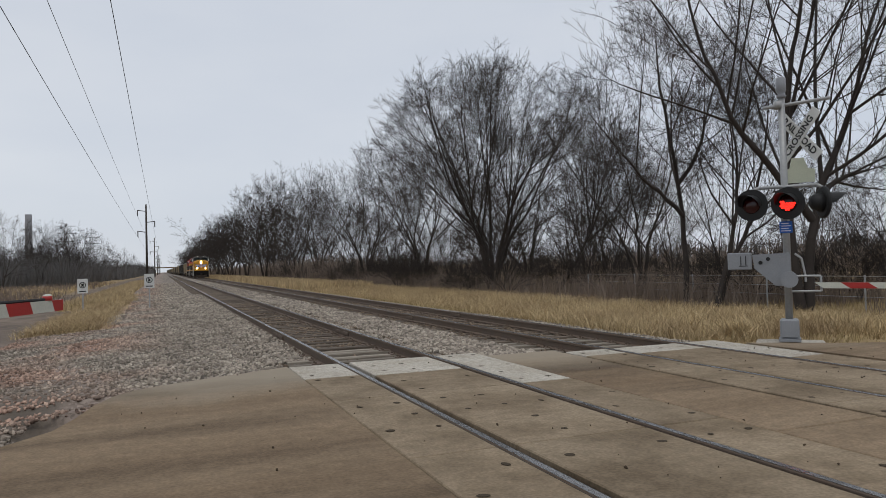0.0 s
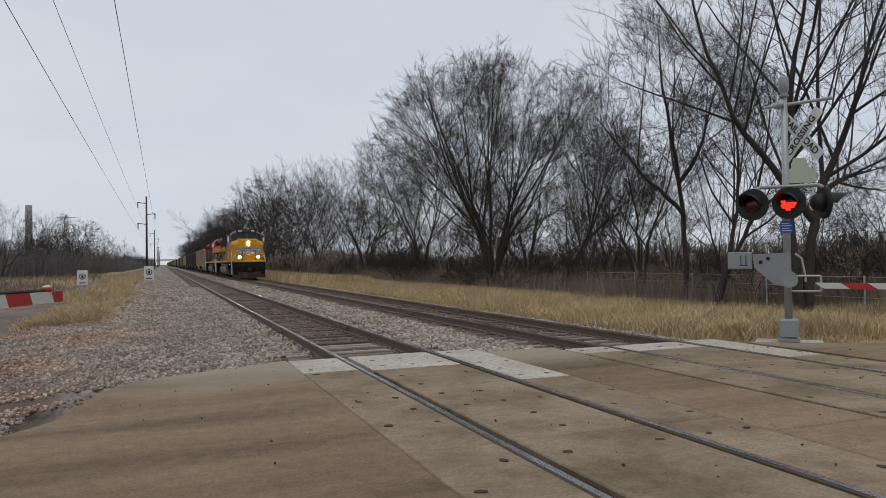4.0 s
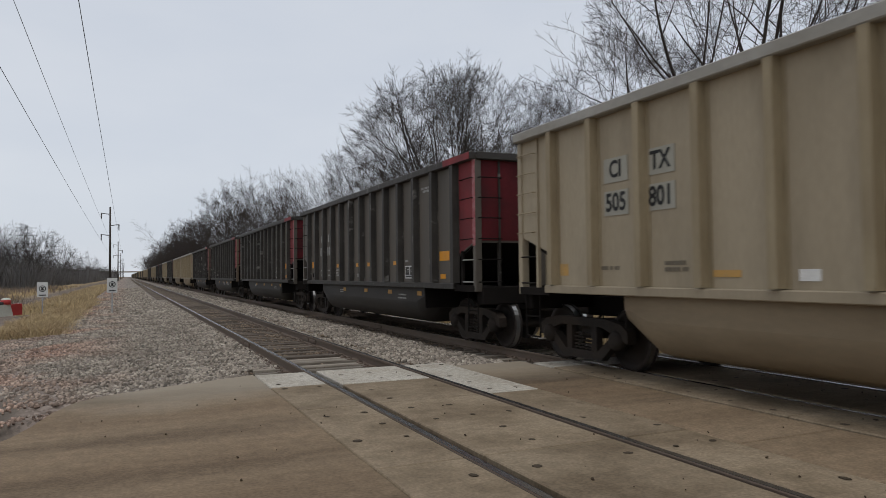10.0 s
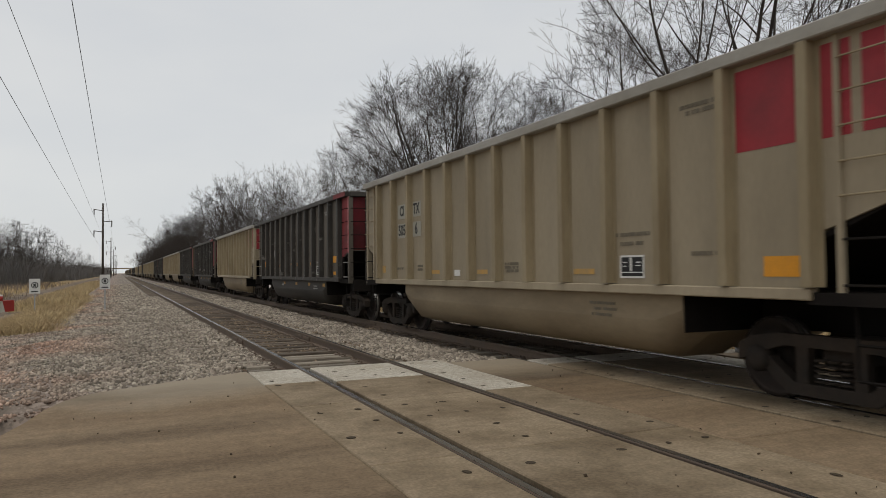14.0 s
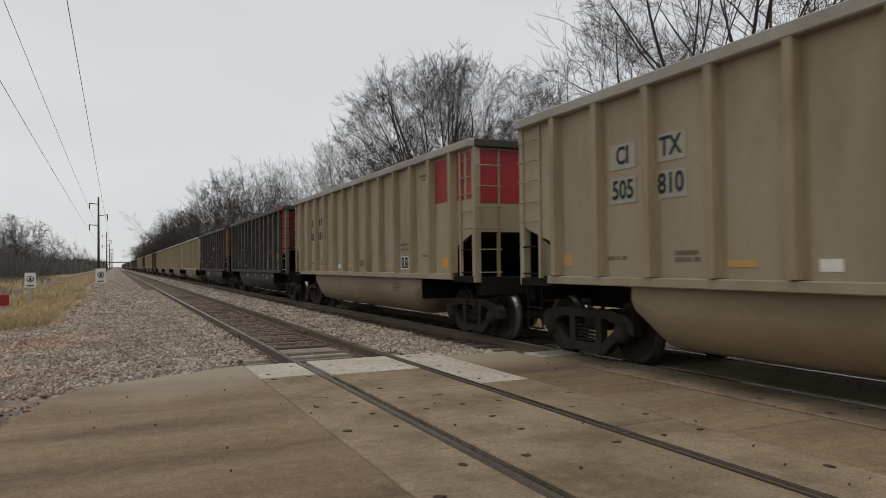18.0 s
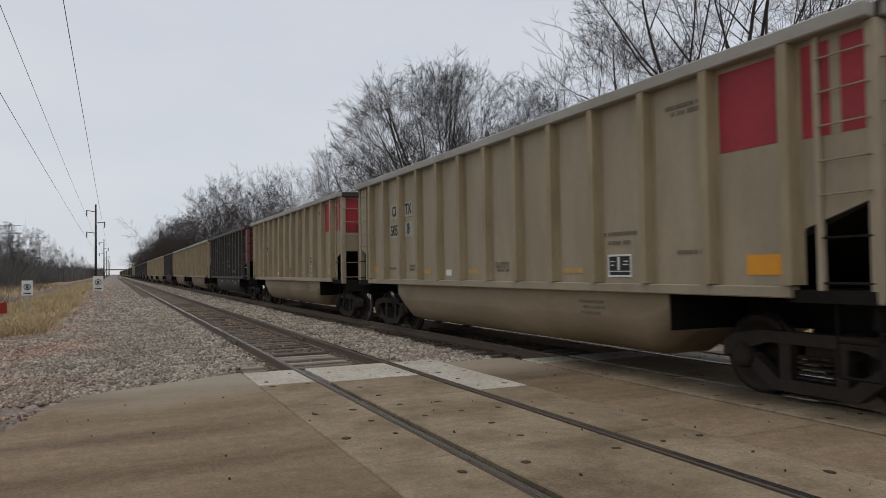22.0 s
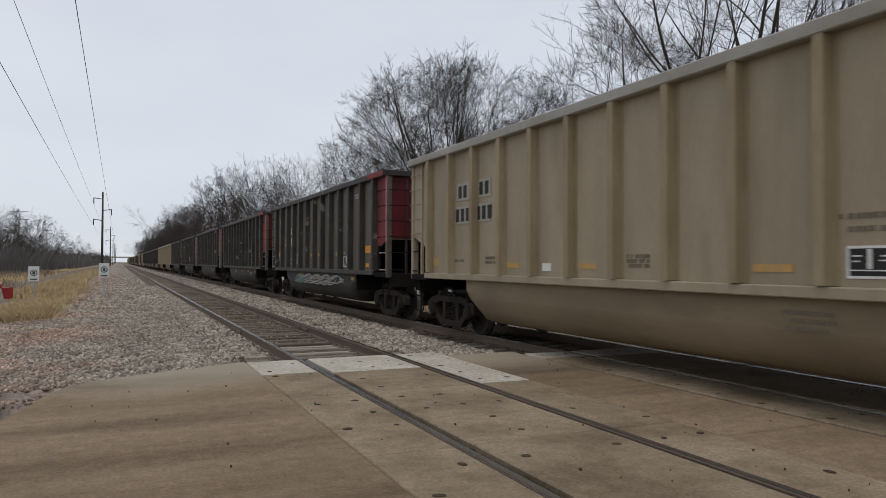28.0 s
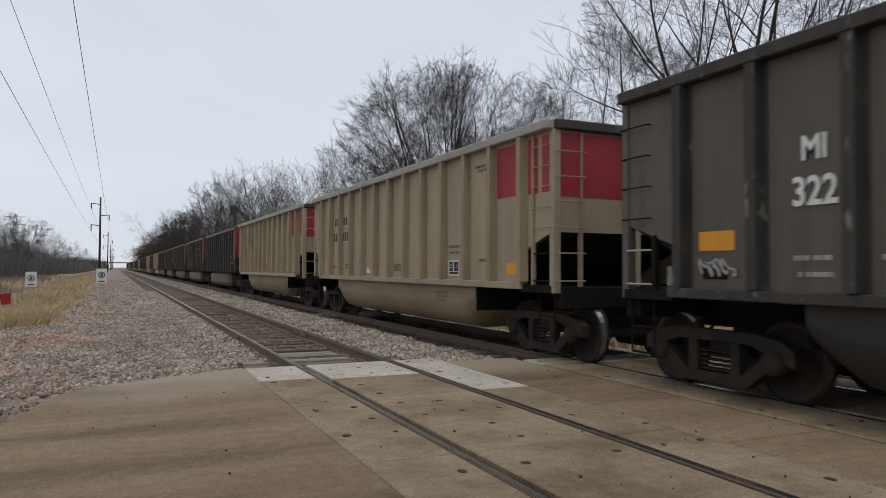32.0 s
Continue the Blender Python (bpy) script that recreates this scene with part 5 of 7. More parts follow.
def engine(scheme):
    """A six-axle wide-nosed diesel engine, headlight plane at y = 0, nose towards -y."""
    up = scheme == "yellow"
    cab_m, hood_m, nose_m = (LOCO_YELLOW, LOCO_HOOD_Y, LOCO_PLAIN_Y) if up else (LOCO_BELLE, LOCO_BELLE, LOCO_BELLE)
    top_m, rad_m = (LOCO_GREY, LOCO_GREY) if up else (LOCO_RED, LOCO_RED)
    dark_rail = HANDRAIL_DARK
    loco = thing("diesel_locomotive")
    # frame and walkways
    part("frame", boxed(-1.5, 1.5, -0.25, 21.0, 1.46, 1.62, bevel=0.02), UNDER, loco)
    part("underframe", boxed(-0.95, 0.95, 0.25, 20.9, 0.98, 1.47, bevel=0.03), UNDER, loco)
    for s in (-1, 1):
        part("sill_stripe", boxed(*sorted((s * 1.5, s * 1.56)), 0.1, 20.9, 1.6, 1.78, bevel=0.01), nose_m if up else LOCO_SILL, loco)
    part("deck", boxed(-1.5, 1.5, -0.6, 21.2, 1.62, 1.7), UNDER, loco)
    # nose
    back = mirror([(1.5, 1.7), (1.55, 3.42), (1.5, 3.62), (0.92, 3.82), (0.92, 3.9)])
    bm = half_shell(bmesh.new(), mirror([(1.05, 1.7), (1.2, 3.22), (1.08, 3.36), (0.86, 3.5), (0.86, 3.72)]), mirror([(1.36, 1.7), (1.46, 3.3), (1.36, 3.46), (0.88, 3.62), (0.88, 3.8)]), -0.12, 0.18)
    half_shell(bm, mirror([(1.36, 1.7), (1.46, 3.3), (1.36, 3.46), (0.88, 3.62), (0.88, 3.8)]), back, 0.18, 1.75)
    part("nose", bm, nose_m, loco)
    part("nose_door", boxed(-0.36, 0.36, -0.145, -0.1, 1.75, 3.1, bevel=0.02), nose_m, loco)
    part("nose_belt", boxed(-1.2, 1.2, -0.14, -0.1, 1.72, 1.86), nose_m if up else LOCO_SILL, loco)
    bm = boxed(-0.14, 0.14, -0.17, -0.1, 3.08, 3.64, bevel=0.03)
    part("headlight_case", bm, BLACK, loco)
    for z in (3.25, 3.48):
        part("headlight", lathe(bmesh.new(), [(0, 0.11), (-0.02, 0.105), (-0.03, 0.04)], (0, -0.175, z), "y", 16), HEADLIGHT if up else LENS_CLEAR, loco)
    for s in (-1, 1):
        case = part("ditch_light_case", lathe(bmesh.new(), [(0.12, 0.12), (-0.03, 0.12)], (s * 0.85, -0.5, 2.06), "y", 16), BLACK, loco)
        part("ditch_light", lathe(bmesh.new(), [(0, 0.115), (-0.03, 0.1), (-0.04, 0.03)], (s * 0.85, -0.53, 2.06), "y", 16), DITCH if up else LENS_CLEAR, case)
        part("ditch_bracket", boxed(s * 0.85 - 0.07, s * 0.85 + 0.07, -0.55, -0.1, 1.72, 1.96), nose_m, loco)
    # front platform, pilot and plough
    part("front_platform", boxed(-1.45, 1.45, -0.75, 0.1, 1.58, 1.74, bevel=0.02), nose_m if up else LOCO_SILL, loco)
    bm = bmesh.new()
    prism(bm, [(-0.85, 0.42), (-0.85, 1.2), (-0.68, 1.58), (0.2, 1.58), (0.2, 0.42)], "x", -1.42, 1.42)
    part("pilot", bm, UNDER, loco)
    bm = bmesh.new()
    for s in (-1, 1):
        a = [(s * 0.0, -1.18, 0.62), (s * 0.3, -1.15, 0.62), (s * 1.5, -0.7, 0.74), (s * 1.5, -0.62, 0.12), (s * 0.3, -1.1, 0.1), (s * 0.0, -1.12, 0.1)]
        f = [bm.verts.new(p) for p in a]
        b = [bm.verts.new((p[0] * 0.97, p[1] + 0.12, p[2])) for p in a]
        bm.faces.new(f)
        bm.faces.new(b[::-1])
        for k in range(6):
            bm.faces.new((f[k], b[k], b[(k + 1) % 6], f[(k + 1) % 6]))
    bmesh.ops.recalc_face_normals(bm, faces=bm.faces[:])
    part("plough", bm, TRUCK_DUSTY, loco, "rusty snow plough")
    for y0, e in ((-0.7, -1), (21.3, 1)):
        bm = boxed(-0.18, 0.18, *sorted((y0, y0 + e * 0.45)), 0.72, 1.02, bevel=0.04)
        box(bm, -0.22, 0.16, *sorted((y0 + e * 0.4, y0 + e * 0.66)), 0.68, 1.06, bevel=0.06)
        part("coupler", bm, TRUCK, loco)
        for s in (-1, 1):
            bm = bmesh.new()
            for k in range(3):
                pipe(bm, [(s * (0.42 + 0.12 * k), y0 + e * 0.1, 0.95), (s * (0.42 + 0.12 * k), y0 + e * 0.26, 0.72), (s * (0.38 + 0.12 * k), y0 + e * 0.3, 0.5)], 0.024, 6)
            part("air_hose", bm, UNDER, loco)
    part("rear_pilot", boxed(-1.4, 1.4, 20.6, 21.3, 0.4, 1.6, bevel=0.04), UNDER, loco)
    # corner steps and white grab rails
    for s in (-1, 1):
        for yf, yb, e in ((-0.62, 0.1, -1), (20.75, 21.4, 1)):
            step = part("step_well", boxed(*sorted((s * 1.2, s * 1.5)), min(yf, yb), max(yf, yb), 0.42, 1.62), UNDER, loco)
            for z in (0.42, 0.82, 1.2):
                part("step", boxed(*sorted((s * 1.3, s * 1.56)), min(yf, yb) + 0.05, max(yf, yb) - 0.05, z, z + 0.04), HANDRAIL if z < 0.5 else UNDER, step)
            bm = pipe(bmesh.new(), [(s * 1.55, yf + 0.02, 0.5), (s * 1.58, yf, 1.65), (s * 1.5, yf + 0.05, 1.9), (s * 0.98, yf - 0.05 * e, 2.72), (s * 0.55, yf, 2.72)], 0.022, 6)
            part("grab_rail", bm, HANDRAIL, loco, "white grab rail")
            bm = pipe(bmesh.new(), [(s * 1.55, yb, 0.5), (s * 1.58, yb, 1.9), (s * 1.5, yb + (0.35 if e < 0 else -0.35), 2.6)], 0.022, 6)
            part("grab_rail", bm, HANDRAIL, loco, "white grab rail")
    part("front_rail", pipe(bmesh.new(), [(-0.6, -0.66, 2.72), (-0.6, -0.66, 1.74)], 0.02, 6), BLACK, loco)
    part("front_rail", pipe(bmesh.new(), [(0.6, -0.66, 2.72), (0.6, -0.66, 1.74)], 0.02, 6), BLACK, loco)
    # cab
    prof = mirror([(1.55, 1.7), (1.58, 3.4), (1.5, 4.3), (1.12, 4.6), (0.45, 4.74)])
    bm = half_shell(bmesh.new(), mirror([(1.55, 1.7), (1.57, 3.4), (1.44, 4.2), (1.04, 4.46), (0.45, 4.6)]), prof, 1.35, 1.9)
    half_shell(bm, prof, prof, 1.9, 4.15)
    part("cab", bm, cab_m, loco)
    bm = boxed(-0.98, 0.98, 1.24, 1.75, 4.48, 4.74, bevel=0.08)
    part("number_board_housing", bm, top_m, loco)
    number = "8921" if up else "4162"
    for s in (-1, 1):
        board = part("number_board", boxed(s * 0.62 - 0.3, s * 0.62 + 0.3, 1.17, 1.21, 4.5, 4.7), BLACK, loco)
        word(number, 0.19, WHITE, board, Matrix.Translation((s * 0.62, 1.166, 4.6)))
    for s in (-1, 1):
        x0, x1 = sorted((s * 0.14, s * 1.3))
        wf = part("windshield_frame", boxed(x0 - 0.03, x1 + 0.03, 1.31, 1.345, 3.8, 4.36, bevel=0.02), BLACK, loco)
        part("windshield", boxed(x0 + 0.03, x1 - 0.03, 1.3, 1.312, 3.86, 4.3), WINDOW, wf)
        part("wiper", pipe(bmesh.new(), [(s * 0.4, 1.28, 4.36), (s * 0.8, 1.28, 4.0)], 0.012, 5), BLACK, wf)
        for y0, y1 in ((1.98, 2.5), (2.6, 3.2), (3.3, 3.82)):
            fr = part("cab_window_frame", boxed(*sorted((s * 1.53, s * 1.575)), y0 - 0.05, y1 + 0.05, 3.52, 4.24, bevel=0.01), top_m, loco)
            part("pane", boxed(*sorted((s * 1.55, s * 1.585)), y0, y1, 3.58, 4.18), WINDOW, fr)
        part("sun_visor", boxed(*sorted((s * 1.5, s * 1.68)), 1.95, 3.9, 4.27, 4.31), top_m, loco)
        part("mirror", boxed(*sorted((s * 1.62, s * 1.74)), 1.92, 2.0, 3.6, 4.0, bevel=0.02), SIGN_WHITE, loco)
        part("cab_step_panel", boxed(*sorted((s * 1.55, s * 1.595)), 1.75, 4.1, 1.85, 2.72, bevel=0.02), cab_m, loco)
        part("cab_belt", boxed(*sorted((s * 1.56, s * 1.61)), 1.8, 4.12, 3.4, 3.45), cab_m, loco)
        part("cab_ledge", pipe(bmesh.new(), [(s * 1.6, 0.9, 2.74), (s * 1.6, 4.1, 2.74)], 0.02, 6), UNDER, loco)
        word(number, 0.84 if up else 0.46, LOCO_RED_MARK, loco, Matrix.Translation((s * 1.6, 2.85, 3.06)) @ pose(0, 0, 0, 0, 0, 90 * s), "cab_number")
        if s < 0:
            for y0, y1, z0, z1 in ((4.17, 4.22, 1.76, 2.7), (4.35, 8.3, 1.8, 1.83), (1.78, 4.1, 1.8, 1.83)):
                part("seam", boxed(*sorted((s * 1.4, s * (1.6 if y1 < 4.15 else 1.426))), y0, y1, z0, z1), BLACK, loco)
            for y0, y1, z0, z1 in ((1.85, 4.08, 2.76, 2.8), (4.02, 4.08, 2.8, 3.36), (1.85, 4.08, 3.32, 3.36)):
                part("number_trim", boxed(*sorted((s * 1.57, s * 1.605)), y0, y1, z0, z1, bevel=0.006), cab_m, loco)
            for y0 in (2.2, 2.9, 3.8):
                part("grab_pocket", boxed(*sorted((s * 1.59, s * 1.6)), y0, y0 + 0.09, 2.43, 2.5), LOCO_SLAT, loco)
            for z in (1.98, 2.3):
                part("hinge", boxed(*sorted((s * 0.94, s * 1.0)), 8.55, 8.8, z, z + 0.06, bevel=0.01), BLACK, loco)
            for y0, y1, z0, z1 in ((4.24, 4.4, 2.75, 4.2), (5.6, 5.68, 3.5, 4.3)):
                part("door_gap", boxed(*sorted((s * 1.22, s * 1.232)), y0, y1, z0, z1), UNDER, loco)
        part("placard", boxed(*sorted((s * 1.48, s * 1.505)), 0.75, 0.98, 2.3, 2.62), SIGN_WHITE if up else LOCO_RED_MARK, loco)
    # cabinet behind the cab, then the long hood
    part("cabinet", boxed(-1.22, 1.22, 4.15, 7.95, 1.7, 4.42, bevel=0.06), cab_m, loco)
    for s in (-1, 1):
        part("cabinet_grille", boxed(*sorted((s * 1.22, s * 1.25)), 6.9, 7.9, 3.74, 4.34), BLACK, loco)
        part("cabinet_low_panel", boxed(*sorted((s * 1.22, s * 1.42)), 4.25, 8.4, 1.7, 2.62, bevel=0.03), cab_m, loco)
        for y0 in (5.2, 5.46, 6.3, 6.56):
            for k in range(3):
                part("louvre", boxed(*sorted((s * 1.42, s * 1.45)), y0, y0 + 0.22, 2.3 + 0.09 * k, 2.34 + 0.09 * k), BLACK, loco)
        for y0 in (4.9, 5.9):
            part("grab_iron", pipe(bmesh.new(), [(s * 1.27, y0, 2.7), (s * 1.3, y0, 2.74), (s * 1.3, y0, 3.6), (s * 1.27, y0, 3.64)], 0.03, 6), BLACK, loco)
    part("hood", boxed(-0.92, 0.92, 7.95, 20.4, 1.7, 4.05, bevel=0.05), hood_m, loco)
    part("dynamic_brake_box", boxed(-1.15, 1.15, 7.95, 9.8, 3.95, 4.42, bevel=0.06), top_m, loco)
    part("horn", pipe(bmesh.new(), [(-0.5, 10.1, 4.05), (-0.5, 10.1, 4.3), (-0.5, 9.75, 4.36)], 0.06, 8), BLACK, loco)
    for s in (-1, 1):
        doors = np.arange(8.5, 20.2, 0.78)
        for k, y0 in enumerate(doors):
            z1 = 3.78 if y0 < 12 else 3.3
            d = part("hood_door", boxed(*sorted((s * 0.92, s * 0.94)), y0 + 0.03, y0 + 0.74, 1.86, z1, bevel=0.008), hood_m, loco)
            if s < 0:
                part("door_latch", boxed(*sorted((s * 0.94, s * 0.965)), y0 + 0.62, y0 + 0.68, 2.7, 2.8), BLACK, d)
                part("door_latch", boxed(*sorted((s * 0.94, s * 0.965)), y0 + 0.3, y0 + 0.42, z1 - 0.15, z1 - 0.11), BLACK, d)
        # radiator wing: a flared box with a dark grille below
        bm = bmesh.new()
        prism(bm, [(s * 0.9, 3.98), (s * 1.5, 3.98), (s * 1.52, 4.22), (s * 1.3, 4.34), (s * 0.9, 4.34)], "y", 12.05, 19.3)
        part("radiator_wing", bm, rad_m, loco)
        bm = bmesh.new()
        prism(bm, [(s * 0.93, 3.4), (s * 1.48, 3.98), (s * 0.93, 3.98)], "y", 12.15, 19.2)
        part("radiator_grille", bm, BLACK, loco)
        for yy in (12.05, 19.2):
            bm = bmesh.new()
            prism(bm, [(s * 0.9, 3.36), (s * 1.52, 3.98), (s * 0.9, 3.98)], "y", yy, yy + 0.1)
            part("radiator_cheek", bm, rad_m, loco)
    part("radiator_deck", boxed(-0.92, 0.92, 12.05, 19.3, 4.0, 4.36, bevel=0.03), rad_m, loco)
    for y in (13.6, 15.6, 17.6):
        part("radiator_fan", lathe(bmesh.new(), [(0, 0.7), (0.1, 0.7), (0.1, 0.1)], (0, y, 4.36), "z", 24), BLACK, loco)
    grille = part("rear_grille", boxed(-0.95, -0.925, 19.35, 20.3, 1.85, 3.15), BLACK, loco)
    for k in range(7):
        part("grille_slat", boxed(-0.975, -0.95, 19.37, 20.28, 1.9 + 0.18 * k, 2.0 + 0.18 * k, bevel=0.01), LOCO_SLAT if up else LOCO_BLACK, grille)
    wheel = part("hand_brake_wheel", pipe(bmesh.new(), [(-1.0, 18.9 + 0.3 * math.cos(2 * math.pi * k / 20), 3.0 + 0.3 * math.sin(2 * math.pi * k / 20)) for k in range(21)], 0.025, 6), LOCO_GOLD if up else LOCO_BLACK, loco)
    bm = rod(bmesh.new(), (-0.93, 18.9, 3.0), (-1.0, 18.9, 3.0), 0.06, 8)
    for k in range(3):
        a = math.pi * k / 3
        rod(bm, (-1.0, 18.9 - 0.29 * math.cos(a), 3.0 - 0.29 * math.sin(a)), (-1.0, 18.9 + 0.29 * math.cos(a), 3.0 + 0.29 * math.sin(a)), 0.014, 5)
    part("spoke", bm, LOCO_GOLD if up else LOCO_BLACK, wheel)
    # handrails along the walkway
    for s in (-1, 1):
        rail = part("handrail", pipe(bmesh.new(), [(s * 1.48, 4.3, 3.3), (s * 1.48, 7.3, 3.3), (s * 1.5, 8.5, 2.78), (s * 1.5, 20.5, 2.78), (s * 1.45, 20.9, 2.3)], 0.02, 6), dark_rail, loco)
        for y in [4.6, 5.7, 6.8] + list(np.arange(8.5, 20.6, 1.08)):
            part("stanchion", rod(bmesh.new(), (s * 1.5, y, 1.7), (s * 1.5, y, 3.3 if y < 7 else 2.78), 0.026, 6), dark_rail, rail)
    # fuel tank, air reservoirs and piping
    bm = bmesh.new()
    prism(bm, mirror([(0.9, 0.27), (1.2, 0.34), (1.5, 0.62), (1.53, 1.08), (1.45, 1.16)]), "y", 6.7, 14.5)
    part("fuel_tank", bm, TANK, loco, "grey fuel tank")
    for s in (-1, 1):
        for y0, y1 in ((6.75, 11.75), (12.15, 14.45)):
            part("air_reservoir", lathe(bmesh.new(), [(y0, 0.08), (y0 + 0.06, 0.19), (y1 - 0.06, 0.19), (y1, 0.08)], (s * 1.27, 0, 1.4), "y", 20), TANK, loco)
        for y, z in ((5.6, 1.0), (5.9, 1.1), (6.3, 0.9), (14.8, 1.1), (15.1, 1.25)):
            drop = part("drop_pipe", rod(bmesh.new(), (s * 1.25, y, 0.55), (s * 1.25, y, 1.46), 0.05, 8), UNDER, loco)
            part("valve_box", boxed(*sorted((s * 1.15, s * 1.4)), y - 0.12, y + 0.12, z, z + 0.3, bevel=0.02), UNDER, drop)
        part("cab_step_lamp", lathe(bmesh.new(), [(0, 0.03), (s * 0.02, 0.025)], (s * 1.45, 3.2, 1.36), "x", 10), STEP_LAMP, loco)
        part("sand_filler", boxed(*sorted((s * 1.2, s * 1.45)), 2.2, 2.5, 1.15, 1.45, bevel=0.04), TRUCK_DUSTY, loco)
    loco_truck(loco, 2.98)
    loco_truck(loco, 17.25)
    if up:
        # winged shield on the nose and on the hood: plain coloured shapes
        for x, y, sc, ry in ((0, -0.152, 1.0, 0), (-0.955, 16.9, 0.95, 1)):
            def turned(px, pz):
                return (px * sc, pz * sc)
            at = (Matrix.Translation((x, y, 2.62 if not ry else 2.62)) @ (pose(0, 0, 0, 0, 0, -90) if ry else Matrix.Identity(4)))
            def emblem(name, outline, mat, lift):
                b = bmesh.new()
                prism(b, [turned(px, pz) for px, pz in outline], "y", -0.012 - lift, 0.0)
                o = part(name, b, mat, loco)
                o.matrix_basis = at
            emblem("shield_base", [(0, -0.4), (0.2, -0.26), (0.25, 0.0), (0.24, 0.08), (-0.24, 0.08), (-0.25, 0), (-0.2, -0.26)], WHITE, 0.004)
            emblem("shield_chief", [(0.24, 0.08), (0.22, 0.22), (0.26, 0.3), (0, 0.36), (-0.26, 0.3), (-0.22, 0.22), (-0.24, 0.08)], LOCO_BLUE, 0.006)
            for k in range(5):
                px = -0.19 + 0.095 * k
                emblem("shield_stripe", [(px - 0.022, -0.3 + abs(px) * 0.5), (px + 0.022, -0.3 + abs(px) * 0.5), (px + 0.022, 0.08), (px - 0.022, 0.08)], LOCO_RED_MARK, 0.008)
            emblem("shield_word_bar", [(-0.16, 0.15), (0.16, 0.15), (0.16, 0.22), (-0.16, 0.22)], WHITE, 0.01)
        at0 = -0.152
        for s in (-1, 1):
            for k in range(4):
                z = 2.86 - 0.13 * k
                x1 = 1.2 - 0.14 * k
                b = bmesh.new()
                prism(b, [(s * 0.3, z), (s * x1, z + 0.02), (s * (x1 - 0.05), z - 0.075), (s * 0.3, z - 0.075)], "y", at0 - 0.014, at0 + 0.03)
                part("wing_feather", b, LOCO_BLUE, loco)
                b = bmesh.new()
                prism(b, [(s * 0.3, z - 0.075), (s * (x1 - 0.05), z - 0.075), (s * (x1 - 0.09), z - 0.115), (s * 0.3, z - 0.115)], "y", at0 - 0.012, at0 + 0.03)
                part("wing_feather_edge", b, WHITE, loco)
        # waving flag on the hood
        x = -0.952
        for k in range(9):
            b = bmesh.new()
            n_ = 14
            lo, hi = [], []
            for j in range(n_ + 1):
                y = 13.3 - 4.2 * j / n_
                wave = 0.11 * math.sin(j * 0.75 + 0.3) - 0.02 * j
                z = 3.62 - 0.155 * k + wave + 0.1 * (j / n_) * (k / 8)
                lo.append((y, z - 0.155))
                hi.append((y, z))
            if k < 4:
                lo, hi = lo[:8], hi[:8]
            prism(b, lo + hi[::-1], "x", x - 0.006, x + 0.01)
            part("flag_stripe", b, FLAG_RED if k % 2 == 0 else FLAG_WHITE, loco)
        b = bmesh.new()
        prism(b, [(11.2, 2.94), (10.0, 2.84), (9.05, 2.66), (9.05, 3.56), (9.6, 3.68), (10.2, 3.76), (11.0, 3.66)], "x", x - 0.008, x + 0.01)
        canton = part("flag_canton", b, FLAG_BLUE, loco)
        for r_ in range(5):
            for c_ in range(6):
                yy, zz = 10.8 - 0.3 * c_, 3.56 - 0.13 * r_ - 0.03 * c_
                part("flag_star", boxed(x - 0.012, x, yy - 0.024, yy + 0.024, zz - 0.024, zz + 0.024), FLAG_STAR, canton)
        word("BUILDING AMERICA", 0.3, BLACK, loco, Matrix.Translation((x - 0.004, 14.95, 2.74)) @ pose(0, 0, 0, 0, 0, -90), "slogan")
    else:
        x = -0.952
        for k in range(20):
            if k not in (6, 11):
                part("name_bar", boxed(x - 0.004, x + 0.004, 14.0 - 0.29 * k, 14.19 - 0.29 * k, 2.44, 2.72), LOCO_GOLD, loco)
        part("emblem_panel", boxed(-1.5, -1.485, 0.55, 0.85, 2.25, 2.75), LOCO_RED_MARK, loco)
        bm = bmesh.new()
        prism(bm, [(0.0, 2.0), (1.2, 2.0), (1.18, 2.2), (0.75, 2.55), (0.3, 2.75), (0.0, 2.8), (-0.3, 2.75), (-0.75, 2.55), (-1.18, 2.2), (-1.2, 2.0)], "y", -0.15, -0.1)
        part("nose_chevron", bm, LOCO_BLACK, loco)
        part("nose_mark", boxed(-0.34, 0.34, -0.165, -0.1, 2.35, 2.6), LOCO_RED_MARK, loco)
    return loco


LOCO_SLAT = material("dirty_yellow_slats", (0.25, 0.13, 0.02), (0.14, 0.075, 0.02), rough=0.7, scale=3, amount=1.0, bump=0.05)
HANDRAIL_DARK = material("dark_handrail", (0.06, 0.055, 0.05), rough=0.6, bump=0)
LENS_CLEAR = glass("unlit_clear_lens", (0.4, 0.4, 0.38), 0.1)
STEP_LAMP = glow("warm_step_lamp", (1.0, 0.7, 0.3), 2.0)
LOCO_SILL = banded("loco_sill_yellow_red", [(-1, (0.62, 0.3, 0.02)), (1.74, (0.5, 0.04, 0.025))])
FLAG_RED = material("faded_flag_red", (0.27, 0.06, 0.055), (0.2, 0.075, 0.05), rough=0.55, scale=5, fine=20, amount=1.0, bump=0, dirt=(0.2, 0.12, 0.05), dirt_scale=2.5, dirt_amount=0.6)
FLAG_WHITE = material("faded_flag_white", (0.38, 0.33, 0.26), (0.28, 0.22, 0.15), rough=0.55, scale=5, fine=20, amount=1.0, bump=0, dirt=(0.24, 0.16, 0.07), dirt_scale=2.5, dirt_amount=0.6)
FLAG_STAR = material("worn_flag_star", (0.085, 0.1, 0.11), rough=0.55, bump=0)
FLAG_BLUE = material("faded_flag_blue", (0.03, 0.05, 0.075), (0.04, 0.055, 0.07), rough=0.55, scale=2, bump=0)

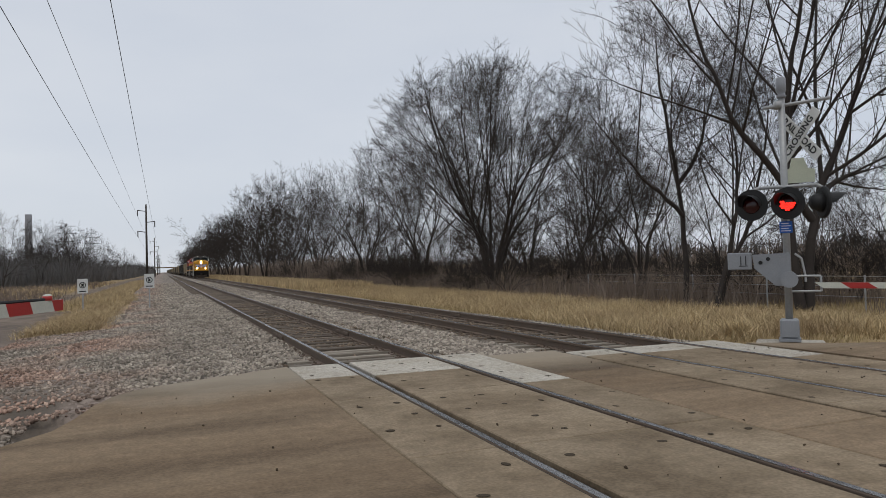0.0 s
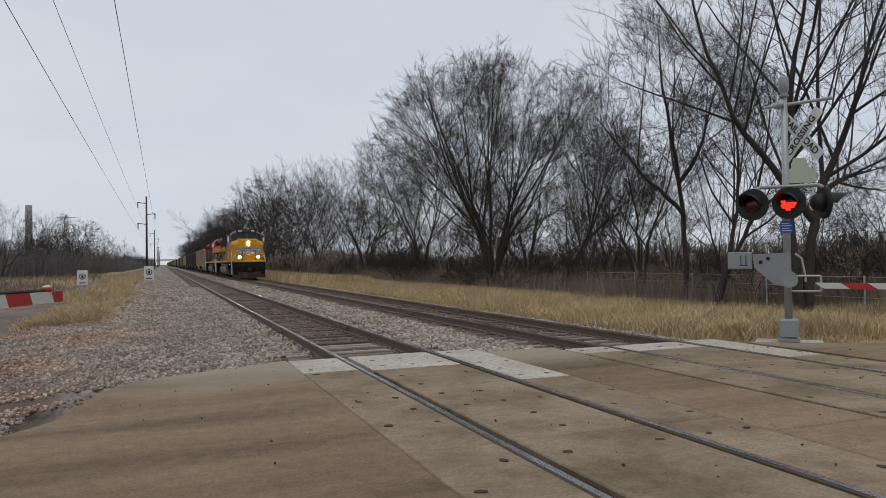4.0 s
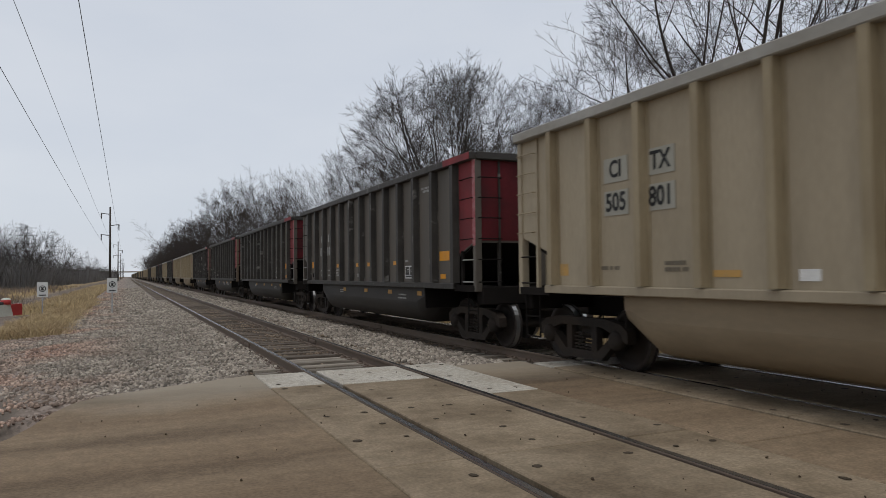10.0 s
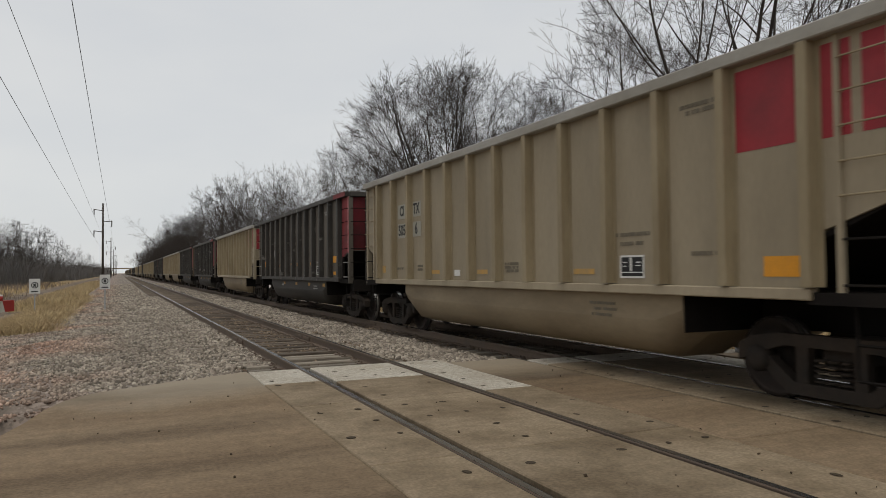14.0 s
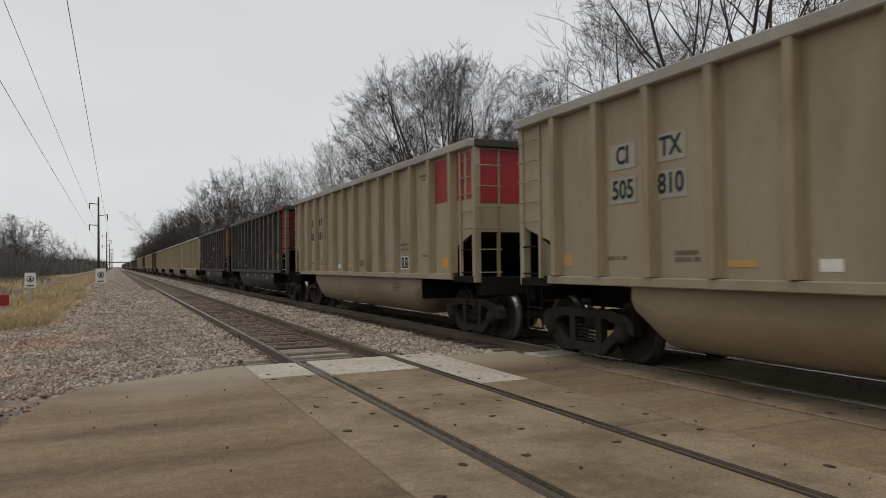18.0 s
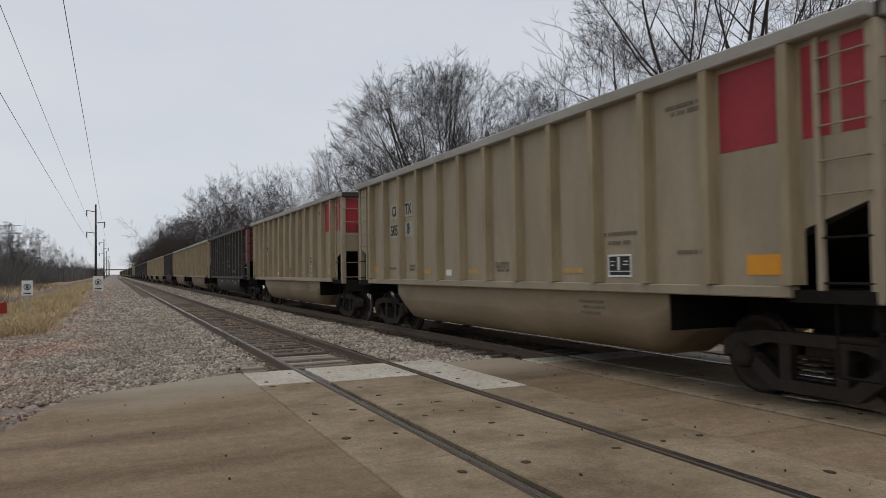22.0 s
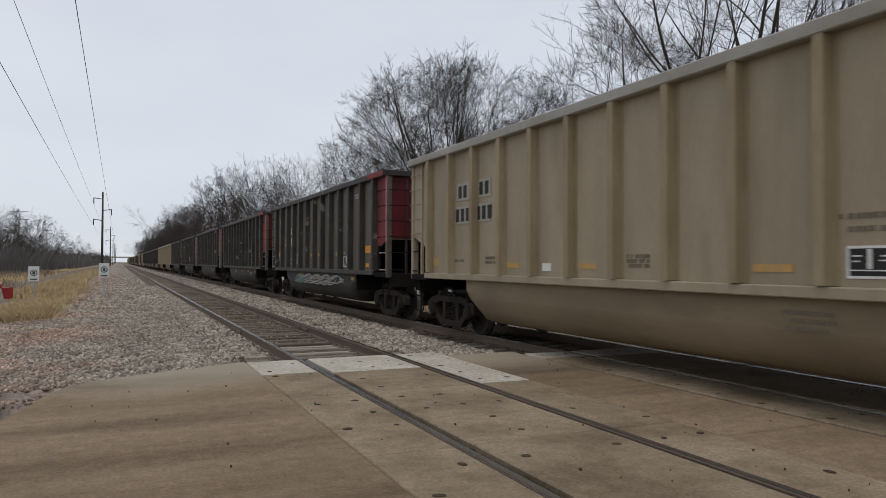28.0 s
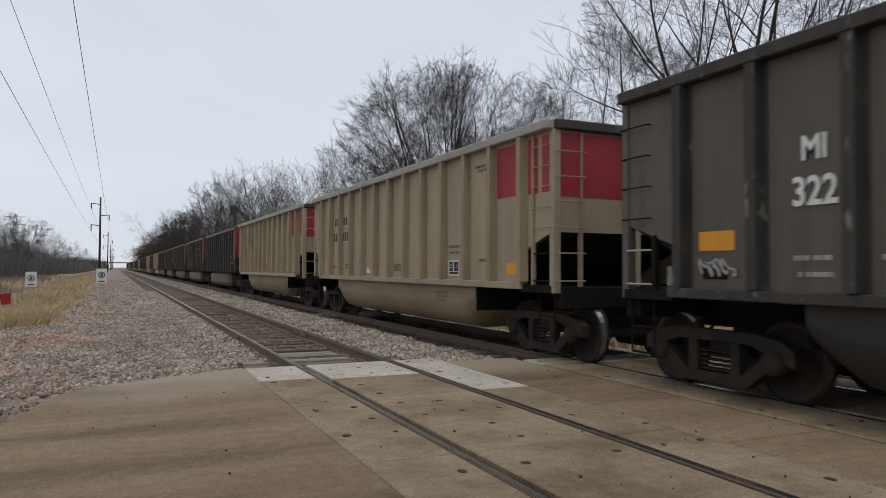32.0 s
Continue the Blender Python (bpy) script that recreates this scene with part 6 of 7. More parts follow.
lead = tagged(engine("yellow"), "yellow and grey diesel locomotive with a winged shield and lit headlights", "locomotive", group="engines of the train")
TRAIN.append((lead, 0.0))
second = tagged(engine("red"), "red, yellow and black diesel locomotive coupled behind the leader", "locomotive", group="engines of the train")
TRAIN.append((second, 22.75))
# ---- crossing signal, gates and signs ----
def facing(x, y, z, yaw):
    """A pose whose -y side looks along yaw degrees, counted from -y."""
    return pose(x, y, z, 0, 0, yaw)


def build_signal():
    bx, by = 10.05, 9.3
    sig = tagged(thing("crossing_signal", pose(bx, by, 0, 0, 0, -47)), "white railway crossing signal mast with red flashers and crossbuck", "crossing signal")
    part("footing", boxed(-0.55, 0.55, -0.45, 0.45, -0.5, -0.02, bevel=0.03), PANEL_PALE, sig, "concrete footing")
    bm = boxed(-0.17, 0.17, -0.17, 0.17, 0.0, 0.05)
    box(bm, -0.15, 0.15, -0.15, 0.15, 0.05, 0.38, bevel=0.03)
    for a in (-0.13, 0.13):
        for b in (-0.13, 0.13):
            rod(bm, (a, b, 0.05), (a, b, 0.12), 0.02, 6)
    part("base", bm, GREY_BOX, sig, "grey cast junction base")
    part("mast", lathe(bmesh.new(), [(0.36, 0.062), (4.2, 0.055)], (0, 0, 0), "z", 16), GALV, sig)
    bm = lathe(bmesh.new(), [(4.2, 0.07), (4.24, 0.085), (4.28, 0.05), (4.32, 0.085), (4.55, 0.08), (4.58, 0.03)], (0, 0, 0), "z", 14)
    part("bell", bm, GREY_BOX, sig)
    # two bars of the crossbuck, facing the road beyond the track
    buck = thing("crossbuck")
    buck.parent = sig
    buck.matrix_basis = pose(0.27, 0.1, 3.53, 0, 0, -40)
    for k, (text, tilt) in enumerate((("CROSSING", -48), ("RAIL  ROAD", 48))):
        bar = part("crossbuck_bar", boxed(-0.54, 0.54, -0.012 - 0.014 * (1 - k), -0.014 * (1 - k), -0.1, 0.1, bevel=0.004), SIGN_WHITE, buck)
        bar.matrix_basis = pose(0, 0, 0, 0, tilt, 0)
        word(text, 0.165, BLACK, bar, Matrix.Translation((0, -0.015 - 0.014 * (1 - k), 0)))
    bm = pipe(bmesh.new(), [(-0.3, 0, 4.06), (0.75, 0.0, 4.12)], 0.03, 8)
    rod(bm, (-0.05, 0, 4.02), (-0.05, 0, 4.15), 0.08, 12)
    part("cross_arm", bm, GALV, sig)
    bm = bmesh.new()
    prism(bm, [(-0.1, 2.74), (0.42, 2.76), (0.42, 2.98), (0.3, 3.0), (0.24, 3.18), (0.04, 3.18), (0.0, 3.0), (-0.1, 2.96)], "y", 0.08, 0.095)
    o = part("sign_back", bm, SIGN_BACK, sig, "pale back of a track sign")
    o.matrix_basis = pose(0.12, 0, -0.02, 0, 0, 20)
    # lamps: the pair for this side and one turned aside
    part("lamp_arm", pipe(bmesh.new(), [(-0.53, -0.02, 2.62), (-0.4, -0.04, 2.66), (0.5, -0.02, 2.66), (0.6, 0.0, 2.6)], 0.03, 8), GALV, sig)
    for x, y, yaw, lit in ((-0.53, -0.2, -18, False), (0.04, -0.24, -18, True), (0.6, 0.0, 112, False)):
        lamp = thing("flasher")
        lamp.parent = sig
        lamp.matrix_basis = pose(x, y, 2.36, 0, 0, yaw)
        part("background", lathe(bmesh.new(), [(0, 0.275), (0.03, 0.275), (0.05, 0.24)], (0, 0, 0), "y", 28), BLACK, lamp)
        bm = lathe(bmesh.new(), [(0.05, 0.17), (0.2, 0.12), (0.24, 0.05)], (0, 0, 0), "y", 16)
        part("housing", bm, BLACK, lamp)
        bm = bmesh.new()
        n_ = 14
        a, b = [], []
        for k in range(n_ + 1):
            t = math.pi * (-0.05 + 1.1 * k / n_)
            a.append(bm.verts.new((0.17 * math.cos(t), -0.002, 0.17 * math.sin(t))))
            b.append(bm.verts.new((0.17 * math.cos(t), -0.36 * (0.35 + 0.65 * math.sin(max(0, min(math.pi, t)))), 0.16 * math.sin(t))))
        for k in range(n_):
            bm.faces.new((a[k], a[k + 1], b[k + 1], b[k]))
        part("hood", bm, BLACK, lamp)
        lens = part("lens", lathe(bmesh.new(), [(0, 0.15), (-0.02, 0.14), (-0.035, 0.08), (-0.04, 0.01)], (0, 0, 0), "y", 22), LENS_DARK, lamp, "dark red lens")
        if lit:
            for k, (px, pz) in enumerate([(-0.1 + 0.04 * i + 0.02 * (j % 2), -0.11 + 0.034 * j) for j in range(5) for i in range(6)]):
                if px * px + pz * pz < 0.0155 and not (pz > 0.0 and px > -0.03):
                    part("light_element", lathe(bmesh.new(), [(-0.036, 0.021), (-0.046, 0.013)], (px, 0, pz), "y", 8), LED_RED, lens, "lit red element")
    blue = part("blue_notice", boxed(-0.1, 0.1, -0.1, -0.09, 1.86, 2.06, bevel=0.003), SIGN_BLUE, sig, "blue emergency notice")
    for k in range(4):
        part("notice_line", boxed(-0.075, 0.075 - 0.03 * (k % 2), -0.104, -0.099, 1.89 + 0.042 * k, 1.902 + 0.042 * k), WHITE, blue)
    # gate mechanism, counterweight and arm
    gate = tagged(thing("crossing_gate", pose(bx, by, 0, 0, 0, -47)), "lowered crossing gate arm with red and white stripes", "crossing gate")
    bm = bmesh.new()
    prism(bm, [(-0.55, 1.5), (0.05, 1.52), (0.05, 0.94), (-0.2, 0.96), (-0.52, 1.26)], "y", -0.12, 0.12)
    part("mechanism_case", bm, GREY_BOX, gate, "grey gate mechanism case")
    bm = boxed(-0.95, -0.56, -0.16, -0.05, 1.24, 1.54, bevel=0.015)
    part("counterweight", bm, GREY_BOX, gate)
    bm = boxed(-0.74, -0.725, -0.165, -0.155, 1.3, 1.48)
    box(bm, -0.66, -0.645, -0.165, -0.155, 1.3, 1.48)
    box(bm, -0.76, -0.62, -0.165, -0.155, 1.3, 1.312)
    part("counterweight_slots", bm, BLACK, gate)
    for c, z in ((-0.3, 1.42), (-0.42, 1.36)):
        part("bolt", lathe(bmesh.new(), [(-0.12, 0.035), (-0.14, 0.03)], (c, 0, z), "y", 10), BLACK, gate)
    part("pivot", lathe(bmesh.new(), [(-0.2, 0.14), (0.2, 0.14)], (0.02, 0, 1.06), "y", 18), GREY_BOX, gate)
    bm = pipe(bmesh.new(), [(0.12, -0.12, 1.5), (0.22, -0.12, 1.42), (0.27, -0.12, 1.12), (0.27, -0.12, 1.02)], 0.02, 6)
    pipe(bm, [(0.02, -0.13, 1.12), (0.5, -0.13, 1.12), (0.5, -0.13, 0.86), (0.05, -0.13, 0.86)], 0.02, 6)
    part("arm_brackets", bm, GALV, gate)
    direction = Vector((0.42, -1.0, 0)).normalized()
    length = 9.5
    seg = 0.4
    k = 0
    d = 0.35
    turn = Matrix.Translation((0.08, -0.08, 0.96)) @ pose(0, 0, 0, 0, 0, 47 + math.degrees(math.atan2(direction.y, direction.x)))
    while d < length:
        w = 0.048 - 0.018 * d / length
        bm = bmesh.new()
        prism(bm, [(d + 0.14, -w), (d + seg + 0.14, -w), (d + seg, w), (d, w)], "y", -0.025, 0.025)
        o = part("arm_section", bm, ARM_RED if k % 3 == 1 else ARM_WHITE, gate)
        o.matrix_basis = turn
        d += seg
        k += 1


def build_near_gate():
    """The arm that lies across the near lane, its tip towards the field."""
    gate = tagged(thing("crossing_gate", pose(-1.06, 9.0, 1.14, 0, 0, -20.5)), "lowered near gate arm with red and white stripes and tip light", "crossing gate")
    # arm runs towards -y from the tip
    d, k = 0.0, 0
    while d < 11:
        w = 0.06 + 0.006 * d
        seg = 0.42 if k else 0.18
        bm = bmesh.new()
        prism(bm, [(-d, -w), (-d - seg, -w), (-d - seg - 0.06, w), (-d - (0.06 if k else 0), w)], "x", -0.025, 0.025)
        part("arm_section", bm, ARM_RED if k % 2 == 0 else ARM_WHITE, gate)
        d += seg
        k += 1
    bm = pipe(bmesh.new(), [(0, -0.35, 0.075), (0, -11, 0.12)], 0.018, 6)
    part("arm_cable", bm, BLACK, gate)
    for y in (-0.28, -1.9, -5.0):
        light = part("arm_light", lathe(bmesh.new(), [(0.05, 0.035), (0.06, 0.05), (0.12, 0.045), (0.13, 0.02)], (0, y, 0), "z", 12), ARM_WHITE, gate)
        part("light_lens", lathe(bmesh.new(), [(0.06, 0.051), (0.11, 0.047)], (0, y, 0), "z", 12), ARM_RED, light)
    part("arm_leg", boxed(-0.02, 0.02, -2.52, -2.46, -0.16, -0.05), UNDER, gate)
    part("stand", boxed(-0.06, 0.06, -11.2, -10.9, -1.25, 0.2), GREY_BOX, gate)


def build_signs():
    for x, y, zb in ((-0.62, 38.0, -0.34), (-3.62, 38.6, -0.5)):
        s = tagged(thing("track_sign", pose(x, y, zb)), "small white square sign on a thin post beside the track", "sign", group="track signs")
        part("post", boxed(-0.03, 0.03, -0.02, 0.02, -0.3, 1.15), GALV, s)
        face = part("sign_face", boxed(-0.23, 0.23, -0.035, -0.02, 1.05, 1.75, bevel=0.01), SIGN_WHITE, s)
        part("ring", lathe(bmesh.new(), [(-0.04, 0.15), (-0.036, 0.15)], (0, 0, 1.45), "y", 20), BLACK, face)
        part("ring_inside", lathe(bmesh.new(), [(-0.044, 0.115), (-0.04, 0.115)], (0, 0, 1.45), "y", 20), SIGN_WHITE, face)
        bm = rod(bmesh.new(), (-0.05, -0.046, 1.38), (0.05, -0.046, 1.52), 0.03, 6)
        rod(bm, (0.05, -0.046, 1.38), (-0.05, -0.046, 1.52), 0.03, 6)
        part("symbol", bm, BLACK, face)
        part("text_bar", boxed(-0.15, 0.15, -0.04, -0.034, 1.12, 1.17), BLACK, face)


# ---- utility line ----
ARMS = ((15.95, -1), (13.5, 1), (11.3, -1))


def utility_pole(x, y, h):
    p = tagged(thing("utility_pole", pose(x, y, -0.6)), "tall dark wooden utility pole with three side arms", "utility pole", group="line poles")
    part("pole", rod(bmesh.new(), (0, 0, -1), (0, 0, h), 0.27, 10, 0.17), POLE_WOOD, p)
    for z, s in ARMS:
        z += h - 17.3
        arm = part("arm", rod(bmesh.new(), (0, 0, z - 0.25), (s * 1.85, 0, z), 0.09, 6), POLE_WOOD, p)
        part("insulator", lathe(bmesh.new(), [(z - 1.3, 0.09), (z - 0.05, 0.12)], (s * 1.75, 0, 0), "z", 8), POLE_WOOD, arm)
    return p


def build_line():
    stops = [-8, 172, 340, 505, 670, 840, 1000]
    for y in stops:
        utility_pole(-3.25, y, 17.3)
    for (z, s), (x_w, z_w) in zip(ARMS, ((-5.0, 15.5), (-1.75, 12.9), (-5.0, 11.3))):
        wire = tagged(thing("power_line"), "thin dark overhead power line along the track", "power line", group="power lines")
        for a, b in zip(stops, stops[1:]):
            bm = bmesh.new()
            last = None
            for k in range(25):
                u = k / 24
                c = (x_w, a + (b - a) * u, (z_w + (z - 1.9 - z_w) * u if a < 0 else z - 1.9) - 0.4 * 4 * u * (1 - u))
                ring = [bm.verts.new((c[0] + 0.019 * math.cos(q), c[1], c[2] + 0.019 * math.sin(q))) for q in (0.5, 2.6, 4.7)]
                if last:
                    for m_ in range(3):
                        bm.faces.new((last[m_], last[(m_ + 1) % 3], ring[(m_ + 1) % 3], ring[m_]))
                last = ring
            part("span", bm, WIRE, wire)
    # one pole of a second line in the field
    utility_pole(-27.5, 138, 16.5)


# ---- bare trees ----
def inside(p, lobes, slack=1.0):
    """Which of the points lie inside any of the crown's lobes (centre and half axes)."""
    out = np.zeros(p.shape[:-1], bool)
    for l in lobes:
        out |= (((p - np.array(l[:3])) / (np.array(l[3:]) * slack)) ** 2).sum(-1) < 1
    return out


def shoots(rng, p0, d, ln, r0, r1, steps, lift, wander, lobes):
    """Curved tapering shoots from p0 along d, shortened until they end inside the crown. Gives points and radii, one row a shoot."""
    slack = rng.uniform(0.88, 1.06, len(ln))[:, None]
    fit = np.where(inside(p0, lobes), 0.34, 1.0)
    free = np.ones(len(ln), bool)
    for size in (1.35, 1.1, 0.9, 0.7, 0.5):
        end = p0 + d * (ln * size)[:, None] + np.array([0, 0, 1.0]) * (lift * ln * size * 0.4)[:, None]
        ok = free & inside(end, lobes, slack)
        fit[ok] = size
        free &= ~ok
    ln = ln * fit
    pts, rad, p, way = [p0], [r0], p0, d
    for k in range(steps):
        way = way + rng.normal(0, wander, way.shape)
        way[:, 2] += lift / steps
        way /= np.linalg.norm(way, axis=1, keepdims=True)
        p = p + way * (ln / steps)[:, None]
        pts.append(p)
        rad.append(r0 + (r1 - r0) * (k + 1) / steps)
    return np.stack(pts, 1), np.stack(rad, 1)


def grow(rng, stems, lobes, count, trunk_r, thin, twig_len, forking):
    """A bare tree: stems, limbs, branches, twigs and spray, each order forking from the one before. Gives the ends and radii of all pieces."""
    ends, radii = [], []
    pts, rad = [], []
    size = max(l[2] + l[5] for l in lobes) * 0.5
    for line in stems:
        line = np.array(line, float)
        cut = np.r_[0, np.cumsum(np.linalg.norm(np.diff(line, axis=0), axis=1))]
        u = np.linspace(0, cut[-1], 10)
        q = np.stack([np.interp(u, cut, line[:, k]) for k in range(3)], 1)
        q[1:-1] = (q[:-2] + 2 * q[1:-1] + q[2:]) / 4
        q[1:] += rng.normal(0, 0.02 * size / 4, q[1:].shape)
        start = trunk_r if line[0, 2] < 0.5 else trunk_r * 0.72
        pts.append(q)
        rad.append(start * (1 - 0.62 * np.linspace(0, 1, 10) ** 0.8))
    pts, rad = np.stack(pts), np.stack(rad)
    length = np.full(len(pts), size)
    # share of the parent's length, angle, lift, wander, steps, forks on each
    orders = [(0.85, 0.66, 0.22, 0.045, 7, max(3, round(count / (len(pts) * math.prod(forking))))), (0.6, 0.68, 0.06, 0.06, 5, forking[0]), (0.56, 0.72, 0.03, 0.08, 4, forking[1]), (0.54, 0.75, 0.02, 0.1, 3, forking[2]), (0.6, 0.75, 0.03, 0.12, 2, forking[3])]
    for depth, (share, angle, lift, wander, steps, forks) in enumerate(orders):
        ends.append((pts[:, :-1].reshape(-1, 3), pts[:, 1:].reshape(-1, 3)))
        radii.append((rad[:, :-1].ravel(), rad[:, 1:].ravel()))
        n_ = len(pts)
        who = np.repeat(np.arange(n_), forks)
        low = 0.5 if depth == 0 else 0.22
        u = low + (1 - low) * (np.tile(np.arange(forks), n_) + rng.random(len(who))) / forks
        u[forks - 1::forks] = 1.0
        f = u * (pts.shape[1] - 1)
        i = np.minimum(f.astype(int), pts.shape[1] - 2)
        w = (f - i)[:, None]
        p0 = pts[who, i] * (1 - w) + pts[who, i + 1] * w
        ahead = pts[who, i + 1] - pts[who, i]
        ahead /= np.linalg.norm(ahead, axis=1, keepdims=True) + 1e-9
        side = np.cross(ahead, rng.normal(size=ahead.shape))
        side /= np.linalg.norm(side, axis=1, keepdims=True) + 1e-9
        bend = np.where(u > 0.99, 0.15, angle * rng.uniform(0.6, 1.25, len(u)))[:, None]
        d = ahead * np.cos(bend) + side * np.sin(bend)
        r_here = rad[who, i] * (1 - w[:, 0]) + rad[who, i + 1] * w[:, 0]
        r0 = np.maximum(r_here * np.where(u > 0.99, 0.95, rng.uniform(0.44, 0.64, len(u)) - 0.03 * depth), thin)
        length = length[who] * share * rng.uniform(0.7, 1.25, len(u)) * (0.62 + 0.5 * u if depth == 0 else 1.12 - 0.42 * u)
        if depth == 4:
            length = np.clip(length, 0.3 * twig_len, 1.2 * twig_len)
        pts, rad = shoots(rng, p0, d, length, r0, np.maximum(r0 * 0.42, thin * 0.7), steps, lift, wander, lobes)
    ends.append((pts[:, :-1].reshape(-1, 3), pts[:, 1:].reshape(-1, 3)))
    radii.append((rad[:, :-1].ravel(), rad[:, 1:].ravel()))
    join = lambda rows, k: np.concatenate([r[k] for r in rows])
    return join(ends, 0), join(ends, 1), join(radii, 0), join(radii, 1)


def prisms(name, a, b, ra, rb, sides):
    """Every shoot from a to b as a tapered prism, all in one mesh."""
    n_ = len(a)
    d = b - a
    d /= np.linalg.norm(d, axis=1, keepdims=True) + 1e-9
    ref = np.where(np.abs(d[:, 2:3]) > 0.9, np.array([[1.0, 0, 0]]), np.array([[0, 0, 1.0]]))
    u = np.cross(d, ref)
    u /= np.linalg.norm(u, axis=1, keepdims=True) + 1e-9
    v = np.cross(d, u)
    ang = 2 * np.pi * np.arange(sides) / sides
    ring = u[:, None] * np.cos(ang)[None, :, None] + v[:, None] * np.sin(ang)[None, :, None]
    low = a[:, None] + ring * ra[:, None, None] - d[:, None] * (ra * 0.3)[:, None, None]
    high = b[:, None] + ring * rb[:, None, None]
    vs = np.concatenate([low, high], 1).reshape(-1, 3)
    k = np.arange(sides)
    quad = np.stack([k, (k + 1) % sides, (k + 1) % sides + sides, k + sides], 1)
    fs = (quad[None] + (2 * sides * np.arange(n_))[:, None, None]).reshape(-1, 4)
    me = mesh_from(name, vs, fs)
    me.polygons.foreach_set("use_smooth", np.ones(len(me.polygons), bool))
    return me


def tree(name, seed, at, label, stems, lobes, count, trunk_r=0.2, thin=0.008, twig_len=0.55, category="tree", group="bare trees by the track", forking=(5, 5, 4, 3)):
    a, b, ra, rb = grow(np.random.default_rng(seed), stems, lobes, count, trunk_r, thin, twig_len, forking)
    t = tagged(thing(name, at), label, category, group=group)
    heavy = ra > max(0.022, thin * 2)
    piece("trunk", prisms("trunk", a[heavy], b[heavy], ra[heavy], rb[heavy], 6), BARK, t)
    fine = ~heavy
    piece("crown", prisms("crown", a[fine], b[fine], ra[fine], rb[fine], 3), TWIG, t)
    return t


def fan(rng, many, spread, rise, start=0.12):
    """Stems that leave one root and lean apart."""
    out = []
    for k in range(many):
        a = 2 * math.pi * k / many + rng.uniform(-0.5, 0.5)
        r = spread * rng.uniform(0.45, 1.1)
        h = rise * rng.uniform(0.8, 1.15)
        c, s = math.cos(a), math.sin(a)
        out.append([(c * start, s * start, -0.4), (c * (start + r * 0.22), s * (start + r * 0.22), h * 0.42), (c * (start + r * 0.55), s * (start + r * 0.55), h * 0.75), (c * (start + r), s * (start + r), h)])
    return out


def build_trees():
    g = -0.55
    rng = random.Random(9)
    big = "large bare tree with many spreading grey-brown limbs"
    tree("tree", 3, pose(21.6, 45.5, g), big, fan(rng, 8, 4.2, 6.8), [(0.5, 0, 11.4, 8.3, 7, 5.2), (-3.5, -1, 10.0, 5.6, 5, 4.2), (5.2, 0, 10.2, 5.2, 5, 4.4), (0, 0, 8.2, 6.5, 5, 3.2)], 20000, 0.2, thin=0.0083, twig_len=0.65, forking=(5, 5, 5, 4))
    tree("tree", 5, pose(21.3, 18.9, g), "old bare tree with heavy forking limbs behind the signal",
         [[(0, 0, -0.4), (0.15, 0, 2.0), (0.5, 0, 3.8), (1.4, -0.2, 5.6), (2.4, -0.4, 8.2)], [(0.35, 0, 3.3), (-0.6, 0.3, 4.6), (-2.6, 0.4, 6.6), (-3.6, 0.6, 9.0)], [(0.5, 0, 3.8), (1.9, 0.5, 4.6), (3.8, 0.9, 5.2)], [(-0.2, 0, -0.4), (-0.5, 0.2, 3.0), (-0.2, 0.6, 6.0), (0.1, 0.4, 9.5)]],
         [(-2.4, 0, 9.8, 4.6, 4.5, 5.2), (2.6, 0, 9.8, 5.0, 4.5, 5.5), (4.2, 0.5, 6.2, 3.6, 3, 2.6), (-3.6, 0, 6.4, 3.2, 3, 2.2)], 8000, 0.22, thin=0.006, twig_len=0.6)
    tree("tree", 8, pose(20.5, 24.3, g), "straight bare tree with one dark trunk",
         [[(0, 0, -0.4), (0.1, 0, 2.5), (-0.1, 0.1, 5.2), (-0.5, 0.1, 7.2), (-1.0, 0, 9.2)], [(0, 0, 3.8), (-1.6, 0.2, 5.2), (-3.4, 0, 6.8)], [(-0.1, 0.1, 5.2), (1.0, 0, 6.6), (1.6, 0, 8.6)]],
         [(-1.8, 0, 8.6, 3.9, 3.5, 3.6), (1.4, 0, 8.4, 2.8, 3, 3.4), (-2.8, 0, 6.4, 2.2, 2.2, 2.2), (-0.5, 0, 5.8, 3.0, 2.6, 1.8)], 4200, 0.14, thin=0.006, twig_len=0.65)
    tree("tree", 12, pose(20.1, 22.2, g), "leaning bare tree with twin stems",
         [[(0, 0, -0.4), (0.7, 0, 1.8), (1.3, 0, 3.6), (1.4, 0, 6.0)], [(0.15, 0.1, -0.4), (0.95, 0.2, 1.6), (1.9, 0, 3.2), (2.6, 0, 5.5)]],
         [(1.2, 0, 7.2, 2.6, 2.4, 2.8), (2.6, 0, 6.0, 2.0, 2, 2.2), (0.0, 0, 5.4, 2.0, 2, 1.6)], 5500, 0.13, thin=0.006, twig_len=0.6)
    tree("tree", 15, pose(22.0, 38.0, g), "bare tree leaning on a bowed dark trunk",
         [[(0, 0, -0.4), (1.2, -0.5, 1.6), (2.2, -0.9, 3.6), (2.8, -1.0, 5.6)], [(2.0, -0.8, 3.2), (3.8, -1.2, 4.6)]],
         [(2.6, -1, 7.4, 3.4, 3, 3.4), (4.2, -1, 6.0, 2.6, 2.4, 2.2)], 6000, 0.16, thin=0.0072, twig_len=0.65)
    tree("tree", 17, pose(25.5, 34.0, g), "bare tree with a round crown of fine twigs",
         fan(rng, 3, 2.0, 5.0), [(0, 0, 8.6, 4.6, 4, 4.6), (1, 0, 6.0, 3.6, 3, 2.4)], 3800, 0.14, thin=0.0072, twig_len=0.75)
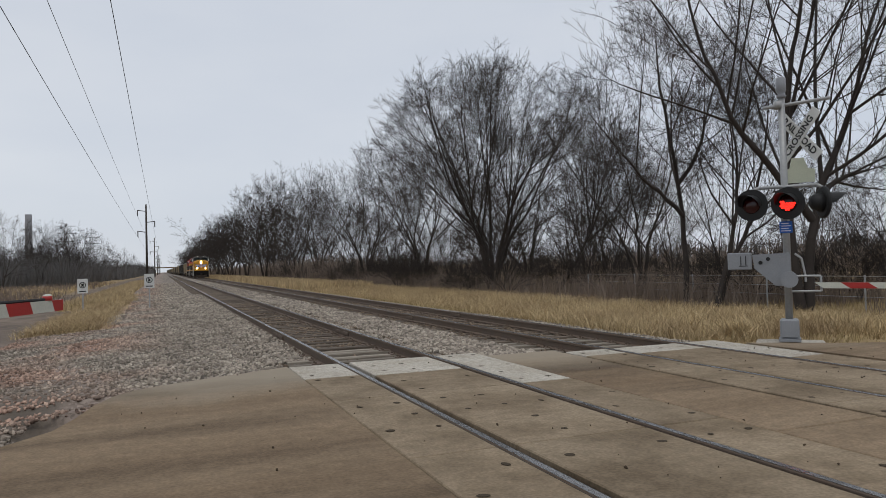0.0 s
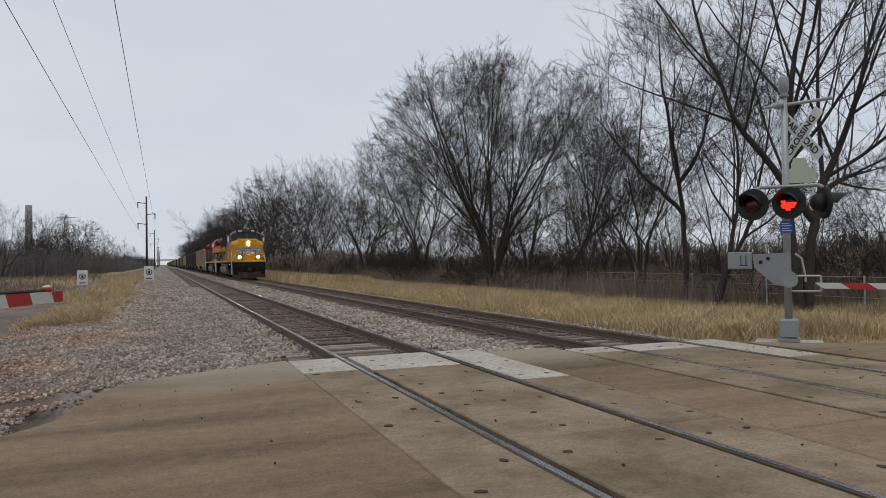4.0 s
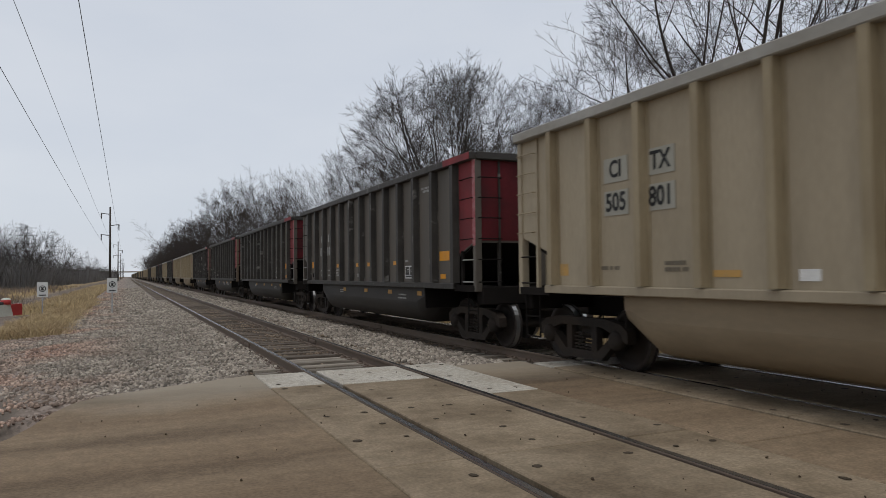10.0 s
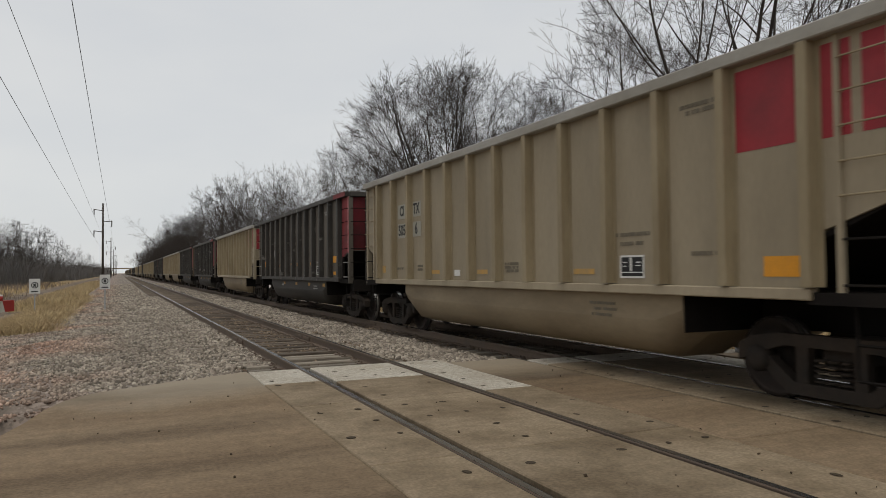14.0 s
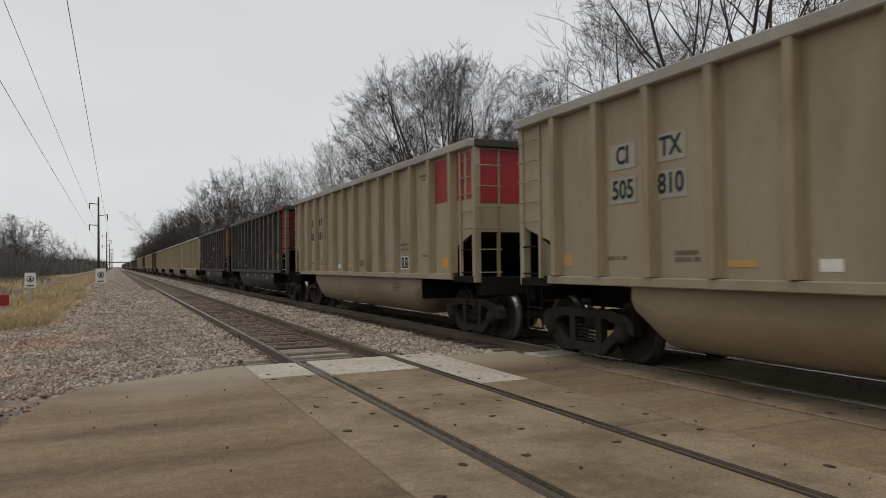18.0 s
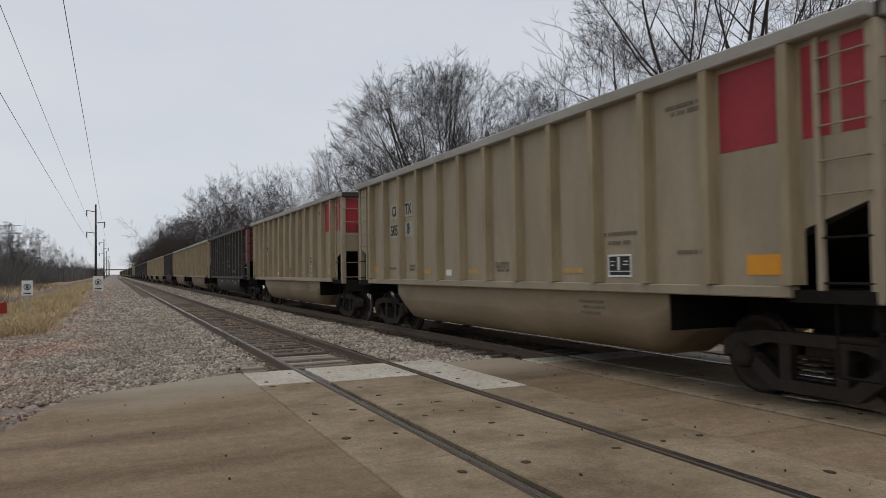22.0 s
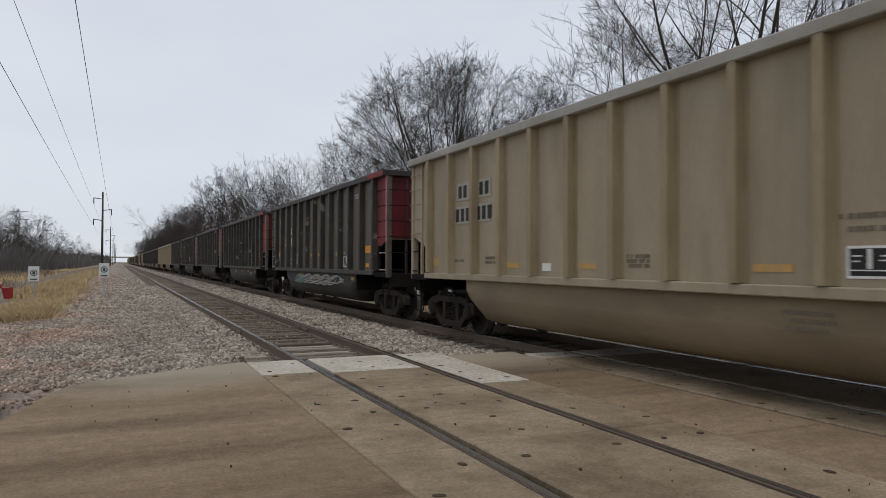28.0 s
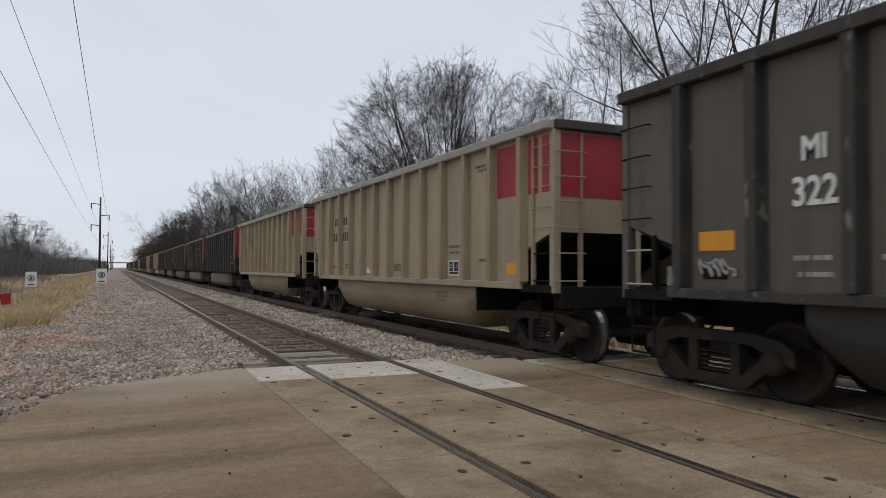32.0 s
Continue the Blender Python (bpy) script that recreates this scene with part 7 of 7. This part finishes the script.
    for seed, x, y, top, stems in ((21, 24.5, 68.0, 14.6, 4), (23, 23.5, 86.0, 16.8, 5), (27, 22.0, 108.0, 18.2, 5)):
        r = top * 0.5
        tree("tree", seed, pose(x, y, g), big, fan(rng, stems, 3.6, top * 0.4), [(0, 0, top * 0.66, r, r * 0.9, top * 0.34), (-2.5, -1.5, top * 0.55, r * 0.7, r * 0.7, top * 0.25), (2.2, 1.5, top * 0.52, r * 0.7, r * 0.7, top * 0.28)], 6000, 0.18, thin=0.0095, twig_len=1.1)
    # trees of the woods, which stay further off, come from five forms
    forms, spots = [], []
    for y in np.arange(122, 330, 9):
        spots.append((rng.uniform(17.5, 23), y + rng.uniform(-4, 4), rng.uniform(1.35, 1.75), "bare grey-brown tree in the woods beside the track"))
    for y in np.arange(330, 700, 16):
        spots.append((rng.uniform(17.5, 23), y + rng.uniform(-5, 5), rng.uniform(1.4, 1.9), "bare tree in the far woods beside the track"))
    for y in np.arange(50, 330, 8):
        spots.append((rng.uniform(28, 42), y + rng.uniform(-4, 4), rng.uniform(0.75, 1.15), "bare tree in the second row of the woods"))
    for y in np.arange(40, 170, 9):
        spots.append((rng.uniform(46, 75), y + rng.uniform(-4, 4), rng.uniform(0.8, 1.1), "bare tree deep in the woods"))
    for k in range(24):
        spots.append((rng.uniform(75, 150), rng.uniform(-10, 90), rng.uniform(0.5, 0.8), "far bare tree across the winter field"))
    for x, y, s in ((27, 29, 0.7), (29, 42, 0.85), (26, 15, 0.8), (31, 12, 0.8), (27.5, 57, 0.95), (30, 22, 0.65), (24, 76, 0.9), (24, 97, 1.1), (26, 52, 0.8), (31, 50, 0.9)):
        spots.append((x, y, s, "slim bare tree behind the front row"))
    for k in range(52):
        spots.append((rng.uniform(-62, -14), rng.uniform(132, 230), rng.uniform(0.6, 1.02), "bare scrub tree in the winter field"))
    spots.append((-21.5, 118, 0.95, "lone bare tree in the winter field"))
    for k in range(34):
        spots.append((rng.uniform(-260, -60), rng.uniform(250, 420), rng.uniform(0.8, 1.2), "far bare tree in the winter field"))
    for k in range(20):
        x = rng.choice((rng.uniform(-30, -8), rng.uniform(14, 26)))
        spots.append((x, rng.uniform(430, 900), rng.uniform(0.6, 1.0), "far bare tree along the line"))
    for k in range(22):
        spots.append((rng.uniform(-48, -12), rng.uniform(220, 520), rng.uniform(0.6, 0.95), "far bare tree beside the utility line"))
    for k, (x, y, s, label) in enumerate(spots):
        at = pose(x, y, g - 0.2, 0, 0, rng.uniform(0, 360))
        if k < 5:
            lobes = [(rng.uniform(-1, 1), rng.uniform(-1, 1), 8.2, 4.6, 4.6, 4.0), (rng.uniform(-3, 3), rng.uniform(-3, 3), 6.6, 3.4, 3.4, 3.0), (rng.uniform(-3, 3), rng.uniform(-3, 3), 5.4, 3.0, 3.0, 2.6)]
            c = tree("tree", 40 + k, at, label, fan(rng, (3, 5, 4, 2, 4)[k], 1.8, 4.0), lobes, 1700, 0.13, thin=0.01, twig_len=0.9, forking=(4, 4, 3, 3))
            forms.append(c)
        else:
            c = copy_thing(forms[rng.randrange(5)], at)
        c.scale = (s, s, s)
        tagged(c, label)
    # leafless bushes below the trees
    bushes = []
    for k in range(74):
        y = 22 + 120 * rng.random() ** 1.5
        x = rng.uniform(18.6, 29) if y > 30 else rng.uniform(21.5, 34)
        at = pose(x, y, g - 0.1, 0, 0, rng.uniform(0, 360))
        if k < 3:
            c = tree("bush", 70 + k, at, "tangled leafless grey-brown bush below the trees", fan(rng, 7, 1.0, 1.0, 0.02), [(0, 0, 1.6, 1.8, 1.8, 1.5), (0.8, 0.4, 1.2, 1.4, 1.4, 1.1)], 700, 0.03, thin=0.0075, twig_len=0.5, category="bush", group="leafless bushes", forking=(3, 3, 3, 2))
            bushes.append(c)
        else:
            c = copy_thing(bushes[rng.randrange(3)], at)
        s = rng.uniform(0.6, 1.5)
        c.scale = (s, s, s * rng.uniform(0.7, 1.2))


def twig_stuff(name, count, sample, height, seed, mat, label, category, spread=0.35, width=0.012, parts=2, z_off=0.0):
    """Thin upright stalks, each a bent blade of crossed strips, all in one mesh."""
    rng = np.random.default_rng(seed)
    xy = sample(rng, count)
    n_ = len(xy)
    z = np.array([ground_height(a, b) for a, b in xy]) - 0.03 + z_off
    h = height[0] + (height[1] - height[0]) * rng.random(n_)
    lean = rng.normal(0, spread, (n_, 2)) * h[:, None]
    a = rng.random(n_) * np.pi
    w = width * (0.6 + 0.8 * rng.random(n_))
    side = np.stack([np.cos(a), np.sin(a), 0 * a], 1) * w[:, None]
    base = np.concatenate([xy, z[:, None]], 1)
    mid = base + np.concatenate([lean * 0.35, (h * 0.55)[:, None]], 1)
    top = base + np.concatenate([lean, h[:, None]], 1)
    v = np.stack([base - side, base + side, mid + side * 0.75, mid - side * 0.75, top + side * 0.15, top - side * 0.15], 1).reshape(-1, 3)
    k = 6 * np.arange(n_)[:, None]
    f = np.concatenate([k + np.array([[0, 1, 2, 3]]), k + np.array([[3, 2, 4, 5]])])
    tagged(piece(name, mesh_from(name, v, f), mat), label, category, kind="stuff")


def build_plants():
    def strip(x0, x1, y0, y1, power=1.6):
        def sample(rng, n):
            return np.stack([x0 + (x1 - x0) * rng.random(n), y0 + (y1 - y0) * rng.random(n) ** power], 1)
        return sample

    def clumps(x0, x1, y0, y1, many, radius):
        def sample(rng, n):
            c = np.stack([x0 + (x1 - x0) * rng.random(many), y0 + (y1 - y0) * rng.random(many) ** 1.4], 1)
            return c[rng.integers(0, many, n)] + rng.normal(0, radius, (n, 2))
        return sample

    twig_stuff("verge_grass", 90000, clumps(11.3, 18.5, 13, 72, 900, 0.4), (0.08, 0.52), 31, GRASS_VARIED, "tall dry straw-coloured grass beside the far track", "grass", 0.6, 0.0075)
    twig_stuff("far_verge_grass", 26000, strip(10.8, 17.0, 60, 240, 1.3), (0.4, 0.9), 32, GRASS_VARIED, "tall dry grass along the woods", "grass", 0.2, 0.035)
    twig_stuff("grass_tussock", 900, lambda rng, n: np.array([12.7, 13.4]) + rng.normal(0, 0.16, (n, 2)), (0.2, 0.5), 46, GRASS_VARIED, "dense tan tussock of dry grass near the signal", "grass", 0.5, 0.012)
    twig_stuff("short_grass", 80000, strip(10.6, 32, 5, 40, 1.2), (0.05, 0.24), 33, GRASS, "short matted winter grass behind the signal", "grass", 0.6, 0.011)
    twig_stuff("left_grass", 30000, clumps(-3.9, -2.2, 26, 62, 90, 0.28), (0.1, 0.42), 34, GRASS_VARIED, "clumps of dry straw grass beside the gravel", "grass", 0.7, 0.009)
    twig_stuff("left_far_grass", 16000, strip(-5.4, -2.5, 44, 160, 1.4), (0.25, 0.65), 35, GRASS_VARIED, "dry grass bank along the utility line", "grass", 0.3, 0.03)
    twig_stuff("field_grass", 16000, strip(-60, -9, 60, 170, 1.2), (0.2, 0.55), 45, GRASS_VARIED, "short brown winter grass in the field", "grass", 0.3, 0.04)
    twig_stuff("field_weeds", 16000, clumps(-50, -9, 45, 150, 160, 2.0), (0.3, 0.9), 36, BRUSH, "brown dead weeds in the field", "weeds", 0.35, 0.045)
    twig_stuff("undergrowth", 19000, clumps(18.6, 29, 22, 130, 220, 0.7), (0.3, 1.7), 37, BRUSH, "tangled brown leafless undergrowth below the trees", "brush", 0.35, 0.012)
    twig_stuff("far_undergrowth", 20000, strip(19, 36, 90, 420, 1.3), (0.8, 4.0), 38, BRUSH, "dense brown leafless undergrowth of the far woods", "brush", 0.3, 0.045)
    twig_stuff("thin_scrub", 7000, clumps(21, 42, 12, 44, 120, 0.5), (0.3, 1.5), 39, BRUSH, "thin leafless scrub in the field", "brush", 0.35, 0.01)
    twig_stuff("deep_brush", 11000, strip(46, 100, 8, 200, 1.1), (0.6, 4.5), 41, BRUSH, "grey-brown leafless brush deep in the woods", "brush", 0.3, 0.035)
    # haze over the distant thicket comes from its greyed colour
    twig_stuff("field_thicket", 22000, strip(-62, -14, 128, 230, 1.1), (1.0, 6.0), 40, BRUSH_HAZE, "dense leafless thicket in the field", "brush", 0.35, 0.05)


def far_brush():
    def band(x0, x1, y0, y1):
        def sample(rng, n):
            return np.stack([x0 + (x1 - x0) * rng.random(n), y0 + (y1 - y0) * rng.random(n) ** 1.2], 1)
        return sample

    twig_stuff("line_thicket", 14000, band(-70, -11, 230, 700), (1.5, 6.5), 51, BRUSH_HAZE, "haze-grey leafless thicket beyond the field", "brush", 0.25, 0.11)
    twig_stuff("horizon_woods", 16000, band(-900, -9, 700, 1150), (3.0, 11.0), 52, BRUSH_HAZE, "haze-grey leafless woods on the horizon", "brush", 0.2, 0.5)
    twig_stuff("horizon_woods_beyond", 12000, band(120, 420, -150, 260), (3.0, 9.0), 53, BRUSH_HAZE, "haze-grey leafless woods across the far field", "brush", 0.2, 0.2)


def grass_material():
    m = material("dry_grass_varied", (0.6, 0.465, 0.265), (0.39, 0.285, 0.165), rough=0.95, scale=0.5, fine=5, amount=1.0, bump=0)
    n, l = m.node_tree.nodes, m.node_tree.links
    b = n["Principled BSDF"]
    old = b.inputs["Base Color"].links[0].from_socket
    geo, ramp, mul = n.new("ShaderNodeNewGeometry"), n.new("ShaderNodeMapRange"), n.new("ShaderNodeVectorMath")
    ramp.inputs["To Min"].default_value, ramp.inputs["To Max"].default_value = 0.6, 1.3
    mul.operation = "SCALE"
    l.new(geo.outputs["Random Per Island"], ramp.inputs["Value"])
    l.new(old, mul.inputs[0])
    l.new(ramp.outputs[0], mul.inputs["Scale"])
    l.new(mul.outputs[0], b.inputs["Base Color"])
    return m


GRASS_VARIED = grass_material()
SIGN_BACK = material("pale_sign_back", (0.5, 0.52, 0.4), (0.42, 0.44, 0.34), rough=0.5, bump=0)


def build_distance():
    far = tagged(thing("overpass"), "pale road overpass far down the line", "overpass")
    part("deck", boxed(-60, 60, 1180, 1190, 7.5, 9.2), PANEL, far)
    for x in (-14, 16):
        part("pier", boxed(x - 1, x + 1, 1182, 1188, -1, 7.5), PANEL, far)
    st = tagged(thing("chimney", pose(-64, 420, -1)), "grey concrete chimney behind the far trees", "chimney")
    part("shaft", rod(bmesh.new(), (0, 0, 0), (0, 0, 34), 1.9, 12, 1.6), CHIMNEY, st)
    for x, y, h in ((-58, 520, 36), (-53, 640, 34)):
        p = tagged(thing("pylon", pose(x, y, -1)), "thin lattice power pylon behind the far trees", "pylon", group="pylons")
        bm = bmesh.new()
        for sx in (-1, 1):
            for sy in (-1, 1):
                rod(bm, (sx * 2.6, sy * 2.6, 0), (sx * 0.5, sy * 0.5, h), 0.14, 4)
        for k in range(8):
            z0, z1 = h * k / 8, h * (k + 1) / 8
            a, b = 2.6 - 2.1 * k / 8, 2.6 - 2.1 * (k + 1) / 8
            for s in (-1, 1):
                rod(bm, (-a, s * a, z0), (b, s * b, z1), 0.09, 4)
                rod(bm, (a, s * a, z0), (-b, s * b, z1), 0.09, 4)
        part("lattice", bm, GREY_BOX, p)
        for z in (h - 2, h - 7, h - 12):
            part("arm", rod(bmesh.new(), (-6, 0, z), (6, 0, z), 0.2, 5), GREY_BOX, p)
    fence = tagged(thing("wire_fence"), "low wire fence with thin steel posts behind the signal", "fence")
    pts = [(22 - 0.0 * k, 34 - 4.2 * k) for k in range(10)]
    for x, y in pts:
        part("post", rod(bmesh.new(), (x, y, -0.7), (x, y, 0.75), 0.03, 6), GALV, fence)
    for z in (0.7, 0.35, 0.0):
        part("wire", rod(bmesh.new(), (*pts[0], z), (*pts[-1], z), 0.008, 4), GALV, fence)


CHIMNEY = material("chimney_concrete", (0.25, 0.25, 0.26), (0.2, 0.2, 0.2), rough=0.9, scale=0.2, bump=0)

build_signal()
build_near_gate()
build_signs()
build_line()
build_distance()
build_trees()
build_plants()
far_brush()
build_stones()
build_crossing()
build_tracks()
motions()
